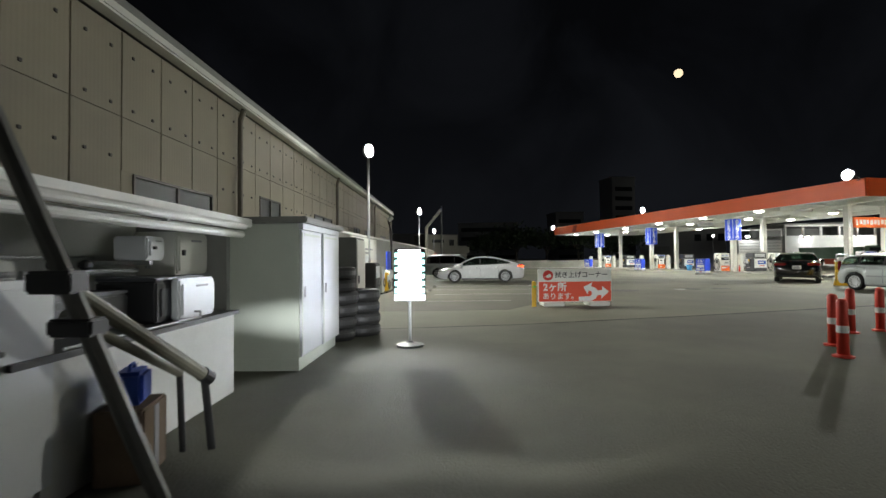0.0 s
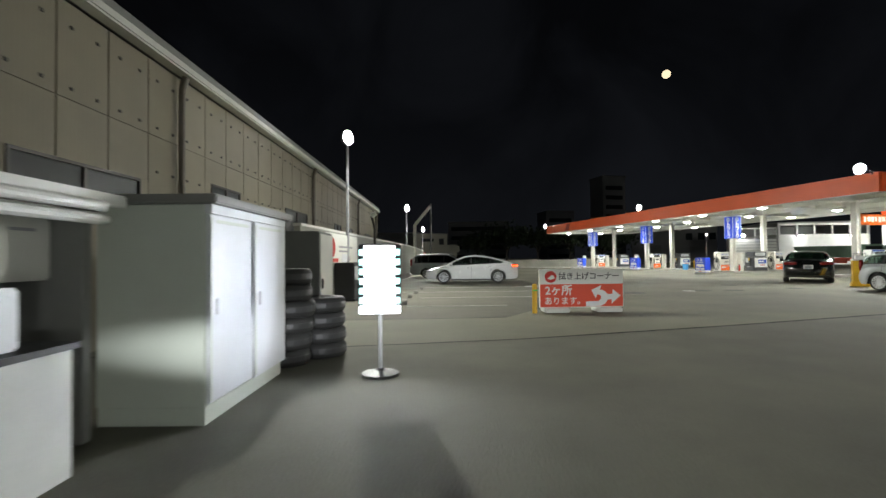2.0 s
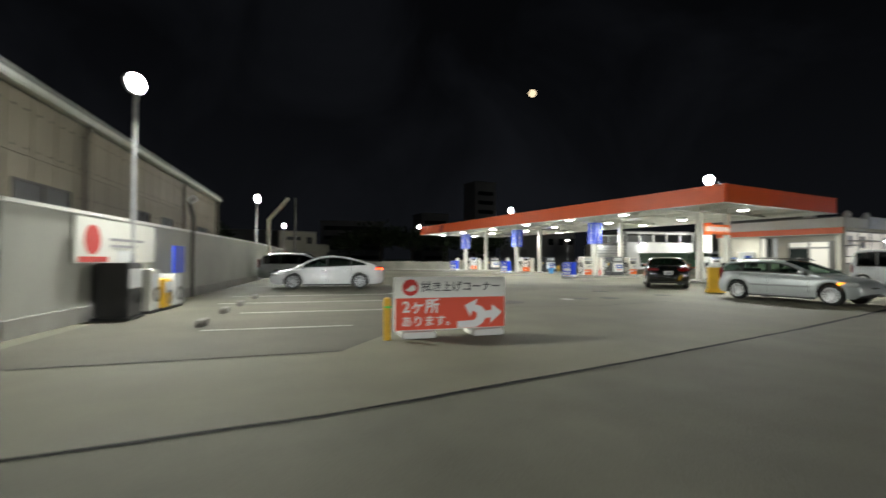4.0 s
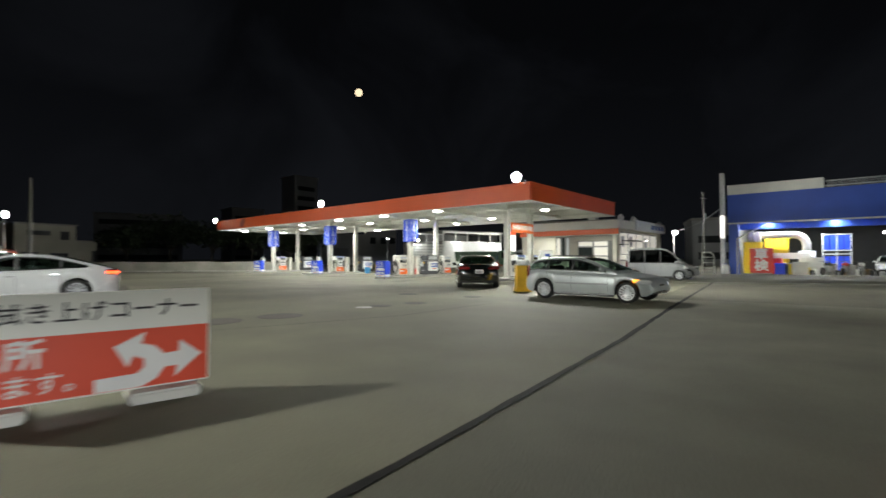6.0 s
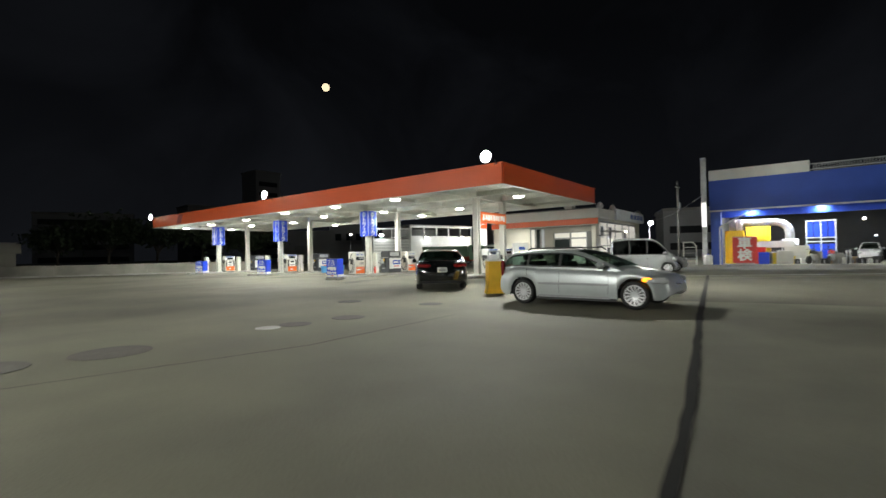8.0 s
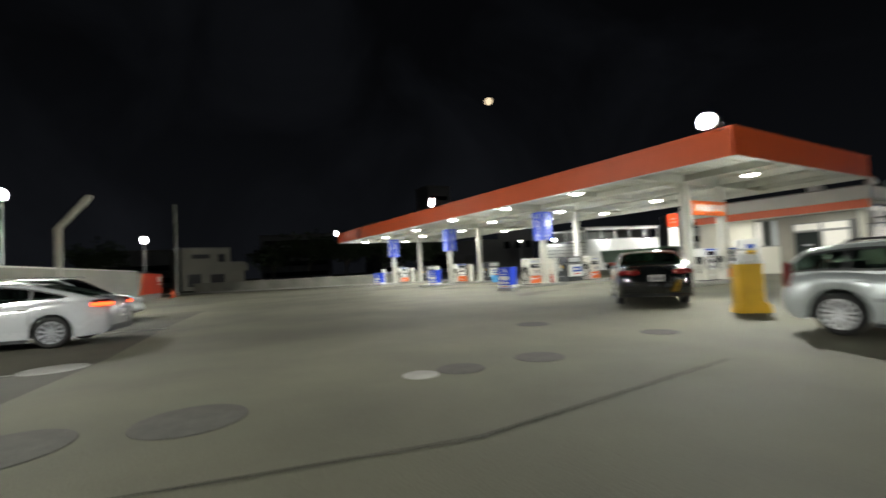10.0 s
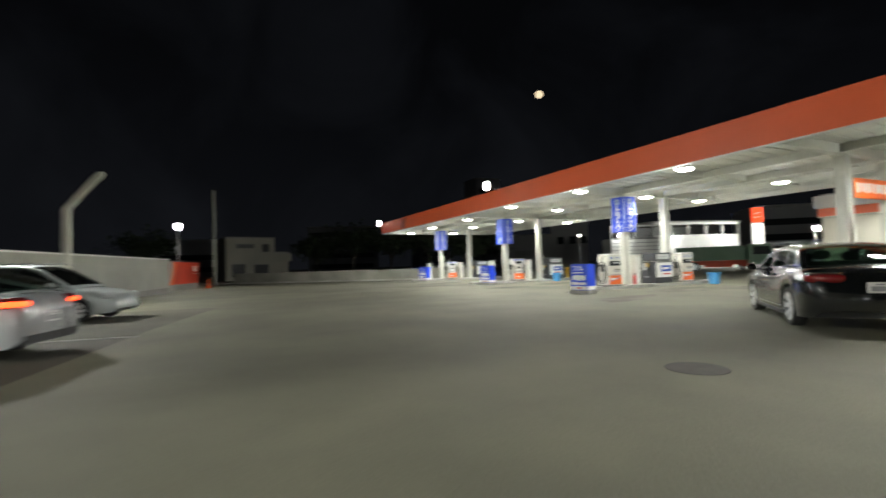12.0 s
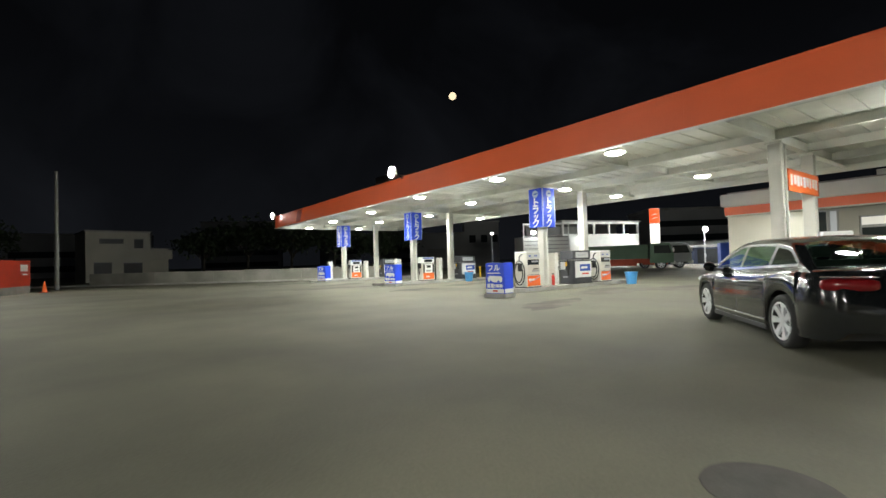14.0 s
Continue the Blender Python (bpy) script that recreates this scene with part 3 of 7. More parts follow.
def island_sign(m):
    """The blue two-sided notice that stands at the head of an island."""
    t = thing("notice_stand", m, "blue plastic notice stand with white print on a grey weighted base", "sign", "blue stands at the island heads")
    part("base", boxed(-0.41, 0.41, -0.34, 0.34, 0, 0.14, bevel=0.02), CONCRETE, t)
    part("shell", boxed(-0.36, 0.36, -0.28, 0.28, 0.142, 1.14, bevel=0.02), BLUE, t)
    for yaw in (0, 90, 180, 270):
        half, off = (0.28, 0.36) if yaw % 180 else (0.36, 0.28)
        loc = pose(0, 0, 0, 0, 0, yaw)
        part("white_band", boxed(-half + 0.02, half - 0.02, -off - 0.006, -off, 0.16, 0.29), WHITE, t).matrix_local = loc
        if yaw % 180:
            continue
        words("lettering", "フル", 0.24, WHITE, t, loc @ pose(-0.04, -off - 0.004, 0.96))
        part("tanker_picture", prism([(-0.26, 0.52), (0.2, 0.5), (0.27, 0.53), (0.28, 0.64), (0.24, 0.7), (-0.2, 0.72), (-0.27, 0.66)], -off - 0.006, -off), WHITE, t).matrix_local = loc
        for x in (-0.16, 0.14):
            part("tanker_wheel", lathe([(0.045, 0), (0.045, 0.004)], 12, "Y"), BLUE, t).matrix_local = loc @ pose(x, -off - 0.0105, 0.525)
        for a, b, z0, z1 in ((-0.3, -0.19, 0.33, 0.46), (-0.16, -0.05, 0.33, 0.46), (-0.02, 0.01, 0.34, 0.44), (0.04, 0.15, 0.34, 0.44), (0.17, 0.28, 0.34, 0.44), (-0.28, 0.2, 0.79, 0.82)):
            part("print_bar", boxed(a, b, -off - 0.006, -off, z0, z1), WHITE, t).matrix_local = loc
        part("red_mark", boxed(-0.08, 0.1, -off - 0.01, -off - 0.007, 0.2, 0.25), RED, t).matrix_local = loc
    return t


def truck_sign(m):
    """The three-sided blue sign round a column: it says for trucks."""
    t = thing("column_sign", m, "blue folded sign with white vertical lettering round a canopy column", "sign", "blue truck signs on the columns")
    FOLD = mat("pale_sign_edge", (0.6, 0.66, 0.8), 0.4)
    for f in range(4):
        loc = pose(0, 0, 0, 0, 0, 90 * f)
        panel = part("panel", boxed(-0.365, 0.365, -0.375, -0.355, 2.5, 4.08, bevel=0.006), BLUE, t)
        panel.matrix_local = loc
        for i, ch in enumerate("トラック"):
            words("letter", ch, 0.4 if ch != "ッ" else 0.33, WHITE, panel, pose(0, -0.378, 3.5 - 0.285 * i), bold=0.028)
        part("emblem", lathe([(0.15, 0), (0.15, 0.006)], 20, "Y"), EMBLEM, panel).matrix_local = pose(0, -0.384, 3.86)
        part("emblem_flash", prism([(-0.12, -0.02), (0.0, 0.04), (0.12, 0.03), (0.13, -0.01), (0.02, -0.03)], 0, 0.004), BLUE_LABEL, panel).matrix_local = pose(0, -0.389, 3.86)
        for x in (-0.365, 0.345):
            part("edge_line", boxed(x, x + 0.02, -0.379, -0.3755, 2.51, 4.07), FOLD, panel)
    return t


for n, v in enumerate(COLS[1:]):
    island(v - 0.25)
    island_sign(S @ pose((-0.2, 1.6, 1.75)[n], v - (1.55, 1.35, 1.15)[n], 0, 0, 0, (-76, -68, -64)[n]))
    truck_sign(S @ pose(3.8, v, 0))
    K = S @ pose(0, v - 0.3, 0.15)
    if n == 0:
        tall_pump(K @ pose(2.4, -0.1, 0))
        slim_cabinet(K @ pose(4.3, 0.2, 0))
        charcoal_pump(K @ pose(5.4, -0.06, 0))
        tall_pump(K @ pose(7.2, 0, 0))
    else:
        slim_cabinet(K @ pose(2.65, 0.2, 0))
        pump(K @ pose(4.4 + 0.1 * (n - 1), -0.05, 0) @ Matrix.Diagonal((0.9, 1, 1, 1)))
        slim_cabinet(K @ pose(5.6, 0.3, 0))
        charcoal_pump(K @ pose(7.35, 0.02, 0))


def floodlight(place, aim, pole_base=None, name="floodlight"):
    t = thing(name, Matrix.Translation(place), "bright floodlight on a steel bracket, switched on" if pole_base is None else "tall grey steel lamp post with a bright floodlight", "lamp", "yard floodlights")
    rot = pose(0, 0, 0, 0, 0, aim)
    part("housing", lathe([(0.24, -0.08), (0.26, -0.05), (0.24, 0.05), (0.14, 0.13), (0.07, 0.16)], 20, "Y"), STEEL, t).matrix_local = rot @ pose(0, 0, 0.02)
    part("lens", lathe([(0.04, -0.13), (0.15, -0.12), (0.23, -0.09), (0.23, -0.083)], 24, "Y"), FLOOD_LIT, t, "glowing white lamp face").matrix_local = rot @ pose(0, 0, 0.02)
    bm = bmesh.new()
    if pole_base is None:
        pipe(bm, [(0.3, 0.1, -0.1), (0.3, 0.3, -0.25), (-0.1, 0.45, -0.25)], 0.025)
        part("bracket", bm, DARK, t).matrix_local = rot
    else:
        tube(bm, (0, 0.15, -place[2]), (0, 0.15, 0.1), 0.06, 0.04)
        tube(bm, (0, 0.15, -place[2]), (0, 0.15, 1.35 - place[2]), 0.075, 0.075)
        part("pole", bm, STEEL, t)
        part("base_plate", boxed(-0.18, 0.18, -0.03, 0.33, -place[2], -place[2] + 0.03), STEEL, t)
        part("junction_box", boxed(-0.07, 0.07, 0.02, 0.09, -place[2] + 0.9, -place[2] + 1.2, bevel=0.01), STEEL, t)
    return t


for p, w in FLOODS:
    floodlight(p, -79)
    near = w > 5000
    src = p + (S.to_3x3() @ Vector((0.5, -0.15 if near else 0.0, 0.55)))
    lamp = spot_lamp("floodlight_source", src, src + (Vector((1.0, -9, -5)) if near else Vector((-9, -2, -5.5))), w, 168)
    lamp.data.spot_blend = 0.15 if near else 0.5
    if near:
        spot_lamp("floodlight_beam", src, src + Vector((6.5, -17.0, -5.5)), 10000, 76).data.spot_blend = 0.8
for x, y, z, w in POLES:
    floodlight((x, y, z), 60 if x < 10 else -60, True, "lamp_post")
    k = 1 if x < 10 else -1
    if x > 10:
        point_lamp("lamp_post_source", (x + 1.3 * k, y - 1.0, z + 0.1), w, 0.15)
    else:
        spot_lamp("lamp_post_source", (x + 0.35 * k, y - 0.25, z), (x + 6 * k, y - 1.5, z - 3.4), w, 168)


# unseen lamp post beyond the yard's near end, behind the drive, added as fill
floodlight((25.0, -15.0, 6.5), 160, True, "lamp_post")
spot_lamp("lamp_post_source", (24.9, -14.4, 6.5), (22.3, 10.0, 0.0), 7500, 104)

# ---- station shop ----
SHOP_WALL = mat("shop_wall_cream", (0.6, 0.58, 0.5), 0.6, vary=0.08, scale=0.8, stain=0.12)
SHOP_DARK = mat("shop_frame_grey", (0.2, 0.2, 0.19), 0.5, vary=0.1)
BLIND_LIT = glow("lit_blind", (1, 0.96, 0.86), 0.42)
WIN_SOFT = glow("dimly_lit_pane", (0.9, 0.95, 1.0), 0.12)
FRAME_GREY = mat("dark_door_frame", (0.08, 0.08, 0.075), 0.5, vary=0.1)
shop = thing("shop_building", S @ pose(14.5, 1.2, 0), "single-storey cream station shop with an orange band and glazed front", "building")
# walls with thickness; the front looks along minus u
# grey-brown wall colour holds the shade under the band and in the recess
SHOP_SHADED = mat("shop_front_shaded", (0.24, 0.225, 0.19), 0.6, vary=0.1, scale=1.2, stain=0.15)
part("wall", boxed(0, 0.2, 4.9, 8.0, 0, 3.55), SHOP_WALL, shop)
part("wall", boxed(0, 0.2, 3.7, 4.9, 0, 1.5), SHOP_WALL, shop)
part("wall", boxed(0, 0.2, 3.05, 4.9, 2.98, 3.55), SHOP_SHADED, shop)
part("wall", boxed(0, 0.2, 3.05, 3.7, 0, 2.977), SHOP_SHADED, shop)
part("wall", boxed(0, 0.2, 0.25, 3.05, 2.64, 3.55), SHOP_SHADED, shop)
part("corner_pillar", boxed(-0.06, 0.2, -0.02, 0.25, 0, 3.05), SHOP_WALL, shop)
part("wall", boxed(0, 0.2, 0, 0.25, 3.053, 3.55), SHOP_WALL, shop)
part("wall", boxed(0.2, 11.0, 0, 0.2, 3.35, 3.55), SHOP_WALL, shop)
part("wall", boxed(0.2, 0.7, 0, 0.2, 0, 3.35), SHOP_WALL, shop)
part("wall", boxed(0.7, 9.8, 0, 0.2, 0, 1.1), SHOP_WALL, shop)
part("wall", boxed(9.8, 11.0, 0, 0.2, 0, 3.35), SHOP_WALL, shop)
part("wall", boxed(0.2, 11.0, 7.8, 8.0, 0, 3.55), SHOP_WALL, shop)
part("wall", boxed(10.8, 11.0, 0.2, 7.8, 0, 3.55), SHOP_WALL, shop)
part("parapet", boxed(-0.35, 11.2, -0.35, 8.2, 3.553, 4.15, bevel=0.04), WHITE_METAL, shop)
part("roof", boxed(0, 11, 0, 8, 4.153, 4.25), CONCRETE, shop)
part("orange_band", boxed(-0.37, -0.353, -0.3, 8.0, 3.1, 3.5), ORANGE, shop)
part("band_support", boxed(-0.35, -0.003, -0.3, 8.0, 3.05, 3.55), SHOP_WALL, shop)
def glazing(y0, y1, z0, z1, pane_mat, label):
    """A framed pane in the shop's front."""
    w = part("window", boxed(0.06, 0.1, y0 + 0.03, y1 - 0.03, z0 + 0.03, z1 - 0.03), pane_mat, shop, label)
    bm = bmesh.new()
    for a in ((y0, y0 + 0.05, z0, z1), (y1 - 0.05, y1, z0, z1), (y0 + 0.05, y1 - 0.05, z1 - 0.05, z1), (y0 + 0.05, y1 - 0.05, z0, z0 + 0.05)):
        box(bm, 0.02, 0.13, *a)
    part("frame", bm, SHOP_DARK, w)
    return w


for y0, y1 in ((0.62, 1.78), (1.8, 3.03)):
    glazing(y0, y1, 2.2, 2.63, BLIND_LIT, "lit white fanlight over the shop door")
dr = glazing(1.8, 3.03, 0, 2.19, GLASS, "dark glazed shop door")
part("door_sticker", boxed(0.052, 0.058, 2.2, 2.6, 1.42, 1.52), GREYP, dr)
part("door_handle", boxed(0.0, 0.02, 1.93, 1.97, 0.9, 1.3, bevel=0.005), STEEL, dr)
glazing(0.62, 1.78, 0, 2.19, BLIND_LIT, "shop window backed by a lit white panel")
part("door_post", boxed(0.0, 0.16, 0.252, 0.6, 0, 2.637), FRAME_GREY, shop)
for y0, y1, m in ((3.72, 4.05, WIN_SOFT), (4.07, 4.45, GLASS), (4.47, 4.88, BLIND_LIT)):
    glazing(y0, y1, 1.5, 2.975, m, "narrow window pane beside the shop door")
part("wall_box", boxed(-0.13, -0.003, 5.2, 5.5, 1.5, 1.9, bevel=0.01), SHOP_DARK, shop)
for k in range(5):
    x0, x1 = 0.7 + 1.82 * k, 0.7 + 1.82 * (k + 1)
    w = part("window", boxed(x0, x1, 0.06, 0.1, 1.1, 3.35), GLASS, shop, "side window with a lit cream blind")
    bm = bmesh.new()
    for a in ((x0, x0 + 0.06, 0.02, 0.13, 1.1, 3.35), (x1 - 0.06, x1, 0.02, 0.13, 1.1, 3.35), (x0 + 0.06, x1 - 0.06, 0.02, 0.13, 3.27, 3.35), (x0 + 0.06, x1 - 0.06, 0.02, 0.13, 1.1, 1.18)):
        box(bm, *a)
    part("frame", bm, SHOP_DARK, w)
    part("lit_blind", boxed(x0 + 0.08, x1 - 0.08, 0.035, 0.057, 1.5 if k % 2 else 1.2, 3.25), BLIND_LIT, w, "lit cream blind behind the glass")
    if k in (0, 1, 3):
        part("poster", boxed(x0 + 0.3, x0 + 1.0, 0.022, 0.033, 2.2, 3.0), GREYP if k else PALE_PANEL, w)
part("sign_bracket", boxed(0.3, 0.42, -0.9, -0.003, 2.3, 2.36), SHOP_DARK, shop)
part("hanging_frame", pipe(bmesh.new(), [(0.36, -0.85, 2.3), (0.36, -0.85, 1.6), (0.36, -0.15, 1.6), (0.36, -0.15, 2.3)], 0.03), SHOP_DARK, shop)
part("awning", boxed(0.9, 4.6, -0.9, -0.02, 2.62, 2.67), SHOP_DARK, shop, "thin dark awning along the side wall")
part("sign_board", boxed(3.0, 10.5, -0.5, -0.353, 3.5, 4.3, bevel=0.02), mat("pale_sign_board", (0.7, 0.72, 0.78), 0.4), shop, "long pale sign board on the shop's side")
for x in (0.4, 3.1, 9.9):
    dome = part("sign_lamp", lathe([(0.05, 4.15), (0.2, 4.2), (0.24, 4.36), (0.14, 4.55), (0.03, 4.62)], 16), WHITE, shop, "white domed sign lamp", smooth=True)
    dome.location = (x, -0.2, 0)
for k in range(4):
    part("print_bar", boxed(6.6 + 0.95 * k, 7.3 + 0.95 * k, -0.508, -0.502, 3.72, 4.08), BLUE_LABEL, shop)
part("roof_unit", boxed(1.0, 1.6, 2.0, 2.6, 4.253, 4.6), WHITE_METAL, shop)
# unseen fill lamps with no fixtures, added to brighten the shop's walls
down_lamp("shop_front_fill", at(13.2, 2.4, 3.0), 55, 0.4)
down_lamp("shop_front_fill", at(13.2, 6.6, 3.0), 55, 0.4)
down_lamp("shop_side_fill", at(18.5, 0.2, 2.7), 200, 0.4)

# orange strip sign between the near columns
strip = thing("strip_sign", S @ pose(3.95, 3.62, 2.87), "orange strip sign with pale print fixed between canopy columns", "sign")
part("board", boxed(0.0, 2.6, -0.03, 0.03, 0, 0.6, bevel=0.01), ORANGE_LOW, strip)
for i in range(9):
    part("print_bar", boxed(0.15 + 0.26 * i, 0.15 + 0.26 * i + (0.2 if i % 3 else 0.15), -0.037, -0.031, 0.16 + 0.04 * (i % 2), 0.46), WHITE, strip)
# near island with self-service machines and a yellow guard
ni = thing("pump_island", S @ pose(0, 3.9, 0), "raised concrete pump island with rounded ends and worn kerb", "kerb", "pump islands", "structure")
part("kerb", boxed(1.6, 9.0, -0.6, 0.6, 0, 0.15, bevel=0.04), KERB, ni)
pump(S @ pose(5.2, 3.9, 0.15), CREAM, "cream fuel pump with pale lower panel and black hoses")
pump(S @ pose(6.9, 3.9, 0.15))
kiosk = thing("payment_machine", S @ pose(8.45, 3.75, 0.15, 0, 0, -50), "tall white payment machine with blue and yellow stickers, on an island", "machine")
part("body", boxed(-0.42, 0.42, -0.3, 0.3, 0.05, 1.7, bevel=0.02), WHITE, kiosk)
part("plinth", boxed(-0.44, 0.44, -0.32, 0.32, 0, 0.05), CONCRETE, kiosk)
part("door", boxed(-0.39, 0.39, -0.312, -0.3, 0.1, 1.66, bevel=0.004), WHITE, kiosk)
part("blue_sticker", boxed(-0.12, 0.22, -0.318, -0.313, 1.28, 1.46), BLUE_LABEL, kiosk)
part("yellow_sticker", boxed(-0.14, 0.24, -0.318, -0.313, 0.98, 1.2), YELLOW, kiosk)
part("print_bar", boxed(-0.1, 0.2, -0.322, -0.319, 1.04, 1.08), INK, kiosk)
part("latch", boxed(0.3, 0.34, -0.335, -0.313, 0.8, 0.95, bevel=0.006), STEEL, kiosk)

guard = thing("guard_stand", pose(16.9, 19.4, 0, 0, 0, -35), "battered yellow steel wash stand beside the wagon", "stand")
part("body", prism([(-0.3, 0), (0.32, 0), (0.3, 0.16), (0.2, 0.24), (0.2, 1.0), (-0.24, 1.0), (-0.24, 0.2)], -0.22, 0.22), YELLOW, guard)
part("top", boxed(-0.26, 0.22, -0.24, 0.24, 1.003, 1.06, bevel=0.01), WHITE_METAL, guard)
part("rail", pipe(bmesh.new(), [(-0.2, 0, 1.06), (-0.2, 0, 1.3), (0.18, 0, 1.3), (0.18, 0, 1.06)], 0.02), STEEL, guard)
part("cloth_box", boxed(-0.15, 0.13, -0.15, 0.15, 1.063, 1.2, bevel=0.02), WHITE, guard)

# ---- blue workshop ----
shed = thing("workshop_building", S @ pose(25.2, -4.6, 0), "open-fronted workshop with deep blue fascia and white parapet", "building")
part("post", boxed(0, 0.5, -0.35, 0.35, 0, 4.197), BLUE_WALL, shed)
part("post", boxed(0, 0.5, -22.4, -21.8, 0, 4.197), BLUE_WALL, shed)
part("fascia", boxed(0, 0.3, -24, 0.4, 4.2, 6.6), BLUE_WALL, shed)
part("parapet", boxed(-0.03, 0.3, -5.85, 0.4, 6.603, 7.4), WHITE_METAL, shed)
part("drip_edge", boxed(-0.06, -0.003, -24, 0.4, 4.14, 4.26), WHITE_METAL, shed)
bm = bmesh.new()
for i in range(116):
    y = -6.1 - i * 0.155
    box(bm, 0.1, 0.14, y, y + 0.04, 6.6, 7.1)
for z in (6.72, 7.1):
    box(bm, 0.08, 0.16, -24, -5.87, z, z + 0.05)
part("railing", bm, STEEL, shed)
part("side_wall", boxed(0.5, 12, 0.2, 0.4, 0, 5.6), mat("shed_side_grey", (0.2, 0.2, 0.21), 0.7), shed)
# sheet closing the open back; the darkness beyond is put into its colour
part("back_wall", boxed(11.8, 12, -24, 0.2, 0, 5.597), mat("shed_night_backdrop", (0.018, 0.018, 0.02), 0.8), shed)
part("roof", boxed(0.3, 12, -24, 0.4, 5.6, 5.75), SHOP_DARK, shed)
part("side_wall", boxed(0.5, 12, -24.2, -24.003, 0, 5.597), SHOP_DARK, shed)
part("beam", boxed(1.8, 2.1, -23.9, 0.15, 3.75, 4.5), BLUE_WALL, shed)
part("mast", boxed(-0.1, 0.15, 0.6, 0.95, 0, 8.5), STEEL, shed)
part("strip_light", boxed(-0.14, -0.103, 0.62, 0.93, 3.0, 4.9), WIN_LIT, shed)
part("downpipe", pipe(bmesh.new(), [(-0.4, -0.3, 0), (-0.4, -0.3, 2.9), (-0.4, -2.6, 4.2)], 0.05), WHITE_METAL, shed)
for y in (-2.2, -6.5, -11.5):
    hl = thing("wall_lamp", S @ pose(26.78, -4.6 + y, 4.3), "small lamp on the workshop's inner blue beam, switched on", "lamp", "workshop lamps")
    part("housing", boxed(-0.12, 0.12, -0.3, 0.3, 0.04, 0.16, bevel=0.02), STEEL, hl)
    part("lens", boxed(-0.1, 0.1, -0.26, 0.26, 0.0, 0.038), LIT, hl)
    down_lamp("wall_lamp_source", at(26.75, -4.6 + y, 4.24), 110, 0.4, (0.85, 0.92, 1.0))
# overhead lamps with no fixtures, added to brighten the workshop's contents
for y, w in ((-2.0, 1000), (-5.5, 900), (-12.0, 60), (-17.0, 40)):
    down_lamp("workshop_fill", at(28.2, -4.6 + y, 5.3), w, 0.5)


# ---- warehouse on the left ----
WH = Vector((-4.72, 3.0, 0))
WDIR = Vector((-4.02 + 4.72, 34.7 - 3.0, 0)).normalized()
WLEN = 31.7
WM = Matrix.Translation(WH) @ Matrix.Rotation(math.atan2(WDIR.y, WDIR.x), 4, "Z")
ware = thing("warehouse_building", WM, "long two-storey warehouse clad in beige metal panels with a pale gutter", "building")
# local x runs along the wall, y to its back
part("wall", boxed(-9, WLEN, 0.03, 14, 0, 4.62), SIDING_LINE, ware)
part("roof", boxed(-9.2, WLEN + 0.2, -0.25, 14.2, 4.78, 4.9), SHOP_DARK, ware)
part("gutter", boxed(-9.2, WLEN + 0.25, -0.28, -0.02, 4.62, 4.777, bevel=0.03), WHITE_METAL, ware)
for x in (-1.6, 7.1, 15.6, 24.5, WLEN - 0.12):
    part("downpipe", pipe(bmesh.new(), [(x, -0.18, 4.6), (x, -0.1, 4.35), (x, -0.1, 0)], 0.06), mat("brown_pipe_%d" % x, (0.16, 0.14, 0.11), 0.5), ware)
px = -9.0
WINS = [(-6.0, -4.2), (-0.3, 1.6), (3.8, 6.1), (8.0, 10.0), (13.0, 14.9), (18.8, 20.7), (21.6, 23.4), (27.2, 29.4)]
FRAME_BROWN = mat("dark_bronze_frame", (0.04, 0.035, 0.03), 0.45, metal=0.3)
BOLT = mat("panel_bolt", (0.05, 0.045, 0.04), 0.6)
while px < WLEN - 0.3:
    wdt = 0.9
    for z0, z1 in ((0.0, 1.9), (1.912, 3.35), (3.362, 4.61)):
        if any(a < px + 0.45 < b for a, b in WINS) and z0 == 1.912:
            z0 = 2.57 if px < 7 else 2.86
        bm = boxed(px + 0.014, px + wdt - 0.014, 0.0, 0.03, z0, z1)
        part("cladding_panel", bm, SIDING, ware)
    px += wdt
bm = bmesh.new()
for i in range(88):
    for z in (2.05, 2.75, 3.5, 4.3):
        x = -9 + 0.225 + i * 0.45
        if not (1.9 < z < 2.9 and any(a - 0.1 < x < b + 0.1 for a, b in WINS)):
            box(bm, x - 0.02, x + 0.02, -0.02, -0.002, z - 0.02, z + 0.02)
tagged(part("bolt", bm, BOLT, ware), kind="stuff")
for a, b in WINS:
    wt = 2.57 if a < 7 else 2.86
    a, b = -9 + 0.9 * math.ceil((a - 0.45 + 9) / 0.9), -9 + 0.9 * math.ceil((b - 0.45 + 9) / 0.9)
    for c, d in ((a, a + 0.24), (b - 0.2, b)):
        part("cladding_panel", boxed(c, d, 0.001, 0.03, 1.912, wt - 0.001), SIDING, ware)
    a, b = a + 0.24, b - 0.2
    w = part("window", boxed(a + 0.02, b - 0.02, 0.012, 0.028, 1.93, wt - 0.02), PANE_DULL, ware, "dark sliding window")
    bm = bmesh.new()
    for q in ((a, b, 1.915, 1.96), (a, b, wt - 0.05, wt - 0.005), (a, a + 0.04, 1.96, wt - 0.05), (b - 0.04, b, 1.96, wt - 0.05), ((a + b) / 2 - 0.03, (a + b) / 2 + 0.03, 1.96, wt - 0.05)):
        box(bm, q[0], q[1], -0.02, 0.011, q[2], q[3])
    part("frame", bm, FRAME_BROWN, w)

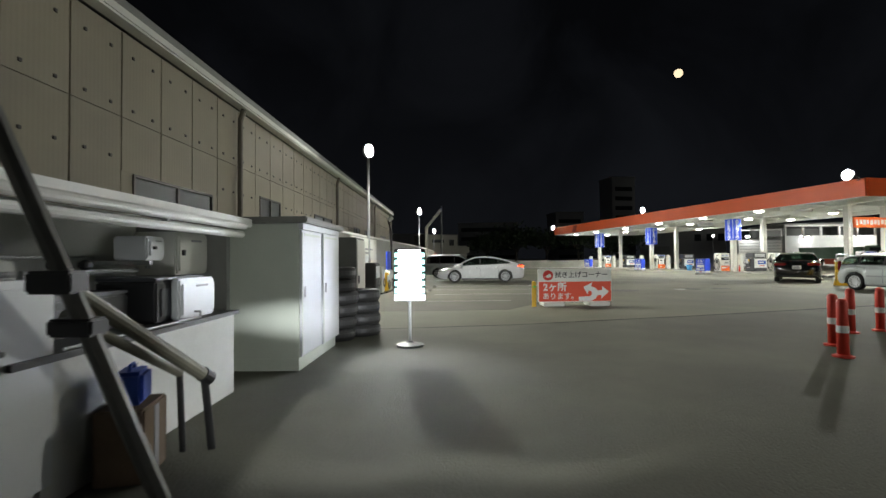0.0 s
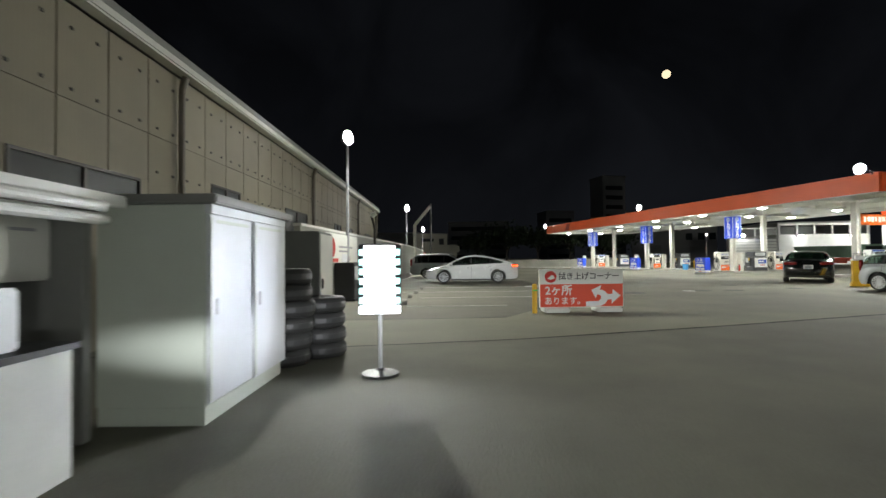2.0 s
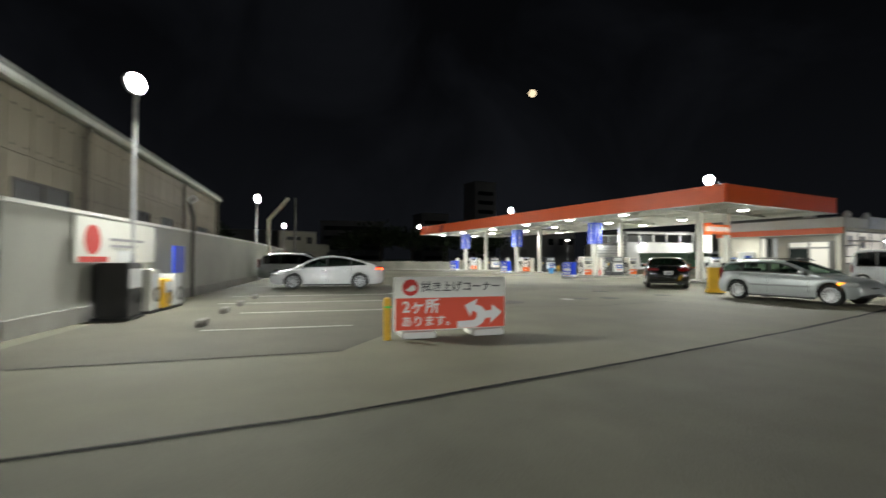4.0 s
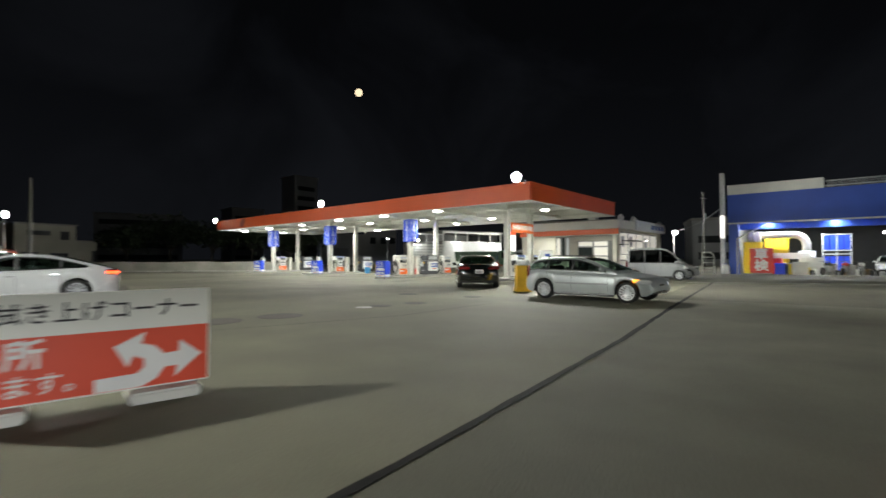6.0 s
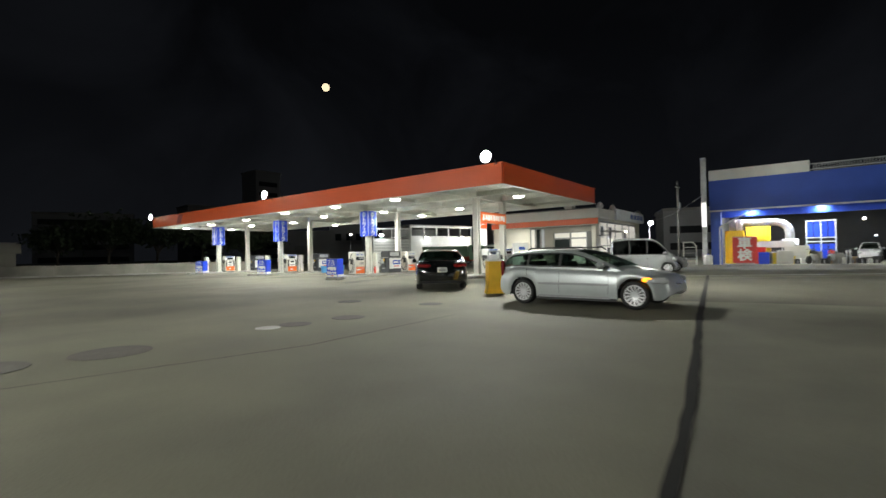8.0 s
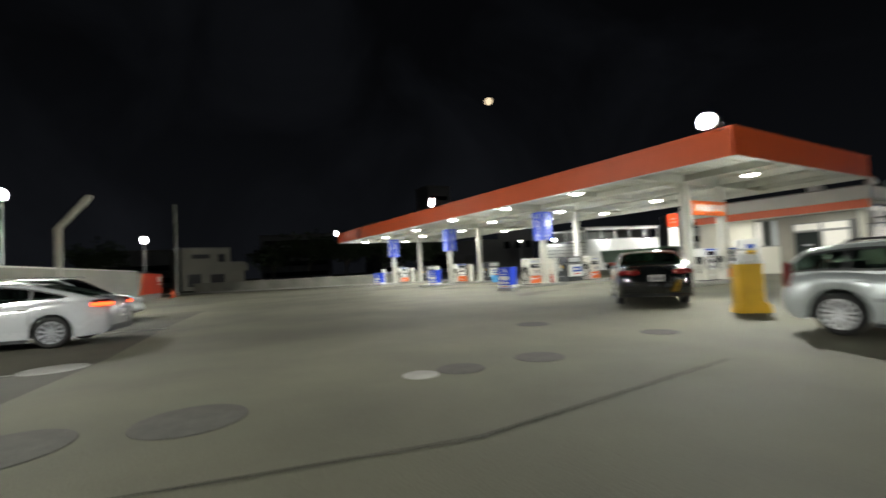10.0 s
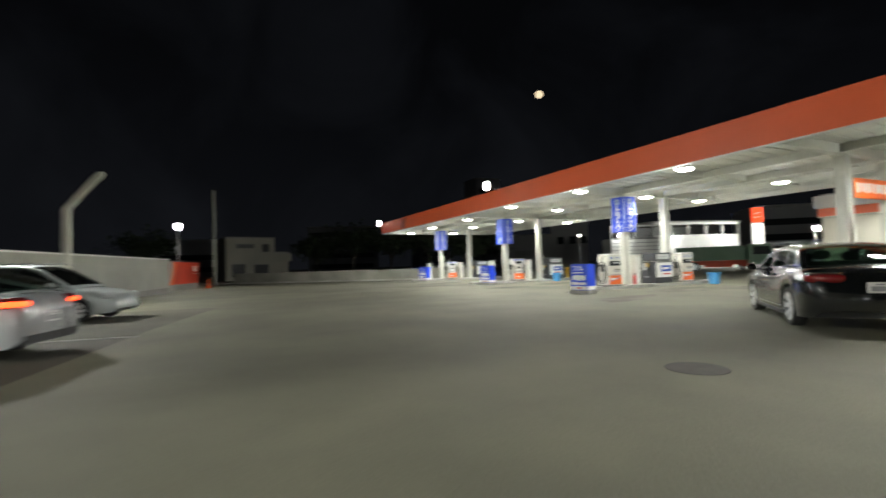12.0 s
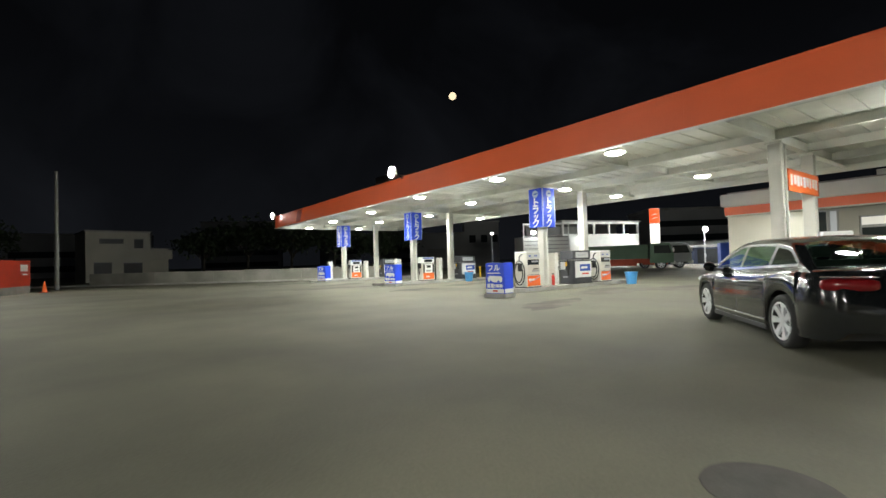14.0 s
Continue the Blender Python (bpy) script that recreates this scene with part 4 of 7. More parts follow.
# perimeter wall, last stretch painted red
PLASTER = mat("pale_plaster", (0.39, 0.39, 0.35), 0.7, vary=0.1, scale=1.0, stain=0.2)
RED_BOARD = mat("red_painted_board", (0.5, 0.045, 0.02), 0.5, vary=0.12, stain=0.1)
for name, (x0, y0), (x1, y1), last in (("perimeter_wall", (-3.3, 13.2), (-1.62, 33.0), False), ("perimeter_wall", (-1.62, 33.02), (-0.83, 56.5), True)):
    ln = math.hypot(x1 - x0, y1 - y0)
    pw = thing(name, Matrix.Translation((x0, y0, 0)) @ Matrix.Rotation(math.atan2(y1 - y0, x1 - x0), 4, "Z"), "pale plastered boundary wall with a metal coping" if not last else "pale boundary wall ending in a red-painted stretch", "wall", kind="structure")
    whole = ln - (6.4 if last else 0)
    n = int(whole / 2.8)
    for i in range(n):
        a, b = i * whole / n, (i + 1) * whole / n
        part("panel", boxed(a + 0.005, b - 0.005, -0.08, 0.08, 0, 2.1), PLASTER, pw)
    part("coping", boxed(0, whole, -0.11, 0.11, 2.103, 2.17), WHITE_METAL, pw)
    part("footing", boxed(0, whole, -0.13, -0.083, 0, 0.3), CONCRETE, pw)
    if last:
        part("red_panel", boxed(whole + 0.03, ln, -0.1, 0.1, 0.45, 2.0), RED_BOARD, pw)
        part("red_panel_base", boxed(whole + 0.03, ln, -0.09, 0.09, 0, 0.447), CONCRETE, pw)
        arc = [(whole + 0.05 + 0.7 * math.sin(1.5 * k / 10), 0.46 + 0.153 * k) for k in range(11)]
        part("orange_sweep", prism(arc + [(x + 0.45, z) for x, z in reversed(arc)], -0.112, -0.1005), ORANGE_LOW, pw, "bright orange sweep painted on the red wall")
        part("white_sweep", prism([(whole + 0.03, 0.46), *arc[1:], (whole + 0.03, 1.99)], -0.108, -0.1005), PLASTER, pw)
        part("notice_print", boxed(ln - 1.1, ln - 0.4, -0.112, -0.103, 1.12, 1.2), WHITE, pw)
        part("notice", boxed(ln - 1.4, ln - 0.4, -0.115, -0.103, 1.35, 1.75), WHITE, pw, "white notice plate on the red wall")


# ---- cars ----
def car_glass(name, tint):
    """Thin tinted glass: clear through, with a gloss that grows at a slant."""
    m = bpy.data.materials.new(name)
    m.use_nodes = True
    n, l = m.node_tree.nodes, m.node_tree.links
    n.remove(n["Principled BSDF"])
    clear, gloss, mix = n.new("ShaderNodeBsdfTransparent"), n.new("ShaderNodeBsdfGlossy"), n.new("ShaderNodeMixShader")
    clear.inputs["Color"].default_value = (*tint, 1)
    gloss.inputs["Roughness"].default_value = 0.02
    slant, lift = n.new("ShaderNodeLayerWeight"), n.new("ShaderNodeMath")
    slant.inputs["Blend"].default_value = 0.055
    lift.inputs[1].default_value = 0.05
    l.new(slant.outputs["Facing"], lift.inputs[0])
    l.new(lift.outputs[0], mix.inputs[0])
    l.new(clear.outputs[0], mix.inputs[1])
    l.new(gloss.outputs[0], mix.inputs[2])
    l.new(mix.outputs[0], n["Material Output"].inputs["Surface"])
    return m


CAR_GLASS = car_glass("green_tinted_car_glass", (0.36, 0.45, 0.4))
PRIVACY = car_glass("dark_privacy_glass", (0.13, 0.14, 0.14))
CHROME_TRIM = mat("chrome_trim", (0.75, 0.76, 0.78), 0.12, metal=1.0, vary=0.03)
TRIM_GREY = mat("grey_car_interior", (0.06, 0.06, 0.06), 0.7, vary=0.2, scale=6)


def smooth_line(pts, x):
    """Height of a soft line through (x, z) points."""
    px, pz = zip(*pts)
    lo, hi = min(max(x, px[0]), px[-1]) - px[0], px[-1] - min(max(x, px[0]), px[-1])
    w = min(0.11, lo, hi)
    return float(np.mean(np.interp([min(max(x, px[0]), px[-1]) + w * k for k in (-1, -0.6, -0.2, 0.2, 0.6, 1)], px, pz)))


def ring_lathe(profile, seg=32):
    """A ring about the y axis, open in the middle."""
    bm = bmesh.new()
    rings = [[bm.verts.new((r * math.cos(2 * math.pi * i / seg), y, r * math.sin(2 * math.pi * i / seg))) for i in range(seg)] for r, y in profile]
    for a, b in zip(rings, rings[1:]):
        for i in range(seg):
            j = (i + 1) % seg
            bm.faces.new((a[i], a[j], b[j], b[i]))
    bmesh.ops.recalc_face_normals(bm, faces=bm.faces)
    return bm


def wheel(parent, x, y, r, side, spokes, rim=RIM):
    """A wheel at x, y; side is -1 for the right, 1 for the left."""
    w = 0.11
    t = part("wheel", ring_lathe([(r * 0.72, -w * 0.9), (r * 0.9, -w), (r * 0.985, -w * 0.75), (r, 0), (r * 0.985, w * 0.75), (r * 0.9, w), (r * 0.72, w * 0.9), (r * 0.715, w * 0.2), (r * 0.715, -w * 0.85)]), RUBBER, parent, "black tyre on an alloy rim", smooth=True)
    t.matrix_local = pose(x, y, r)
    rr = r * 0.72
    out = w * side
    part("rim", lathe(sorted([(rr, -w * 0.85 * side), (rr, w * 0.3 * side)], key=lambda q: q[1]), 32, "Y"), DARK, t)
    bm = bmesh.new()
    for k in range(32):
        a0, a1 = 2 * math.pi * k / 32, 2 * math.pi * (k + 1) / 32
        q = [(rr * 1.0 * math.cos(a0), rr * math.sin(a0)), (rr * math.cos(a1), rr * math.sin(a1)), (rr * 0.88 * math.cos(a1), rr * 0.88 * math.sin(a1)), (rr * 0.88 * math.cos(a0), rr * 0.88 * math.sin(a0))]
        bm.faces.new([bm.verts.new((c, out * 0.97, s)) for c, s in q])
    for k in range(spokes):
        a = 2 * math.pi * k / spokes
        h0, h1 = 0.16 * rr, 0.9 * rr
        wi, wo = 0.075 * rr * 10 / spokes, 0.125 * rr * 10 / spokes
        lean = 0.18
        quad = []
        for rad, wd, tw, yy in ((h0, wi, 0, out * 0.8), (h1, wo, lean * (1 if spokes > 8 else 0), out * 0.96)):
            cb, sb = math.cos(a + tw), math.sin(a + tw)
            quad.append([(rad * cb - wd * sb, rad * sb + wd * cb, yy), (rad * cb + wd * sb, rad * sb - wd * cb, yy)])
        f = [quad[0][0], quad[0][1], quad[1][1], quad[1][0]]
        top = [bm.verts.new((c, y2, s)) for c, s, y2 in f]
        low = [bm.verts.new((c * 0.99, y2 - 0.025 * side, s * 0.99)) for c, s, y2 in f]
        bm.faces.new(top)
        for i in range(4):
            j = (i + 1) % 4
            bm.faces.new((top[j], top[i], low[i], low[j]))
    tube(bm, (0, out * 0.6, 0), (0, out * 0.86, 0), 0.22 * rr, seg=14)
    bmesh.ops.recalc_face_normals(bm, faces=bm.faces)
    part("spokes", bm, rim, t, "silver spokes")
    return t


def car(name, m, label, L, W, wb, fo, r, belt, roof, paint, glass_x, pillars, sill=0.2, tumble=0.2, spokes=10, group="", rails=False, category="car", window_low=0.05, box_like=False, glaze=None, rim=RIM, trim=None, nose=(0.75, 0.27)):
    """A car, its front along plus x, standing at the origin. belt: the line of bonnet, waist and tail; roof: the line of screen,
    roof and rear window; glass_x: screen and rear window as (x0, x1); pillars: x of the side pillars."""
    glaze = glaze or CAR_GLASS
    t = thing(name, m, label, category, group)
    xf = L / 2
    fw, rw = xf - fo, xf - fo - wb
    arch = r + 0.055

    def half(x):
        e = 0.0
        for end, reach, cut in ((xf, *nose), (-xf, 0.6, 0.17)):
            d = abs(x - end)
            if d < reach:
                e = max(e, cut * (1 - d / reach) ** 2.2)
        return W / 2 - e

    def low(x):
        z = sill + 0.05 * max(0, abs(x) - xf + 0.5)
        for c in (fw, rw):
            d = abs(x - c)
            if d < arch:
                z = max(z, r + math.sqrt(arch * arch - d * d))
        return z

    def flank(x, z):
        """Half width of the body at x and height z."""
        h, z0, zb = half(x), low(x), smooth_line(belt, x)
        k = min(1.0, max(0.0, (z - z0) / (zb - z0)))
        return float(np.interp(k, (0, 0.12, 0.45, 0.74, 0.92, 1), (h - 0.025, h - 0.012, h, h - 0.022, h - 0.05, h - 0.11)))

    def strip(x, z0, z1, wide, off, side):
        """A thin upright strip that follows the flank."""
        bm = bmesh.new()
        rows = [[bm.verts.new((x + k * wide / 2, side * (flank(x, z) + off), z)) for k in (-1, 1)] for z in np.linspace(z0, z1, 8)]
        for a, b in zip(rows, rows[1:]):
            bm.faces.new((a[0], a[1], b[1], b[0]))
        bmesh.ops.recalc_face_normals(bm, faces=bm.faces)
        return bm

    g0, g1 = roof[0][0], roof[-1][0]
    xs = set(np.linspace(-xf, xf, 61).round(3))
    for c in (fw, rw):
        xs |= set((c + arch * np.cos(np.linspace(0, math.pi, 19))).round(3))
    xs = sorted(x for x in xs if -xf <= x <= xf)
    bm = bmesh.new()
    rings = []
    for x in xs:
        h, z0, zb = half(x), low(x), smooth_line(belt, x)
        end = max(0.0, 1 - min(abs(x - xf), abs(x + xf)) / 0.12)
        z0 = z0 + 0.1 * end
        zb = zb - 0.12 * end
        z0 = min(z0, zb - 0.08)
        zs = [z0, z0 + (zb - z0) * 0.12, z0 + (zb - z0) * 0.45, z0 + (zb - z0) * 0.74, z0 + (zb - z0) * 0.92, zb]
        ys = [h - 0.025, h - 0.004, h, h - 0.022, h - 0.05, h - 0.11]
        ys[1] = h - 0.012
        crown = 0.035
        side = list(zip(ys, zs)) + [(h * 0.55, zb + crown * 0.7), (0, zb + crown)]
        ring = [bm.verts.new((x, y, z)) for y, z in side] + [bm.verts.new((x, -y, z)) for y, z in side[-2::-1]]
        rings.append(ring)
    for a, b in zip(rings, rings[1:]):
        inside = a[0].co.x > g0 + 0.14 and b[0].co.x < g1 - 0.14
        for i in range(len(a) - 1):
            if not (inside and 5 <= i <= len(a) - 7):
                bm.faces.new((a[i], b[i], b[i + 1], a[i + 1]))
    for ring, f in ((rings[0], 1), (rings[-1], -1)):
        bm.faces.new(ring[::f])
    bmesh.ops.recalc_face_normals(bm, faces=bm.faces)
    part("body", bm, paint, t, smooth=True)
    part("underbody", boxed(-xf + 0.2, xf - 0.25, -W / 2 + 0.16, W / 2 - 0.16, sill + 0.02, 0.42), DARK, t)

    # seats and dashboard behind the glass
    part("cabin_floor", boxed(g0 + 0.2, g1 - 0.3, -W / 2 + 0.16, W / 2 - 0.16, 0.422, 0.56), TRIM_GREY, t)
    front_x = pillars[-2] - 0.08
    for x, y, w in ((front_x, 0.36, 0.25), (front_x, -0.36, 0.25), (pillars[1] - 0.1, 0.0, 0.6)):
        zs = smooth_line(belt, x) + 0.12
        seat = part("seat", prism([(x - 0.2, 0.56), (x - 0.02, 0.56), (x - 0.12, zs), (x - 0.22, zs)], y - w, y + w), TRIM_GREY, t, "dark cloth seat")
        for q in ((y,) if w < 0.4 else (y - 0.36, y + 0.36)):
            part("headrest", boxed(x - 0.22, x - 0.13, q - 0.13, q + 0.13, zs + 0.04, min(zs + 0.2, smooth_line(roof, x) - 0.09), bevel=0.03), TRIM_GREY, seat)
    zd = smooth_line(belt, g1 - 0.5)
    part("dashboard", boxed(g1 - 0.72, g1 - 0.3, -W / 2 + 0.2, W / 2 - 0.2, 0.562, zd - 0.02, bevel=0.04), TRIM_GREY, t)
    part("steering_wheel", pipe(bmesh.new(), [(g1 - 0.85 - 0.06 * math.sin(a), -0.36 + 0.18 * math.cos(a), zd + 0.02 + 0.17 * math.sin(a)) for a in np.linspace(0, 2 * math.pi, 17)], 0.015, 6), DARK, t)

    # cabin
    top = max(z for _, z in roof)

    def yb(x):
        return half(x) - 0.075

    def cabin(x, s):
        zb, zt = smooth_line(belt, x) - 0.03, smooth_line(roof, x)
        z = zb + s * (zt - zb)
        k = (z - zb) / (top - zb)
        return z, yb(x) - tumble * (max(0, k) ** 1.3)

    def cabin_z(x, z):
        zb, zt = smooth_line(belt, x) - 0.03, smooth_line(roof, x)
        return cabin(x, (z - zb) / max(0.001, zt - zb))

    def opening(x):
        """The side window's lower and upper edge at x."""
        zb, zt = smooth_line(belt, x) + window_low, smooth_line(roof, x) - 0.085
        return (zb, zt) if zt - zb > 0.015 else None

    ends = [v for pair in glass_x for v in pair]
    gx = sorted({round(float(v), 3) for v in (*np.linspace(g0, g1, 61), *(x for x, _ in roof), pillars[0], pillars[-1], *ends) if g0 <= v <= g1})
    bm = bmesh.new()
    rings = []
    for x in gx:
        zb, zt = smooth_line(belt, x) - 0.03, smooth_line(roof, x)
        o = opening(x) or (zb + 0.5 * (zt - zb), zb + 0.55 * (zt - zb))
        ring = [cabin(x, 0)[::-1], cabin_z(x, o[0])[::-1], cabin_z(x, o[1])[::-1], cabin(x, max(0.96, (o[1] - zb) / max(0.001, zt - zb)))[::-1]]
        yt = cabin(x, 1.0)[1]
        ring += [(yt - 0.05, zt), (yt - 0.09, zt + 0.006), (yt * 0.5, zt + 0.022), (0, zt + 0.03)]
        rings.append([bm.verts.new((x, y, z)) for y, z in ring] + [bm.verts.new((x, -y, z)) for y, z in ring[-2::-1]])
    for a, b in zip(rings, rings[1:]):
        xa, xb = a[0].co.x, b[0].co.x
        side_open = xa >= pillars[0] - 1e-3 and xb <= pillars[-1] + 1e-3 and opening(xa) and opening(xb)
        screen = any(min(p) - 1e-3 <= xa and xb <= max(p) + 1e-3 for p in glass_x)
        n = len(a) - 1
        for i in range(n):
            k = min(i, n - 1 - i)
            if not ((k == 1 and side_open) or (k in (5, 6) and screen)):
                bm.faces.new((a[i], b[i], b[i + 1], a[i + 1]))
    bmesh.ops.recalc_face_normals(bm, faces=bm.faces)
    part("cabin", bm, paint, t, smooth=True)

    def sheet(x0, x1, n, lift, side, z_of):
        """A strip that follows the cabin's side; z_of gives its lower and upper edge at x."""
        bm, cols = bmesh.new(), []
        for x in np.linspace(x0, x1, n):
            zz = z_of(x)
            if zz:
                cols.append([bm.verts.new((x, side * (cabin_z(x, z)[1] + lift), z)) for z in np.linspace(*zz, 5)])
        for a, b in zip(cols, cols[1:]):
            for i in range(4):
                bm.faces.new((a[i], b[i], b[i + 1], a[i + 1]))
        bmesh.ops.recalc_face_normals(bm, faces=bm.faces)
        return bm if len(cols) > 1 else None

    # side windows between dark pillars, with a dark strip along the sill
    for side in (1, -1):
        for a, b in zip(pillars, pillars[1:]):
            pane = sheet(a + 0.03, b - 0.03, 14, 0.0, side, opening)
            if pane:
                part("window", pane, glaze, t, "tinted side window", smooth=True)
        for x in pillars[1:-1]:
            post = sheet(x - 0.035, x + 0.035, 3, 0.005, side, opening)
            if post:
                part("pillar", post, DARK, t, smooth=True)
        for k, (lo, hi) in enumerate(((-0.022, 0.012), (-0.012, 0.02))):
            edge = sheet(pillars[0], pillars[-1], 30, 0.005, side, lambda x: opening(x) and (opening(x)[k] + lo, opening(x)[k] + hi))
            if edge:
                part("window_trim", edge, CHROME_TRIM if trim is CHROME_TRIM and not k else DARK, t, smooth=True)
    # screens
    for nm, (x0, x1) in zip(("windscreen", "rear_window"), glass_x):
        bm = bmesh.new()
        cols = []
        for x in np.linspace(x0, x1, 12):
            zt, yt = cabin(x, 1.0)
            e = yt - 0.09
            sgn = 1 if x1 > x0 else -1
            cols.append([bm.verts.new((x + 0.008 * sgn * (1 if x > 0 else 1), k * e, zt + 0.03 - 0.024 * abs(k) ** 2 + 0.008)) for k in (-1, -0.5, 0, 0.5, 1)])
        for a, b in zip(cols, cols[1:]):
            for i in range(4):
                bm.faces.new((a[i], b[i], b[i + 1], a[i + 1]))
        bmesh.ops.recalc_face_normals(bm, faces=bm.faces)
        part(nm, bm, glaze, t, smooth=True)
    for c in (fw, rw):
        for s in (1, -1):
            wheel(t, c, s * (W / 2 - 0.125), r, s, spokes, rim)
    # seams, handles, mirrors
    for side in (1, -1):
        for x in pillars[1:]:
            zb = smooth_line(belt, x)
            z0 = max(low(x) + 0.04, sill + 0.1)
            part("door_seam", strip(x, z0, zb - 0.035, 0.009, 0.002, side), DARK, t)
            if x == pillars[-1]:
                continue
            y = flank(x + 0.12, zb - 0.14)
            h = part("door_handle", boxed(-0.09, 0.09, -0.012, 0.022, -0.013, 0.013, bevel=0.007), paint if trim is None else trim, t)
            h.matrix_local = pose(x + 0.13, side * y, zb - 0.13, 0, 0, 0 if side > 0 else 180)
        x = pillars[-1] - 0.12
        y = half(x)
        zb = smooth_line(belt, x)
        mir = part("mirror", lathe([(0.02, -0.1), (0.075, -0.07), (0.085, 0.0), (0.07, 0.06), (0.02, 0.09)], 12, "Y"), paint, t, smooth=True)
        mir.matrix_local = pose(x, side * (y + 0.07), zb + 0.09)
        part("mirror_arm", boxed(x - 0.03, x + 0.03, min(side * (y - 0.1), side * y), max(side * (y - 0.1), side * y), zb + 0.02, zb + 0.06), DARK, t)
        part("sill_trim", boxed(rw + arch + 0.02, fw - arch - 0.02, min(side * (W / 2 - 0.05), side * (W / 2 - 0.012)), max(side * (W / 2 - 0.05), side * (W / 2 - 0.012)), sill - 0.05, sill + 0.03, bevel=0.01), DARK, t)
        if rails:
            part("roof_rail", pipe(bmesh.new(), [(g0 + 0.75, side * (yb(0) - tumble - 0.02), top - 0.02), (g0 + 0.85, side * (yb(0) - tumble - 0.02), top + 0.045), (g1 - 0.95, side * (yb(0) - tumble - 0.02), top + 0.045), (g1 - 0.85, side * (yb(0) - tumble - 0.02), top - 0.02)], 0.018, 6), DARK if rails == "black" else STEEL, t)
    return t


def car_lamp(parent, name, x, y, z, sx, sy, sz, material, label="", yaw=0):
    bm = bmesh.new()
    bmesh.ops.create_uvsphere(bm, u_segments=14, v_segments=8, radius=1)
    for v in bm.verts:
        for i in range(3):
            v.co[i] = math.copysign(abs(v.co[i]) ** 0.6, v.co[i])
    bmesh.ops.scale(bm, vec=(sx, sy, sz), verts=bm.verts)
    ob = part(name, bm, material, parent, label, smooth=True)
    ob.matrix_local = pose(x, y, z, 0, 0, yaw)
    return ob


def plate(parent, x, z, face):
    """A number plate with its writing as plain bars."""
    p = part("number_plate", boxed(-0.165, 0.165, -0.008, 0.0, -0.08, 0.08, bevel=0.002), WHITE, parent)
    p.matrix_local = pose(x, 0, z, 0, 0, 90 if face > 0 else -90)
    part("print_bar", boxed(-0.12, 0.12, -0.012, -0.009, -0.055, 0.02), GREYP, p)
    part("print_bar", boxed(-0.06, 0.06, -0.012, -0.009, 0.035, 0.06), GREYP, p)


PEARL = mat("pearl_white_paint", (0.43, 0.44, 0.455), 0.25, vary=0.03, coat=0.8)
SILVER = mat("silver_paint", (0.45, 0.485, 0.49), 0.33, metal=0.35, vary=0.04, coat=0.7)
SILVER2 = mat("pale_silver_paint", (0.31, 0.32, 0.33), 0.35, metal=0.3, vary=0.05, coat=0.6)
BROWNBLACK = mat("black_car_paint", (0.008, 0.009, 0.0095), 0.12, vary=0.1, specular=0.5, coat=0.3)
LENS_CLEAR = mat("clear_headlamp", (0.5, 0.52, 0.53), 0.15, metal=0.0, vary=0.05)
LENS_RED = mat("red_tail_lens", (0.16, 0.008, 0.01), 0.2, vary=0.05)
CHROME = CHROME_TRIM

RIM_DARK = mat("two_tone_rim", (0.34, 0.35, 0.37), 0.3, metal=0.4, vary=0.25, scale=9)

# white fastback saloon, brake lamps lit; its left side faces the yard
sed_m = Matrix.Translation((2.05, 24.7 + 0.78, 0)) @ Matrix.Rotation(radians(177.4), 4, "Z")
sedan = car("saloon_car", sed_m, "pearl white fastback saloon with lit red tail lamps, parked", 4.66, 1.82, 2.72, 0.93, 0.325,
    belt=[(-2.33, 0.86), (-2.2, 0.97), (-1.6, 0.98), (0.0, 0.9), (1.05, 0.86), (1.7, 0.78), (2.2, 0.64), (2.33, 0.56)],
    roof=[(-2.12, 0.98), (-1.6, 1.13), (-1.0, 1.3), (-0.5, 1.38), (-0.1, 1.4), (0.3, 1.37), (0.7, 1.22), (1.45, 0.84)],
    paint=PEARL, glass_x=((0.42, 1.36), (-1.05, -2.0)), pillars=(-1.75, -0.95, 0.02, 1.15), sill=0.2, spokes=11, trim=CHROME, rim=RIM_DARK)
for s in (1, -1):
    tl = car_lamp(sedan, "tail_lamp", -2.12, 0.655 * s, 0.87, 0.19, 0.21, 0.085, LENS_RED, "dark red tail lamp with a lit bar", yaw=-18 * s)
    car_lamp(tl, "lit_bar", -0.035, 0.012 * s, -0.012, 0.172, 0.215, 0.052, TAIL_LIT, "lit red bar")
    car_lamp(sedan, "head_lamp", 2.06, 0.62 * s, 0.62, 0.2, 0.2, 0.06, LENS_CLEAR, yaw=-28 * s)
part("rear_valance", boxed(-2.34, -2.1, -0.72, 0.72, 0.24, 0.42, bevel=0.04), DARK, sedan)
part("front_grille", boxed(2.2, 2.335, -0.6, 0.6, 0.36, 0.52, bevel=0.03), DARK, sedan)
plate(sedan, -2.335, 0.62, -1)

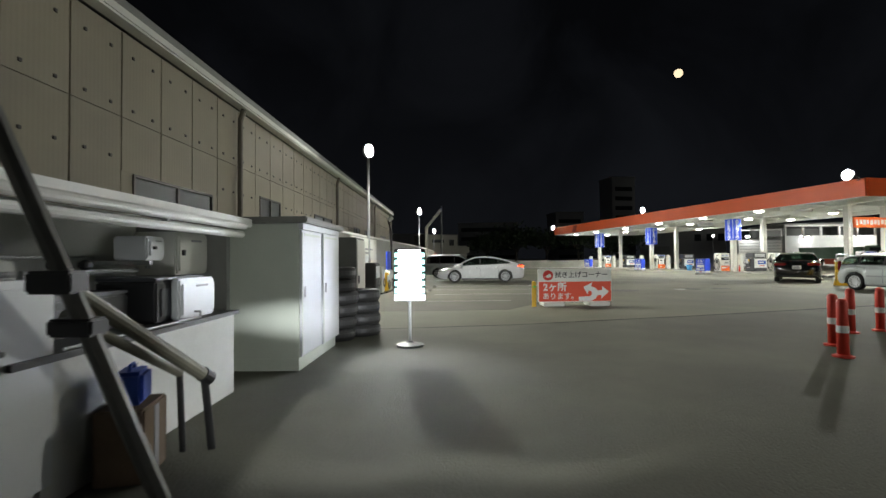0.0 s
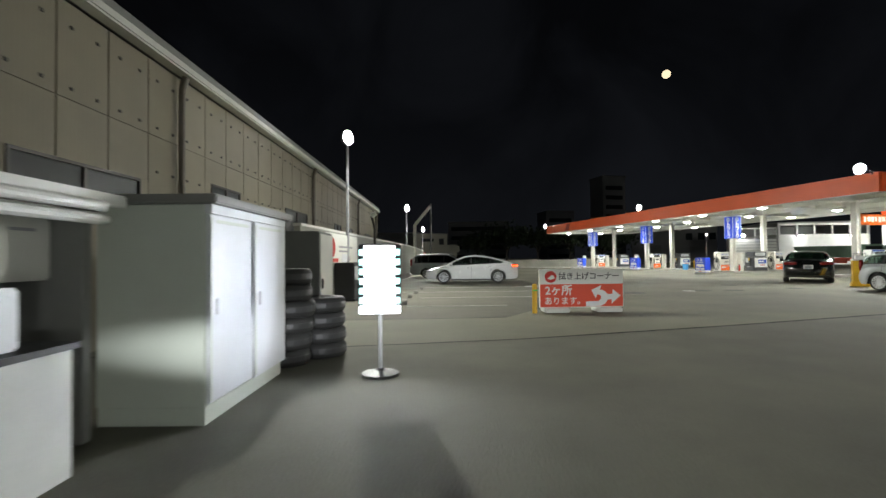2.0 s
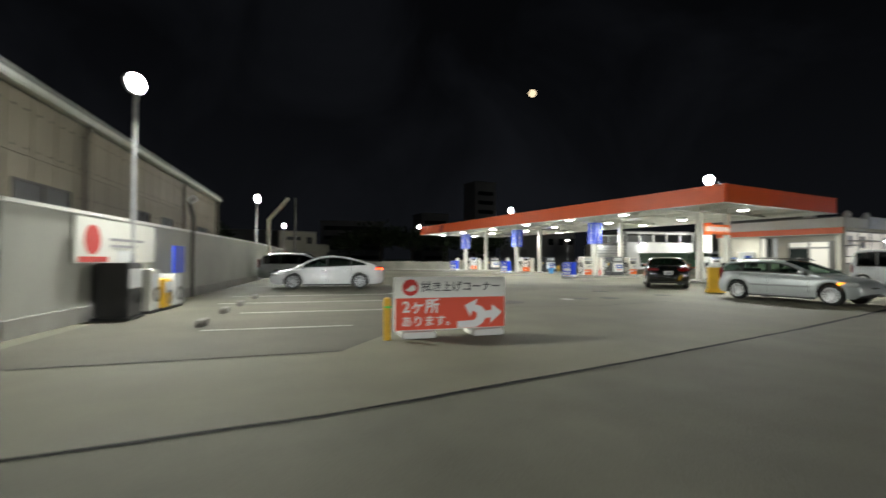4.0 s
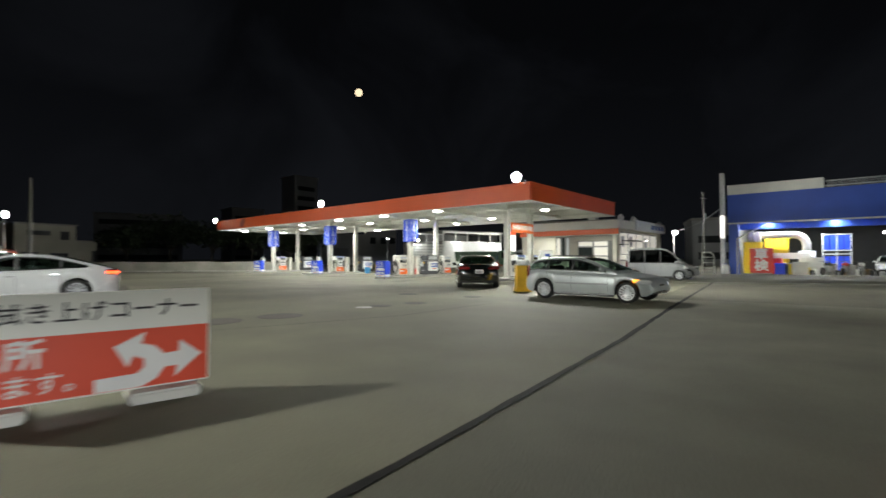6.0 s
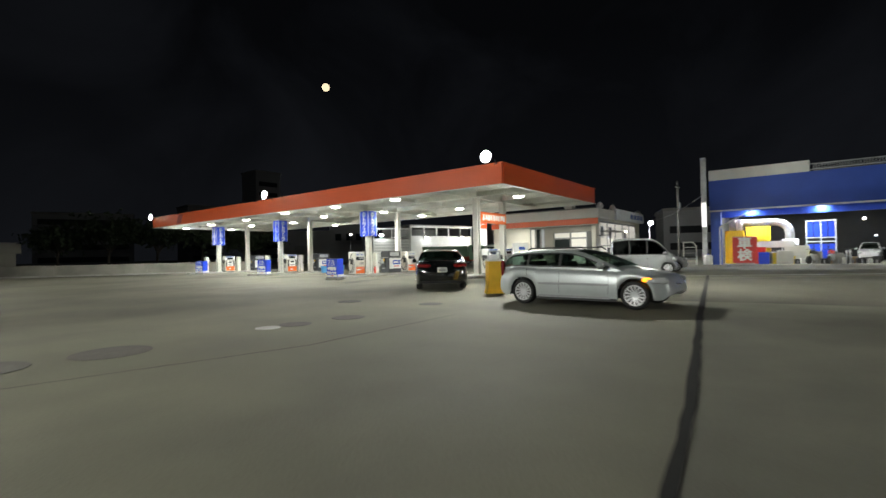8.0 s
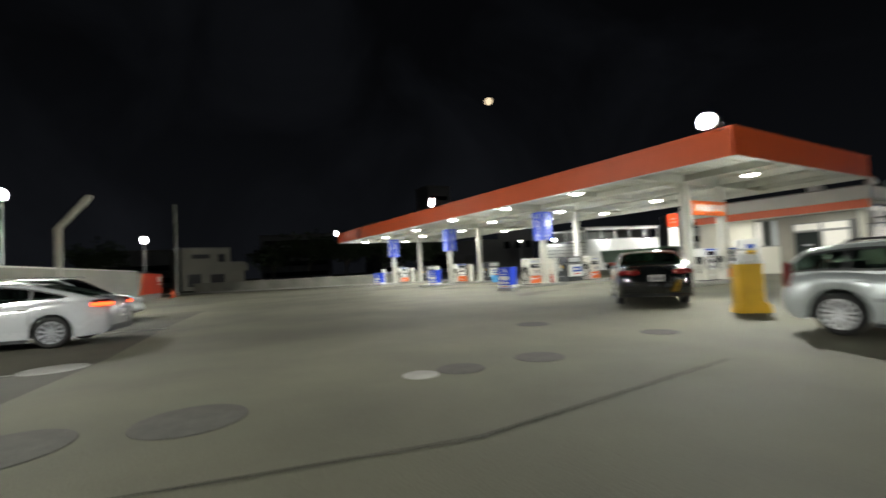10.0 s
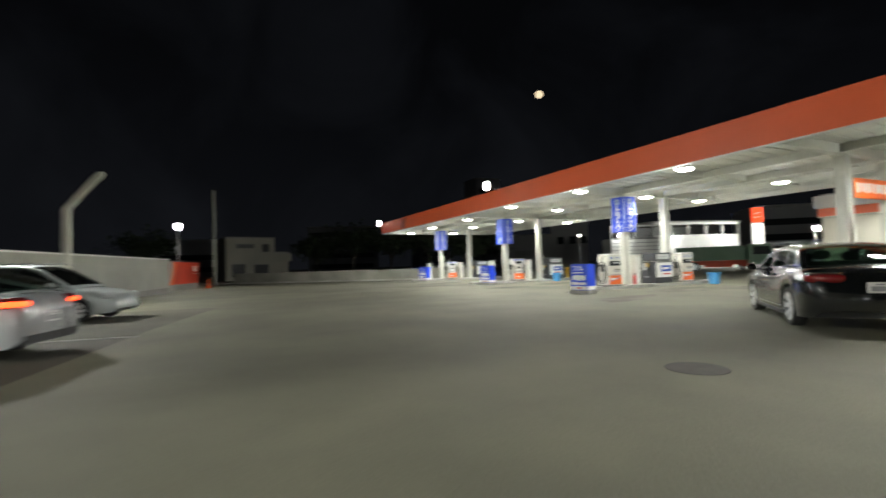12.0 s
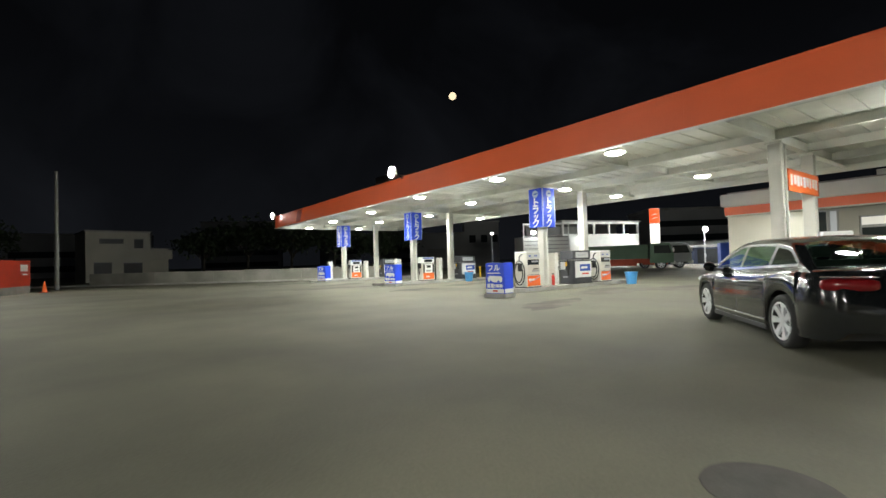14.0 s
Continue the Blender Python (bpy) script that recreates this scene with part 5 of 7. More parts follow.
# silver estate with amber marker, its right side facing the yard
wag_m = Matrix.Translation((16.1, 15.68, 0)) @ Matrix.Rotation(radians(-81.5), 4, "Z")
wagon = car("estate_car", wag_m, "silver estate car with dark bonnet reflections and alloy wheels, parked", 4.04, 1.77, 2.64, 0.65, 0.303,
    belt=[(-2.02, 0.76), (-1.98, 0.86), (-1.5, 0.905), (0.0, 0.87), (0.7, 0.845), (1.0, 0.825), (1.4, 0.785), (1.75, 0.725), (1.92, 0.67), (2.02, 0.61)],
    roof=[(-2.0, 0.89), (-1.86, 1.11), (-1.74, 1.225), (-1.2, 1.295), (-0.4, 1.3), (-0.05, 1.28), (0.3, 1.18), (1.1, 0.83)],
    paint=SILVER, glass_x=((0.02, 0.98), (-1.84, -2.0)), pillars=(-1.86, -1.16, -0.32, 0.82), sill=0.2, tumble=0.17, spokes=14, rails="black", trim=SILVER, window_low=0.035, nose=(0.42, 0.17))
for s in (1, -1):
    car_lamp(wagon, "head_lamp", 1.83, 0.752 * s, 0.615, 0.18, 0.085, 0.065, LENS_CLEAR, yaw=-25 * s)
    car_lamp(wagon, "turn_lamp", 1.62, 0.828 * s, 0.635, 0.1, 0.055, 0.052, AMBER_LIT, "lit amber turn lamp", yaw=-14 * s)
    car_lamp(wagon, "tail_lamp", -1.93, 0.7 * s, 0.86, 0.06, 0.07, 0.2, LENS_RED, yaw=-15 * s)
    part("rub_strip", boxed(-0.85, 0.85, min(0.87 * s, 0.906 * s), max(0.87 * s, 0.906 * s), 0.49, 0.54, bevel=0.01), SILVER2, wagon)
    part("sill_moulding", boxed(-0.85, 0.85, min(0.83 * s, 0.882 * s), max(0.83 * s, 0.882 * s), 0.2, 0.25, bevel=0.008), SILVER2, wagon)
part("front_grille", boxed(1.94, 2.026, -0.2, 0.2, 0.47, 0.55, bevel=0.02), DARK, wagon)
part("badge_bar", boxed(2.026, 2.036, -0.22, 0.22, 0.5, 0.52, bevel=0.003), CHROME, wagon)
part("lower_intake", boxed(1.94, 2.024, -0.36, 0.36, 0.31, 0.37, bevel=0.02), DARK, wagon)

# dark car at the near pumps, seen from behind
dark_m = Matrix.Translation((17.5 + 0.61, 23.92 - 0.49, 0)) @ Matrix.Rotation(radians(51.4), 4, "Z")
dark = car("saloon_car", dark_m, "black saloon with dull red tail lamps standing at the pumps", 4.85, 1.84, 2.84, 0.95, 0.345,
    belt=[(-2.42, 0.86), (-2.34, 1.0), (-1.7, 1.03), (0.0, 0.95), (1.05, 0.92), (1.75, 0.85), (2.25, 0.72), (2.42, 0.6)],
    roof=[(-1.98, 1.0), (-1.72, 1.17), (-1.36, 1.36), (-0.85, 1.42), (-0.1, 1.43), (0.25, 1.41), (0.6, 1.29), (1.4, 0.92)],
    paint=BROWNBLACK, glass_x=((0.36, 1.3), (-1.38, -1.92)), pillars=(-1.7, -0.95, 0.0, 1.1), sill=0.22, spokes=7, trim=CHROME, glaze=car_glass("green_privacy_glass", (0.3, 0.42, 0.34)))
for s in (1, -1):
    car_lamp(dark, "tail_lamp", -2.27, 0.62 * s, 0.86, 0.14, 0.26, 0.075, LENS_RED, "wide dull red tail lamp", yaw=-24 * s)
    car_lamp(dark, "lamp_trim", -2.272, 0.62 * s, 0.945, 0.14, 0.25, 0.012, CHROME, "chrome strip over the lamp", yaw=-24 * s)
    car_lamp(dark, "brake_reflector", -2.36, 0.6 * s, 0.42, 0.04, 0.1, 0.025, LENS_RED)
    car_lamp(dark, "head_lamp", 2.13, 0.64 * s, 0.74, 0.2, 0.18, 0.07, LENS_CLEAR, yaw=-24 * s)
for s in (1, -1):
    part("sill_strip", boxed(-0.95, 0.95, min(0.9 * s, 0.925 * s), max(0.9 * s, 0.925 * s), 0.3, 0.325, bevel=0.006), CHROME, dark, "chrome sill strip")
plate(dark, -2.43, 0.72, -1)

# boxy silver van beside the shop
van = car("van", Matrix.Translation((30.87, 21.21, 0)) @ Matrix.Rotation(radians(-62), 4, "Z"), "boxy silver van with dark tinted windows parked beside the shop", 3.4, 1.48, 2.43, 0.5, 0.29,
    belt=[(-1.7, 0.88), (-1.66, 0.98), (0.4, 0.98), (1.2, 0.97), (1.5, 0.88), (1.64, 0.74), (1.7, 0.6)],
    roof=[(-1.68, 0.98), (-1.64, 1.45), (-1.54, 1.82), (-0.8, 1.88), (0.3, 1.87), (0.62, 1.79), (0.9, 1.55), (1.42, 0.95)],
    paint=SILVER2, glass_x=((0.72, 1.38), (-1.56, -1.66)), pillars=(-1.52, -0.65, 0.22, 1.15), sill=0.2, tumble=0.1, spokes=8, glaze=PRIVACY)
for s in (1, -1):
    car_lamp(van, "head_lamp", 1.52, 0.57 * s, 0.76, 0.12, 0.13, 0.1, LENS_CLEAR, yaw=-20 * s)
    car_lamp(van, "tail_lamp", -1.66, 0.62 * s, 0.9, 0.04, 0.05, 0.22, LENS_RED)
part("front_grille", boxed(1.6, 1.712, -0.45, 0.45, 0.42, 0.52, bevel=0.02), DARK, van)
kei = car("small_car", Matrix.Translation((33.35, 21.75, 0)) @ Matrix.Rotation(radians(-62), 4, "Z"), "small pale car parked behind the van", 3.6, 1.5, 2.4, 0.65, 0.29,
    belt=[(-1.8, 0.85), (-1.72, 0.95), (0.5, 0.95), (1.2, 0.9), (1.65, 0.75), (1.8, 0.6)],
    roof=[(-1.75, 0.95), (-1.6, 1.45), (-0.8, 1.52), (0.2, 1.5), (0.5, 1.4), (1.15, 0.92)],
    paint=PEARL, glass_x=((0.4, 1.08), (-1.62, -1.72)), pillars=(-1.62, -0.75, 0.1, 0.95), spokes=8)
for s in (1, -1):
    car_lamp(kei, "head_lamp", 1.62, 0.52 * s, 0.7, 0.14, 0.15, 0.09, LENS_CLEAR, yaw=-24 * s)

# pale estate behind the saloon, facing the other way
car2 = car("estate_car", Matrix.Translation((0.95, 31.9, 0)) @ Matrix.Rotation(radians(-6), 4, "Z"), "pale silver estate car with tinted windows parked nose out", 4.6, 1.75, 2.65, 0.9, 0.31,
    belt=[(-2.3, 0.85), (-2.22, 0.95), (0.4, 0.93), (1.1, 0.9), (1.8, 0.82), (2.2, 0.68), (2.3, 0.58)],
    roof=[(-2.25, 0.95), (-2.1, 1.3), (-1.9, 1.5), (-0.8, 1.56), (0.1, 1.54), (0.45, 1.42), (1.3, 0.91)],
    paint=SILVER, glass_x=((0.25, 1.2), (-1.95, -2.2)), pillars=(-2.0, -1.1, -0.1, 1.0), tumble=0.17, spokes=7, rails=True, glaze=PRIVACY)
for s in (1, -1):
    car_lamp(car2, "head_lamp", 2.06, 0.62 * s, 0.68, 0.17, 0.17, 0.08, LENS_CLEAR, yaw=-26 * s)
    car_lamp(car2, "tail_lamp", -2.22, 0.7 * s, 1.0, 0.06, 0.07, 0.24, LENS_RED)

# ---- moon ----
bm = bmesh.new()
bmesh.ops.create_uvsphere(bm, u_segments=32, v_segments=16, radius=20)
moon = part("moon", bm, MOON, None, smooth=True)
moon.location = Vector((453, 868, 352)).normalized() * 2600
tagged(moon, "full moon glowing pale yellow in the night sky", "moon", kind="structure")


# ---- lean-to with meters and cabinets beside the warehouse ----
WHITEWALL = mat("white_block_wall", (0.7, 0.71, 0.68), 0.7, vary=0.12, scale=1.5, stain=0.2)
GREYGREEN = mat("grey_green_steel", (0.52, 0.56, 0.49), 0.5, vary=0.08, scale=1.5, stain=0.1)
lean = thing("lean_to", Matrix(), "low lean-to shelter with a white sheet roof and block walls", "shelter")
part("back_wall", boxed(-3.4, -3.27, -4.0, 4.95, 0, 1.75), WHITEWALL, lean)
# dark sheet standing for the shaded gap between lean-to and locker
part("dark_gap_sheet", boxed(-3.26, -2.3, 4.87, 4.95, 0, 1.62), SHOP_DARK, lean)
part("roof", prism([(-4.6, 2.0), (-2.1, 1.665), (-2.1, 1.695), (-4.6, 2.03)], -4.2, 4.97), WHITE_METAL, lean)
part("roof_edge", boxed(-2.12, -2.07, -4.2, 4.98, 1.61, 1.7, bevel=0.01), WHITE_METAL, lean)
part("gutter", tubed((-2.04, -4.2, 1.6), (-2.04, 4.7, 1.6), 0.035), WHITE_METAL, lean)
for y in (-3.0, -0.5, 1.6, 3.4):
    part("gutter_bracket", boxed(-2.09, -2.04, y, y + 0.025, 1.55, 1.62), STEEL, lean)
part("purlin", tubed((-2.14, -4.2, 1.53), (-2.14, 4.86, 1.53), 0.04), WHITE_METAL, lean)
part("post", boxed(-2.17, -2.11, 0.85, 0.91, 0, 1.61), WHITE_METAL, lean)

counter = thing("low_wall", pose(0, 0, 0), "low white block wall with a dark steel top", "wall")
part("block_face", boxed(-2.12, -2.01, 2.3, 4.41, 0, 0.74), WHITEWALL, counter)
part("top_plate", boxed(-2.75, -1.97, 2.1, 4.43, 0.743, 0.78), DARK, counter)
part("edge_rail", pipe(bmesh.new(), [(-1.98, 2.4, 0.795), (-1.98, 3.75, 0.795), (-1.98, 3.75, 0.84), (-2.03, 3.75, 0.84)], 0.009), STEEL, counter)


def wall_box(x0, x1, y0, y1, z0, z1, material, label, door=True):
    t = thing("meter_box", pose((x0 + x1) / 2, (y0 + y1) / 2, z0), label, "cabinet", "boxes in the lean-to")
    hx, hy, h = (x1 - x0) / 2, (y1 - y0) / 2, z1 - z0
    part("body", boxed(-hx, hx, -hy, hy, 0, h, bevel=0.015), material, t)
    if door:
        part("door", boxed(hx, hx + 0.018, -hy + 0.03, hy - 0.03, 0.04, h - 0.04, bevel=0.005), material, t)
        if "notice" not in label:
            part("handle", boxed(hx + 0.018, hx + 0.04, -hy + 0.06, -hy + 0.09, h * 0.45, h * 0.58), DARK, t)
        part("notice", boxed(hx + 0.018, hx + 0.022, -hy * 0.2, hy * 0.45, h * 0.78, h * 0.83), GREYP, t)
    else:
        part("side_panel", boxed(hx, hx + 0.012, -hy + 0.05, hy * 0.1, 0.05, h - 0.06, bevel=0.004), CHAR, t)
        part("gauge", lathe([(0.045, 0), (0.045, 0.02)], 14, "Y"), STEEL, t).matrix_local = pose(hx + 0.02, hy * 0.5, h * 0.6, 0, 0, 90)
        part("lid", boxed(-hx, hx, -hy, hy, h + 0.002, h + 0.025, bevel=0.006), CHAR, t)
    return t


PALE_BOX = mat("pale_steel_box", (0.62, 0.62, 0.57), 0.45, vary=0.07, scale=2, stain=0.08)
WHITE_BOX = mat("white_steel_box", (0.68, 0.7, 0.72), 0.35, vary=0.05, scale=2)
wall_box(-2.9, -2.5, 4.3, 4.86, 1.12, 1.53, PALE_BOX, "pale steel electrical cabinet fixed in the lean-to")
wall_box(-2.9, -2.6, 4.02, 4.28, 1.26, 1.475, WHITE_BOX, "small white meter box fixed in the lean-to")
wall_box(-2.6, -2.14, 3.42, 4.1, 0.783, 1.1, DARK, "dark machine housing on the low wall", False)
wall_box(-2.13, -2.06, 3.58, 4.13, 0.783, 1.11, WHITE_BOX, "white notice cabinet with faint print on the low wall")
wall_box(-2.7, -2.3, 2.4, 3.36, 0.783, 1.02, DARK, "dark pump machinery under the lean-to roof", False)
part("support", boxed(-3.26, -2.55, 4.3, 4.34, 1.08, 1.117), STEEL, lean)
part("support", boxed(-3.26, -2.62, 4.1, 4.14, 1.22, 1.257), STEEL, lean)
pipes = thing("pipe_run", Matrix(), "tangle of pipes and valves on the lean-to's back wall", "pipes")
runs = [([(-2.8, 1.9, 1.17), (-2.8, 4.2, 1.17)], 0.02), ([(-3.2, 1.9, 1.3), (-3.2, 4.2, 1.28)], 0.016), ([(-2.75, 4.25, 1.2), (-2.75, 4.85, 1.2)], 0.016)]
runs += [([(-2.62, y, 0.79), (-2.6, y + 0.04, 1.06), (-2.58, y + 0.07, 1.21 + 0.04 * math.sin(9 * y))], 0.021) for y in (2.5, 2.75, 3.0, 3.25)]
for pts, r in runs:
    part("pipe", pipe(bmesh.new(), pts, r), STEEL, pipes)
for y in (2.52, 2.98, 3.25):
    part("valve", lathe([(0.022, 0), (0.045, 0.022), (0.045, 0.052), (0.015, 0.075)], 12), DARK, pipes).location = (-2.58, y + 0.06, 1.19)

tank = thing("generator_cabinet", pose(-2.45, 1.3, 0), "large white steel cabinet with a louvred vent", "cabinet")
part("body", boxed(-0.6, 0.45, -1.2, 1.1, 0.08, 1.16, bevel=0.04), WHITE_BOX, tank)
part("base", boxed(-0.55, 0.4, -1.1, 0.9, 0, 0.08), DARK, tank)
for i in range(6):
    part("louvre", boxed(0.45, 0.465, 0.3, 0.68, 0.88 + 0.028 * i, 0.892 + 0.028 * i), DARK, tank)
part("latch", boxed(0.45, 0.475, 0.66, 0.78, 0.82, 0.845, bevel=0.005), DARK, tank)

OLIVE = mat("grey_olive_paint", (0.2, 0.19, 0.15), 0.55, vary=0.2, scale=6, stain=0.2)
frame_stand = thing("leaning_stand", Matrix(), "leaning grey steel frame with tubular struts", "frame")
part("upright", pipe(bmesh.new(), [(-1.9, 1.91, 1.9), (-1.66, 2.0, 1.21), (-1.28, 2.18, 0.0)], 0.042, 8), mat("dull_grey_steel", (0.17, 0.17, 0.155), 0.5, metal=0.2, stain=0.3), frame_stand)
part("strut", tubed((-1.83, 2.12, 1.19), (-1.57, 3.02, 0.5), 0.042), OLIVE, frame_stand)
part("strut", tubed((-1.78, 2.16, 1.0), (-1.72, 3.0, 0.52), 0.027), OLIVE, frame_stand)
part("foot", tubed((-1.57, 3.02, 0.5), (-1.55, 3.08, 0.0), 0.025), DARK, frame_stand)
part("foot", tubed((-1.72, 3.0, 0.52), (-1.72, 3.04, 0.0), 0.02), DARK, frame_stand)
part("clamp", boxed(-1.78, -1.58, 1.94, 2.06, 1.11, 1.21, bevel=0.012), DARK, frame_stand)
part("clamp", boxed(-1.72, -1.52, 1.98, 2.1, 0.92, 1.0, bevel=0.012), DARK, frame_stand)
part("end_cap", tubed((-1.573, 3.0, 0.515), (-1.556, 3.06, 0.47), 0.048), DARK, frame_stand)
box0 = thing("carton", pose(-1.84, 2.72, 0, 0, 0, 12), "brown carton standing against the low wall", "box")
part("box", boxed(-0.13, 0.13, -0.17, 0.17, 0, 0.42, bevel=0.012), mat("old_brown_carton", (0.16, 0.11, 0.07), 0.8, vary=0.2), box0)
part("tape", boxed(0.131, 0.134, -0.03, 0.03, 0.01, 0.4), GREYP, box0)
can = thing("jerry_can", pose(-1.84, 2.72, 0.422, 0, 0, 20), "blue plastic jerry can standing on a carton", "can")
part("body", boxed(-0.08, 0.08, -0.11, 0.11, 0, 0.19, bevel=0.022), BLUE_WALL, can)
part("handle", pipe(bmesh.new(), [(0, -0.06, 0.185), (0, -0.04, 0.22), (0, 0.04, 0.22), (0, 0.06, 0.185)], 0.01), BLUE_WALL, can)
part("cap", tubed((0, 0.085, 0.185), (0, 0.085, 0.21), 0.018), WHITE, can)

# ---- steel locker ----
LOCK_DOOR = mat("pale_locker_door", (0.58, 0.6, 0.62), 0.4, vary=0.06, scale=1.5, stain=0.08)
locker = thing("steel_locker", Matrix.Translation((-1.59, 5.18, 0)) @ Matrix.Rotation(radians(-1.5), 4, "Z"), "tall steel storage shed with pale sliding doors and green-grey sides", "locker")
part("body", boxed(-0.86, -0.04, 0, 1.6, 0.14, 1.67, bevel=0.01), GREYGREEN, locker)
part("base", boxed(-0.85, -0.045, 0.012, 1.59, 0, 0.138), GREYGREEN, locker)
part("roof", boxed(-0.92, 0.07, -0.05, 1.68, 1.673, 1.745, bevel=0.012), SHOP_DARK, locker)
part("fascia_rail", boxed(-0.037, 0.01, 0, 1.6, 1.6, 1.67), LOCK_DOOR, locker)
for y0, y1, x in ((0.02, 0.84, -0.025), (0.78, 1.58, 0.0)):
    d = part("door", boxed(x - 0.012, x + 0.012, y0, y1, 0.16, 1.595, bevel=0.004), LOCK_DOOR, locker)
    part("door_rib", boxed(x + 0.0125, x + 0.018, y0 + 0.005, y0 + 0.03, 0.18, 1.57), GREYGREEN, d)
    part("recess", boxed(x + 0.0125, x + 0.016, y0 + 0.1, y1 - 0.14, 1.535, 1.56), GREYGREEN, d)
    part("handle", boxed(x + 0.013, x + 0.026, y0 + 0.09, y0 + 0.13, 0.82, 0.95, bevel=0.005), STEEL, d)


def tyre_pile(x, y, n, r=0.31):
    base = None
    random.seed(int(y * 10))
    for i in range(n):
        m = pose(x + random.uniform(-0.03, 0.03), y + random.uniform(-0.03, 0.03), i * 0.19, 0, 0, random.uniform(0, 90))
        if base is None:
            base = thing("tyre", m, "worn black tyre in a stack beside the locker", "tyre", "stacked tyres")
            part("casing", lathe([(r * 0.55, 0.02), (r * 0.62, 0.0), (r * 0.92, 0.005), (r, 0.05), (r, 0.14), (r * 0.92, 0.185), (r * 0.62, 0.188), (r * 0.55, 0.165)], 28), RUBBER, base, smooth=True)
            part("tread", lathe([(r * 1.004, 0.06), (r * 1.012, 0.07), (r * 1.012, 0.12), (r * 1.004, 0.13)], 28), DARK, base)
        else:
            copy_thing(base, m)


tyre_pile(-1.68, 7.25, 6)
tyre_pile(-1.4, 7.75, 4, 0.32)
tyre_pile(-2.0, 8.0, 5)
tall = thing("steel_cabinet", pose(-2.04, 8.97, 0), "tall grey steel cabinet with a pale door", "cabinet")
part("body", boxed(-0.45, 0.4, -0.3, 0.6, 0, 1.68, bevel=0.012), mat("dark_grey_steel", (0.12, 0.125, 0.12), 0.45), tall)
part("door", boxed(0.4, 0.42, -0.27, 0.57, 0.08, 1.64, bevel=0.005), PALE_BOX, tall)
part("handle", boxed(0.42, 0.44, -0.2, -0.16, 0.8, 0.95), DARK, tall)

# ---- lit board on a post ----
board = thing("led_board", pose(-0.48, 6.58, 0, 0, 0, 3), "dazzling white LED sign board on a thin steel post", "sign")
part("post", tubed((0, 0.05, 0), (0, 0.05, 0.66), 0.022), STEEL, board)
part("base", lathe([(0.2, 0), (0.2, 0.03), (0.06, 0.06), (0.03, 0.08)], 18), DARK, board).location = (0, 0.05, 0)
part("case", boxed(-0.225, 0.225, 0.0, 0.07, 0.66, 1.4, bevel=0.012), DARK, board)
part("face", boxed(-0.16, 0.16, -0.012, -0.002, 0.75, 1.385, bevel=0.003), BOARD_LIT, board, "glowing white face")
part("lower_face", boxed(-0.215, 0.215, -0.012, -0.002, 0.665, 0.745, bevel=0.003), BOARD_LIT, board)
CELL = glow("pale_green_led", (0.55, 0.95, 0.9), 2.5)
for s in (-1, 1):
    for i in range(6):
        part("led_cell", boxed(min(s * 0.168, s * 0.215), max(s * 0.168, s * 0.215), -0.012, -0.002, 0.77 + i * 0.102, 0.835 + i * 0.102, bevel=0.004), CELL, board)
d = bpy.data.lights.new("led_board_source", "AREA")
d.shape, d.size, d.size_y, d.energy, d.color = "RECTANGLE", 0.4, 0.6, 34, (0.85, 0.9, 1.0)
new("led_board_source", d).matrix_world = look((-0.49, 6.53, 1.05), (-1.7, -2, 0.5))

# ---- direction board for the wiping corner ----
BOARD_RED = mat("vermilion_board", (0.68, 0.08, 0.038), 0.4, vary=0.06, scale=2)
BOARD_WHITE = mat("off_white_board", (0.75, 0.75, 0.7), 0.45, vary=0.05, scale=2)
sg = thing("direction_board", pose(2.5, 12.1, 0, 0, 0, 2), "red and white board pointing to the wiping corner, on weighted feet", "sign")
part("panel", boxed(0, 1.95, -0.02, 0.05, 0.1, 0.97, bevel=0.012), BOARD_WHITE, sg)
part("red_field", boxed(0.015, 1.935, -0.026, -0.021, 0.115, 0.63), BOARD_RED, sg)
for x in (0.1, 1.3):
    part("foot", boxed(x, x + 0.55, -0.2, 0.3, 0, 0.1, bevel=0.02), PALE_BOX, sg)
part("emblem", lathe([(0.135, 0), (0.135, 0.006)], 28, "Y"), RED, sg).matrix_local = pose(0.26, -0.027, 0.8)
part("emblem_flash", prism([(-0.08, -0.03), (0.02, 0.05), (0.07, 0.04), (0.09, -0.02), (0.0, -0.06)], 0, 0.004), BOARD_WHITE, sg).matrix_local = pose(0.26, -0.032, 0.79)
words("lettering", "拭き上げコーナー", 0.178, INK, sg, pose(1.15, -0.024, 0.8), bold=0.012)
words("lettering", "2ヶ所", 0.25, WHITE, sg, pose(0.44, -0.029, 0.48))
words("lettering", "あります。", 0.19, WHITE, sg, pose(0.58, -0.029, 0.24), bold=0.01)
arrow = [(1.07, 0.12), (1.4, 0.12), (1.52, 0.18), (1.58, 0.27), (1.68, 0.27), (1.66, 0.17), (1.88, 0.36), (1.7, 0.5), (1.69, 0.4), (1.58, 0.39), (1.5, 0.47), (1.4, 0.5), (1.43, 0.6), (1.2, 0.49), (1.3, 0.3), (1.34, 0.4), (1.42, 0.36), (1.42, 0.29), (1.37, 0.24), (1.07, 0.23)]
part("arrow", prism(arrow, -0.031, -0.027), WHITE, sg)
part("brace", pipe(bmesh.new(), [(0.3, 0.06, 0.8), (0.3, 0.28, 0.1)], 0.018), STEEL, sg)
part("brace", pipe(bmesh.new(), [(1.6, 0.06, 0.8), (1.6, 0.28, 0.1)], 0.018), STEEL, sg)
yp = thing("guard_post", pose(2.36, 11.95, 0), "short yellow guard post with a green reflector", "post")
part("pole", tubed((0, 0, 0), (0, 0, 0.6), 0.055), YELLOW, yp)
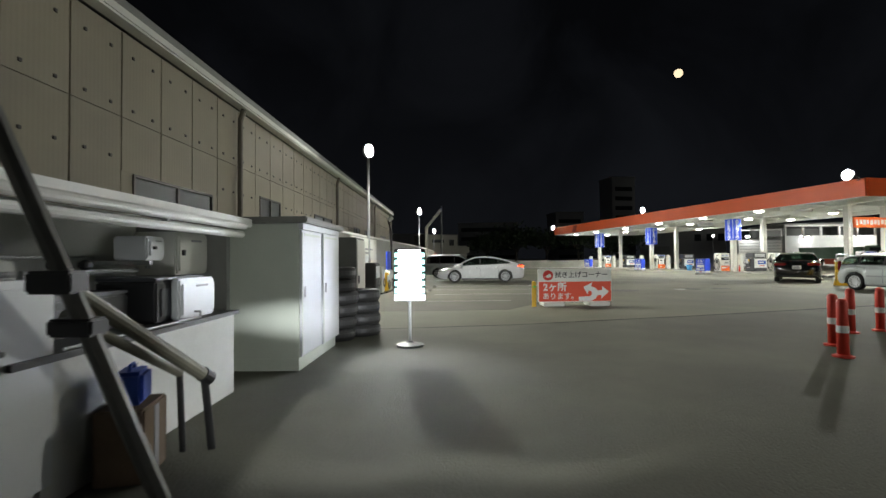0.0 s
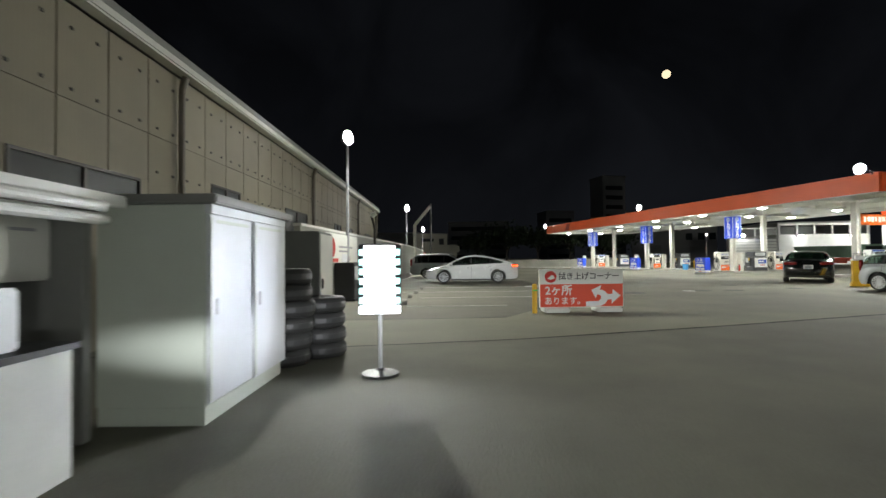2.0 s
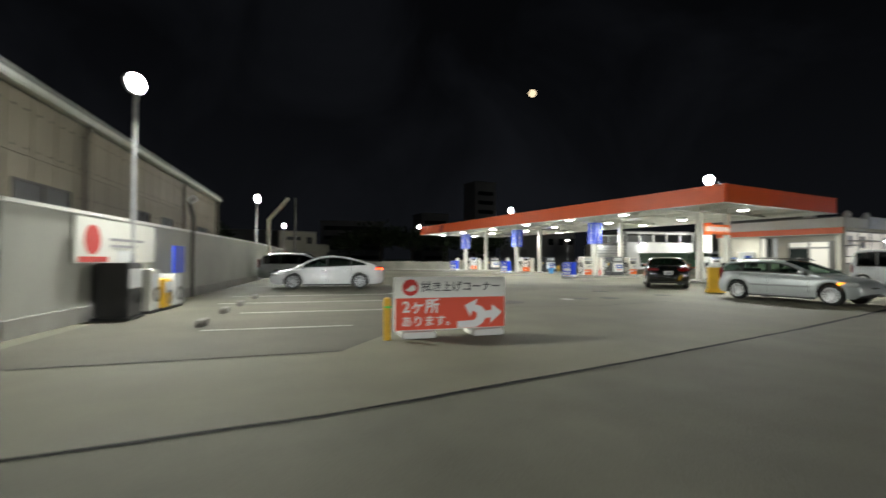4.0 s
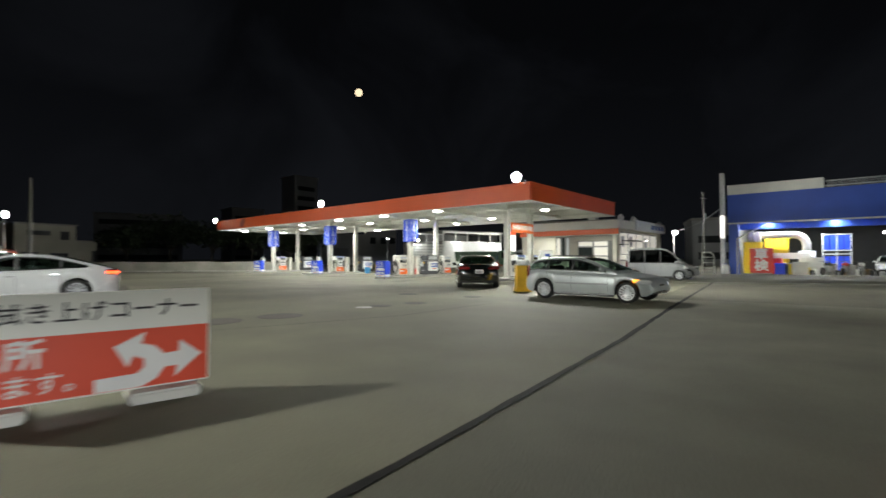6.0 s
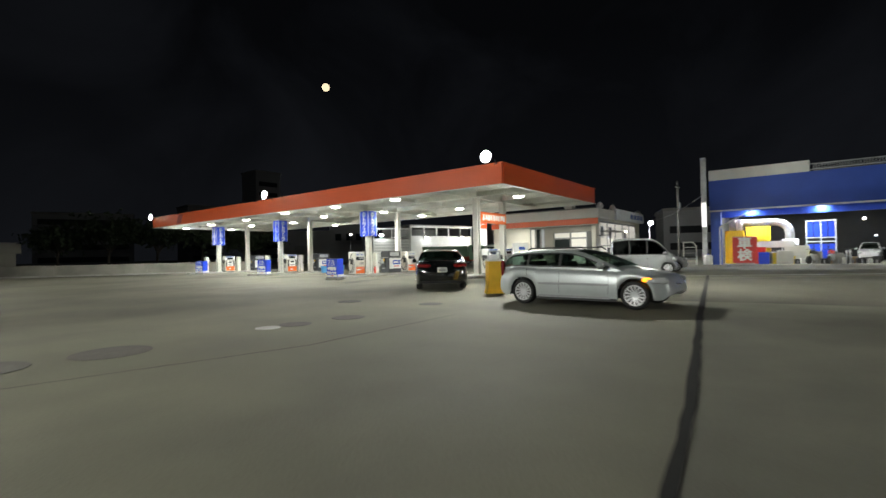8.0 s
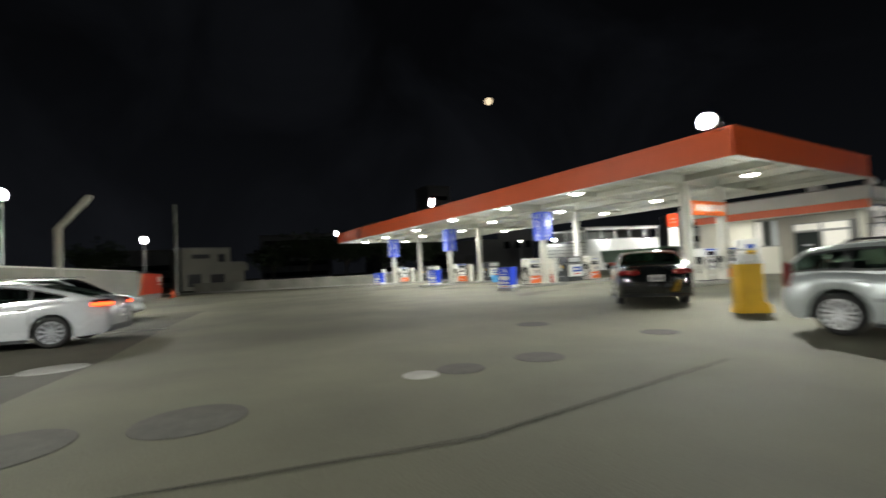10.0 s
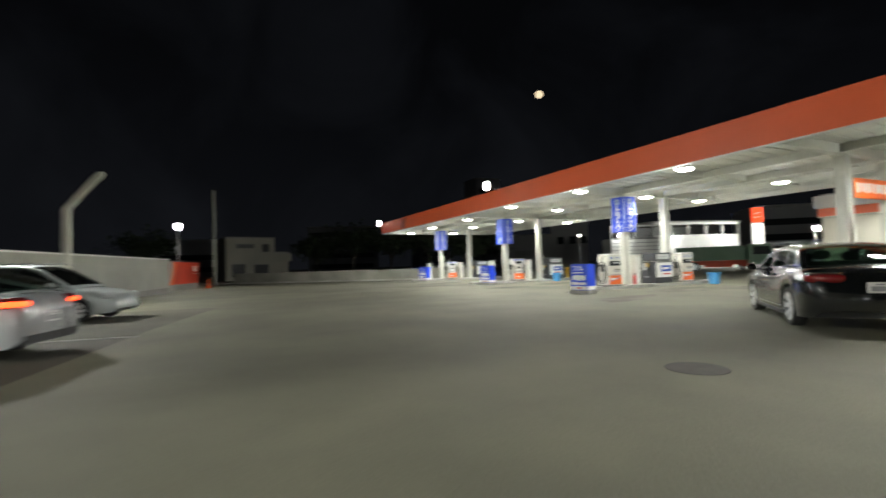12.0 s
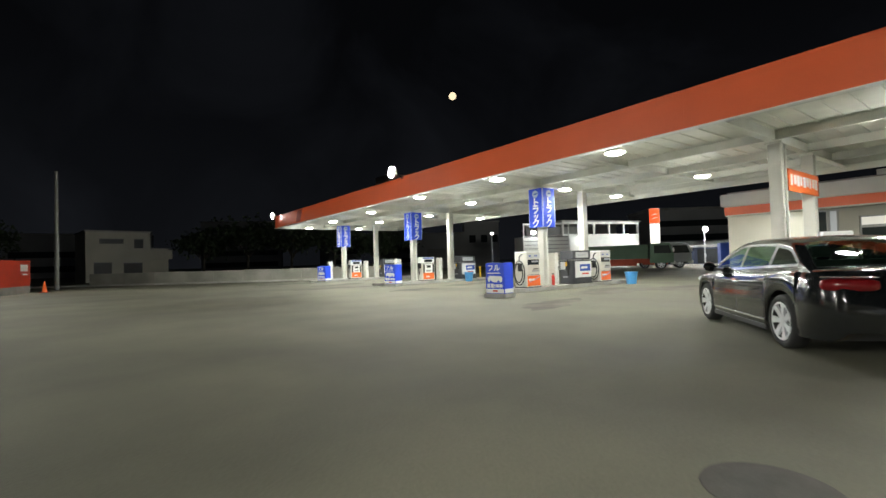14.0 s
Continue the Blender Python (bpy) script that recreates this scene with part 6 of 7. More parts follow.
part("cap", lathe([(0.056, 0.6), (0.05, 0.64), (0.02, 0.66)], 14), YELLOW, yp)
part("reflector", boxed(-0.05, 0.05, -0.065, -0.055, 0.5, 0.53), mat("green_reflector", (0.05, 0.6, 0.1), 0.3), yp)

BOLL = mat("red_orange_bollard", (0.6, 0.05, 0.03), 0.5, vary=0.1, scale=4)
SILVER_BAND = mat("reflective_band", (0.7, 0.7, 0.68), 0.3, vary=0.05)
first = None
for x, y in ((5.4, 6.38), (4.9, 5.65), (6.55, 7.4), (7.2, 7.58)):
    if first is None:
        first = thing("bollard", pose(x, y, 0), "red flexible bollard with a silver reflective band", "bollard", "red bollards")
        part("base", lathe([(0.11, 0), (0.11, 0.025), (0.05, 0.04)], 16), BOLL, first)
        part("tube", lathe([(0.06, 0.04), (0.058, 0.67), (0.05, 0.705), (0.015, 0.72)], 18), BOLL, first, smooth=True)
        for z in (0.3,):
            part("band", lathe([(0.058, z), (0.0625, z + 0.004), (0.0625, z + 0.086), (0.058, z + 0.09)], 18), SILVER_BAND, first)
    else:
        copy_thing(first, pose(x, y, 0, 0, 0, 40 * x))

# ---- along the boundary wall ----
STOP = mat("grimy_concrete_stop", (0.13, 0.125, 0.11), 0.85, vary=0.3, scale=6, stain=0.3)
for i, (x, y) in enumerate(((-0.71, 14.35), (-0.66, 16.5), (-0.53, 18.15), (-0.4, 20.4))):
    ws = thing("wheel_stop", pose(x, y, 0, 0, 0, 92), "worn concrete wheel stop in a parking bay", "wheel stop", "wheel stops")
    part("block", prism([(-0.3, 0), (0.3, 0), (0.28, 0.08), (0.24, 0.12), (-0.24, 0.12), (-0.28, 0.08)], -0.07, 0.07), STOP, ws)
wsign = thing("wall_sign", Matrix.Translation((-3.02, 14.95, 0)) @ Matrix.Rotation(math.atan2(19.8, 1.68), 4, "Z"), "white wall board with a red round mark and faint print", "sign")
part("board", boxed(0, 3.6, -0.03, 0.0, 1.15, 2.05, bevel=0.006), BOARD_WHITE, wsign)
part("mark", lathe([(0.3, 0), (0.3, 0.006)], 24, "Y"), RED, wsign).matrix_local = pose(0.6, -0.037, 1.62)
part("red_strip", boxed(0.1, 1.2, -0.036, -0.031, 1.17, 1.28), RED, wsign)
for k in range(2):
    part("print_bar", boxed(1.3, 2.9 - 0.4 * k, -0.036, -0.031, 1.62 - 0.14 * k, 1.68 - 0.14 * k), GREYP, wsign)
part("notice", boxed(1.6, 2.4, -0.04, -0.031, 1.17, 1.42), WHITE_BOX, wsign)


def air_machine(x, y, z, body, label, w=0.55, d=0.5):
    t = thing("service_machine", pose(x, y, 0, 0, 0, -4), label, "machine", "machines along the wall")
    part("body", boxed(-d / 2, d / 2, -w / 2, w / 2, 0.06, z, bevel=0.03), body, t)
    part("base", boxed(-d / 2 - 0.03, d / 2 + 0.03, -w / 2 - 0.03, w / 2 + 0.03, 0, 0.06), DARK, t)
    part("panel", boxed(d / 2, d / 2 + 0.012, -w / 2 + 0.06, w / 2 - 0.06, z * 0.55, z * 0.9, bevel=0.004), WHITE_BOX, t)
    bm = bmesh.new()
    pipe(bm, [(d / 2 + 0.05, 0.16 * math.sin(k * 0.55), z * 0.42 + 0.16 * math.cos(k * 0.55)) for k in range(13)], 0.016, 6)
    part("hose", bm, HOSE, t)
    return t


air_machine(-2.55, 15.8, 1.15, DARK, "dark wash machine with a coiled hose at the boundary wall", 0.7, 0.6)
air_machine(-2.45, 16.9, 1.0, PALE_BOX, "pale vacuum machine with a coiled hose at the boundary wall")
air_machine(-2.3, 18.2, 0.85, WHITE_BOX, "white drum-shaped cleaner at the boundary wall", 0.6, 0.5)
air_machine(-2.35, 17.55, 0.75, YELLOW, "yellow topped mat washer at the boundary wall", 0.5, 0.5)
bp = thing("blue_panel", pose(-2.28, 19.2, 0, 0, 0, -4), "upright blue steel panel at the boundary wall", "panel")
part("board", boxed(-0.03, 0.03, -0.42, 0.42, 0.85, 1.6, bevel=0.01), BLUE, bp)
part("leg", boxed(-0.02, 0.02, -0.42, -0.38, 0, 0.847), STEEL, bp)
part("leg", boxed(-0.02, 0.02, 0.38, 0.42, 0, 0.847), STEEL, bp)
wl = thing("vent_pipe", Matrix(), "dark vent pipe with a pale cowl rising above the boundary wall", "pipe")
part("pipe", pipe(bmesh.new(), [(-2.42, 21.5, 0), (-2.42, 21.5, 2.6), (-2.55, 21.5, 3.1)], 0.05), FRAME_BROWN, wl)
part("cowl", tubed((-2.55, 21.5, 3.1), (-2.36, 21.5, 3.25), 0.1), WHITE_METAL, wl)

# bent steel arm at the wall
arm = thing("bent_pole", pose(-1.35, 38.4, 0), "tall pale steel pole with a bent arm, on a white block", "pole")
part("base_block", boxed(-0.3, 0.3, -0.3, 0.3, 0, 0.5, bevel=0.03), CONCRETE, arm)
bm = bmesh.new()
box(bm, -0.12, 0.12, -0.1, 0.1, 0.5, 3.95)
part("upright", bm, BEAM, arm)
part("arm", prism([(-0.12, 3.953), (0.12, 3.953), (1.3, 5.35), (1.3, 5.5), (1.12, 5.5)], -0.1, 0.1), BEAM, arm)

cone = thing("traffic_cone", pose(0.1, 56, 0), "orange traffic cone by the far pole", "cone")
part("base", boxed(-0.19, 0.19, -0.19, 0.19, 0, 0.04, bevel=0.01), BOLL, cone)
part("cone", lathe([(0.15, 0.04), (0.03, 0.68), (0.02, 0.7)], 16), ORANGE_LOW, cone)
tp = thing("utility_pole", pose(-0.16, 59.4, 0), "tall concrete utility pole at the yard's edge", "pole")
part("shaft", tubed((0, 0, 0), (0, 0, 8.2), 0.15, 0.09), SHOP_DARK, tp)
part("step_bolt", boxed(-0.3, 0.3, -0.02, 0.02, 2.2, 2.24), STEEL, tp)

# ---- far edge ----
BARRIER = mat("weathered_barrier", (0.27, 0.262, 0.225), 0.9, vary=0.3, scale=0.8, stain=0.35)
fwall = thing("barrier_wall", Matrix.Translation((-8, 69.8, 0)) @ Matrix.Rotation(math.atan2(-12.5, 27), 4, "Z"), "low grey concrete barrier wall at the road's edge", "wall", kind="structure")
for i in range(4, 14):
    part("panel", boxed(i * 2.4 + (0.008 if i > 4 else -0.5), i * 2.4 + 2.392, 0, 0.2, 0, 1.0 + 0.015 * math.sin(i * 2.3)), BARRIER, fwall)
part("kerb", boxed(0, 33.6, -1.3, -1.0, 0, 0.14, bevel=0.03), KERB, fwall)
FARWHITE = mat("far_plaster", (0.5, 0.48, 0.4), 0.8, vary=0.15, scale=0.4, stain=0.25)
house = thing("house", pose(-3.0, 80, 0, 0, 0, 20), "two-storey pale flat-roofed house with dark windows", "house")
part("wall", boxed(0, 6.0, 0, 7, 0, 5.5), FARWHITE, house)
part("wall", boxed(6.003, 8.0, 0.6, 6, 0, 3.6), FARWHITE, house)
part("roof", boxed(-0.12, 6.12, -0.12, 7.12, 5.503, 5.66), CONCRETE, house)
part("balcony", boxed(6.003, 8.3, 0.1, 0.55, 2.4, 3.5), FARWHITE, house)
part("roof", boxed(6.125, 8.15, 0.5, 6.1, 3.603, 3.72), CONCRETE, house)
for x0, x1, z0, z1 in ((0.7, 2.3, 0.5, 2.1), (3.4, 5.2, 0.9, 2.0), (1.2, 3.4, 4.2, 4.7), (4.4, 5.3, 3.7, 4.7)):
    w = part("window", boxed(x0, x1, -0.03, -0.003, z0, z1), PANE_DULL, house)
    part("window_frame", boxed(x0 - 0.05, x1 + 0.05, -0.05, -0.033, z1, z1 + 0.08), SHOP_DARK, w)

FARGREY = mat("far_concrete_block", (0.3, 0.3, 0.3), 0.85, vary=0.15, scale=0.2)
for x, y, w, d, h, rz in ((58, 152, 8, 8, 27, 10), (-18, 150, 26, 12, 9, 5), (16, 160, 20, 12, 13, -8), (44, 165, 10, 10, 17, 5), (110, 90, 26, 14, 11, -30), (96, 118, 22, 12, 9, -20), (105, 40, 22, 12, 8.5, -60)):
    t = thing("apartment_block", pose(x, y, 0, 0, 0, rz), "unlit grey apartment block far off in the night", "building", "far blocks")
    part("wall", boxed(-w / 2, w / 2, -d / 2, d / 2, 0, h), FARGREY, t)
    part("roof", boxed(-w / 2 - 0.2, w / 2 + 0.2, -d / 2 - 0.2, d / 2 + 0.2, h + 0.003, h + 0.5), CONCRETE, t)
    nf = max(2, int(h / 3.2))
    for f in range(nf):
        part("window", boxed(-w / 2 + 1, w / 2 - 1, -d / 2 - 0.04, -d / 2 - 0.003, 1.2 + f * 3.1, 2.5 + f * 3.1), PANE_DULL, t)


hall = thing("hall_building", pose(50, 96, 0, 0, 0, -26), "dim grey metal hall far behind the pump islands", "building")
part("wall", boxed(-8, 1.5, 0, 9, 0, 6.4), FARGREY, hall)
part("wall", boxed(1.503, 8, 0.4, 9, 0, 8.4), FARGREY, hall)
part("roof", boxed(-8.2, 1.5, -0.2, 9.2, 6.403, 6.6), CONCRETE, hall)
part("roof", boxed(1.503, 8.2, 0.2, 9.2, 8.403, 8.6), CONCRETE, hall)
for k in range(12):
    part("cladding_rib", boxed(-7.9 + 0.78 * k, -7.78 + 0.78 * k, -0.05, -0.003, 0.4, 6.3), FARGREY, hall)
part("roller_door", boxed(-5.6, -2.2, -0.09, -0.055, 0, 3.6), SHOP_DARK, hall)
for x in (2.4, 4.6, 6.6):
    part("window", boxed(x, x + 1.2, 0.36, 0.397, 4.6, 6.0), GLASS, hall)

# dark trees behind the barrier
LEAF = mat("night_foliage", (0.03, 0.045, 0.02), 0.8, vary=0.35, scale=2.5)
BARK = mat("bark", (0.06, 0.05, 0.04), 0.9, vary=0.25)


def tree(x, y, h, spread, seed):
    random.seed(seed)
    t = thing("tree", pose(x, y, 0), "dark leafy tree behind the barrier wall", "tree", "trees at the far edge")
    bm = bmesh.new()
    tube(bm, (0, 0, 0), (0.1, 0, h * 0.45), 0.2, 0.13, 8)
    tips = []
    for k in range(7):
        a = k * 2.4
        tip = (spread * 0.6 * math.cos(a), spread * 0.6 * math.sin(a), h * random.uniform(0.6, 0.85))
        tube(bm, (0.1, 0, h * random.uniform(0.3, 0.45)), tip, 0.08, 0.03, 6)
        tips.append(tip)
    part("trunk", bm, BARK, t)
    bm = bmesh.new()
    for k in range(900):
        c = Vector(random.choice(tips)) + Vector((random.gauss(0, spread * 0.26), random.gauss(0, spread * 0.26), random.gauss(0, h * 0.1)))
        s = random.uniform(0.12, 0.3)
        q = Euler((random.uniform(0, 6), random.uniform(0, 6), 0)).to_matrix()
        bm.faces.new([bm.verts.new(c + q @ Vector(p)) for p in ((-s, -s * 0.5, 0), (s, -s * 0.6, 0.05), (s * 0.8, s * 0.6, 0), (-s * 0.7, s * 0.5, 0.04))])
    part("crown", bm, LEAF, t)


for i, (x, y, h, s) in enumerate(((8, 84, 6.0, 3.0), (13, 82, 7.2, 3.4), (18, 80, 6.2, 3.2), (23, 78, 7.0, 3.3), (28, 77, 5.5, 2.8), (-14, 86, 7, 3.4), (33, 84, 7.5, 3.5))):
    tree(x, y, h, s, i + 3)

# ---- behind the islands: white open deck, sheds, trucks, pylon ----
deck = thing("deck_building", Matrix.Translation((37.5, 62.0, 0)) @ Matrix.Rotation(radians(-4), 4, "Z"), "white two-storey building with an open upper deck and wall lamps", "building")
part("wall", boxed(8.4, 20, 0, 0.25, 0, 4.0), WHITE_METAL, deck)
part("wall", boxed(8.4, 8.65, 0.253, 8, 0, 4.0), WHITE_METAL, deck)
part("wall", boxed(19.75, 20, 0.253, 8, 0, 4.0), WHITE_METAL, deck)
part("floor_slab", boxed(8.66, 19.74, 0.26, 8, 3.5, 3.7), CONCRETE, deck)
for i in range(6):
    part("post", boxed(8.4 + i * 2.276, 8.4 + i * 2.276 + 0.22, 0.0, 0.22, 4.003, 5.2), WHITE_METAL, deck)
part("beam", boxed(8.4, 20, 0, 0.25, 5.203, 5.45), WHITE_METAL, deck)
part("roof", boxed(8.2, 20.2, -0.2, 8, 5.453, 5.6), CONCRETE, deck)
part("orange_trim", boxed(11, 16, -0.05, -0.003, 5.46, 5.6), ORANGE, deck)
part("back_wall", boxed(8.4, 20, 7.8, 8, 4.003, 5.45), SHOP_DARK, deck)
for x in (11.0, 17.6):
    wl = thing("wall_lamp", deck.matrix_world @ pose(x, -0.35, 3.6), "bright wall lamp on the white deck building", "lamp", "deck wall lamps")
    part("housing", boxed(-0.3, 0.3, 0.0, 0.3, -0.05, 0.22, bevel=0.03), STEEL, wl)
    part("lens", boxed(-0.28, 0.28, -0.02, -0.003, -0.03, 0.2), FLOOD_LIT, wl)
    point_lamp("wall_lamp_source", deck.matrix_world @ Vector((x, -0.6, 3.55)), 75, 0.12, (0.95, 1, 1))
louvre = thing("louvred_shed", Matrix.Translation((34.0, 52.7, 0)) @ Matrix.Rotation(radians(-20), 4, "Z"), "white steel shed with horizontal slatted front", "shed")
# body coloured dark to give the gaps between the white slats their shade
part("body", boxed(0, 4.2, 0.1, 3, 0, 3.2), SHOP_DARK, louvre)
for i in range(9):
    part("slat", boxed(0.1, 4.1, 0, 0.055, 0.15 + i * 0.33, 0.43 + i * 0.33, bevel=0.008), WHITE_METAL, louvre)
for x in (0, 2.05, 4.1):
    part("post", boxed(x, x + 0.1, -0.04, -0.003, 0, 4.2), WHITE_METAL, louvre)
part("upper_rail", boxed(0, 4.2, -0.04, 0.05, 4.203, 4.35), WHITE_METAL, louvre)

wl = thing("wall_lamp", louvre.matrix_world @ pose(0.9, -0.1, 3.45), "bright lamp above the slatted shed", "lamp", "deck wall lamps")
part("housing", boxed(-0.2, 0.2, 0.0, 0.14, -0.05, 0.2, bevel=0.03), STEEL, wl)
part("lens", boxed(-0.18, 0.18, -0.02, -0.003, -0.03, 0.18), FLOOD_LIT, wl)
point_lamp("wall_lamp_source", louvre.matrix_world @ Vector((0.9, -0.7, 3.5)), 90, 0.1, (0.95, 1, 1))
slim = thing("lamp_post", pose(36.5, 61.9, 0), "slender grey post with a small lit lamp at its top", "lamp")
part("pole", tubed((0, 0, 0), (0, 0, 4.0), 0.06, 0.045), STEEL, slim)
part("lens", lathe([(0.02, 4.0), (0.13, 4.03), (0.13, 4.14), (0.03, 4.2)], 14), LIT, slim, "small glowing lamp")
GREEN = mat("dark_green_truck_paint", (0.11, 0.2, 0.125), 0.42, vary=0.15, scale=1.0, stain=0.2)
REDP = mat("rust_red_chassis", (0.48, 0.08, 0.04), 0.6, vary=0.2)


def truck(m, cab, bed, label, long=5.6):
    t = thing("tipper_truck", m, label, "truck", "parked trucks")
    part("bed", prism([(-long / 2 - 0.3, 0.95), (long / 2 - 2.1, 0.95), (long / 2 - 2.1, 2.2), (-long / 2 - 0.5, 2.2)], -1.1, 1.1), bed, t)
    for i in range(int((long - 2.0) / 0.75) + 1):
        x = -long / 2 + i * 0.75
        for y in (-1.14, 1.1):
            part("stake", boxed(x, x + 0.08, y, y + 0.04, 0.95, 2.2), bed, t)
    part("chassis", boxed(-long / 2, long / 2 - 0.3, -0.5, 0.5, 0.55, 0.93), REDP, t)
    part("side_guard", boxed(-1.7, 0.5, -1.08, -1.02, 0.35, 0.93, bevel=0.01), REDP, t)
    c = part("cab", prism([(long / 2 - 1.9, 0.55), (long / 2, 0.55), (long / 2 + 0.02, 1.3), (long / 2 - 0.3, 2.3), (long / 2 - 1.9, 2.3)], -1.05, 1.05), cab, t)
    part("window", prism([(long / 2 - 1.55, 1.4), (long / 2 - 0.12, 1.4), (long / 2 - 0.36, 2.1), (long / 2 - 1.55, 2.1)], -1.06, -1.052), GLASS, c)
    part("windscreen", prism([(long / 2 + 0.0, 1.36), (long / 2 + 0.012, 1.36), (long / 2 - 0.25, 2.22), (long / 2 - 0.27, 2.22)], -0.95, 0.95), GLASS, c)
    part("bumper", boxed(long / 2 - 0.1, long / 2 + 0.12, -1.05, 1.05, 0.4, 0.7, bevel=0.03), WHITE_METAL, c)
    part("mirror", boxed(long / 2 - 0.1, long / 2 + 0.05, -1.35, -1.1, 1.5, 1.85, bevel=0.02), CHROME, c)
    for s in (-0.75, 0.75):
        part("head_lamp", boxed(long / 2 + 0.12, long / 2 + 0.14, s - 0.15, s + 0.15, 0.5, 0.65), LENS_CLEAR, c)
    for x in (long / 2 - 1.0, -long / 2 + 1.0):
        for s in (1, -1):
            wheel(t, x, s * 0.9, 0.42, s, 6)
    return t


truck(Matrix.Translation((44.08, 50.09, 0)) @ Matrix.Rotation(radians(-47), 4, "Z"), GREEN, GREEN, "dark green tipper truck with a red chassis, parked", 7.0)
truck(Matrix.Translation((48.3, 50.2, 0)) @ Matrix.Rotation(radians(-47), 4, "Z"), SILVER2, GREEN, "pale-cabbed tipper truck parked behind the green one", 5.0)
bluebox = thing("storage_container", Matrix.Translation((57, 47.5, 0)) @ Matrix.Rotation(radians(-50), 4, "Z"), "dark blue steel storage container in the back yard", "container")
part("body", boxed(-2.2, 2.2, -1.1, 1.1, 0.0, 2.3, bevel=0.03), BLUE_WALL, bluebox)
for i in range(12):
    part("rib", boxed(-2.1 + i * 0.36, -2.0 + i * 0.36, -1.14, -1.103, 0.15, 2.2), BLUE_WALL, bluebox)
pyl = thing("price_pylon", pose(57.97, 58.69, 0, 0, 0, -48), "tall pylon sign with orange head and lit white panel", "sign")
part("frame", boxed(-0.6, 0.6, -0.2, 0.2, 0, 7.0, bevel=0.03), SHOP_DARK, pyl)
part("head", boxed(-0.55, 0.55, -0.24, -0.203, 5.2, 6.9, bevel=0.02), glow("lit_orange_sign", (1.0, 0.075, 0.012), 1.3), pyl, "lit orange head")
part("face", boxed(-0.5, 0.5, -0.24, -0.203, 2.5, 5.05, bevel=0.01), WIN_LIT, pyl, "lit white panel")
for i in range(4):
    part("print_bar", boxed(-0.25, 0.25 - 0.1 * (i % 2), -0.246, -0.241, 2.85 + 0.55 * i, 2.98 + 0.55 * i), GREYP, pyl)
for z, w in ((6.2, 0.34), (5.75, 0.4)):
    part("swoosh", prism([(-w, z - 0.1), (-w * 0.4, z + 0.06), (w * 0.5, z + 0.12), (w, z + 0.05), (w * 0.5, z + 0.03), (-w * 0.3, z - 0.04)], -0.25, -0.243), WHITE, pyl)
nh = thing("shed", Matrix.Translation((66, 54, 0)) @ Matrix.Rotation(radians(-55), 4, "Z"), "low far shed with dark blue walls under a pale roof", "shed")
NIGHT_BLUE = mat("dark_blue_steel_wall", (0.035, 0.045, 0.085), 0.7, vary=0.2, scale=0.6, stain=0.2)
part("wall", boxed(-8, 8, 0, 6, 0, 2.05), NIGHT_BLUE, nh)
part("roof", prism([(-0.5, 2.053), (6.2, 2.053), (6.2, 2.9), (3.0, 2.95), (-0.5, 2.28)], -8.3, 8.3, "Z"), FARGREY, nh).matrix_local = Matrix(((0, 0, 1, 0), (1, 0, 0, 0), (0, 1, 0, 0), (0, 0, 0, 1)))
for x in (-7.2, -4.0, -0.8, 2.4, 5.6):
    part("shutter", boxed(x, x + 2.4, -0.04, -0.003, 0.05, 1.85), PANE_DULL, nh)

# utility pole behind the workshop, with a slack cable to the lamp post
up = thing("utility_pole", pose(67.0, 33.3, 0), "tall grey concrete utility pole with a slack cable", "pole")
part("shaft", tubed((0, 0, 0), (0, 0, 9.9), 0.18, 0.12), FRAME_GREY, up)
part("crossarm", boxed(-0.7, 0.7, -0.05, 0.05, 9.1, 9.2), STEEL, up)
part("transformer", tubed((0.28, 0, 6.4), (0.28, 0, 7.2), 0.22, seg=16), STEEL, up)
wire = thing("cable", Matrix(), "slack black cable between workshop mast and lamp post", "cable")
c0, c1 = at(25.0, -3.85, 5.6), Vector((59.4, 33.5, 4.6))
part("wire", pipe(bmesh.new(), [c0.lerp(c1, k / 12) - Vector((0, 0, 1.6 * (k / 12) * (1 - k / 12))) for k in range(13)], 0.03, 5), STEEL, wire)

BUCKET = mat("light_blue_plastic", (0.08, 0.32, 0.65), 0.4, vary=0.08)
for u, v in ((8.15, 10.75), (7.0, 20.6), (9.1, 21.0)):
    b = thing("bucket", S @ pose(u, v, 0), "light blue plastic bucket on the forecourt", "bucket", "blue buckets")
    part("pail", lathe([(0.2, 0), (0.27, 0.5), (0.29, 0.52), (0.25, 0.5), (0.19, 0.05)], 20), BUCKET, b)
    part("rim", lathe([(0.285, 0.5), (0.3, 0.51), (0.3, 0.54), (0.27, 0.54)], 20), BUCKET, b)
ext = thing("fire_extinguisher", S @ pose(3.98, 11.68, 0.15), "red fire extinguisher at the column's foot", "extinguisher")
part("cylinder", lathe([(0.06, 0), (0.062, 0.03), (0.062, 0.36), (0.025, 0.42)], 14), RED, ext)
part("valve", boxed(-0.025, 0.025, -0.025, 0.025, 0.42, 0.48), DARK, ext)
wood = thing("guard_post", S @ pose(8.7, 21.5, 0), "yellow guard post at the far island's end", "post")
part("pole", tubed((0, 0, 0), (0, 0, 0.85), 0.06), YELLOW, wood)

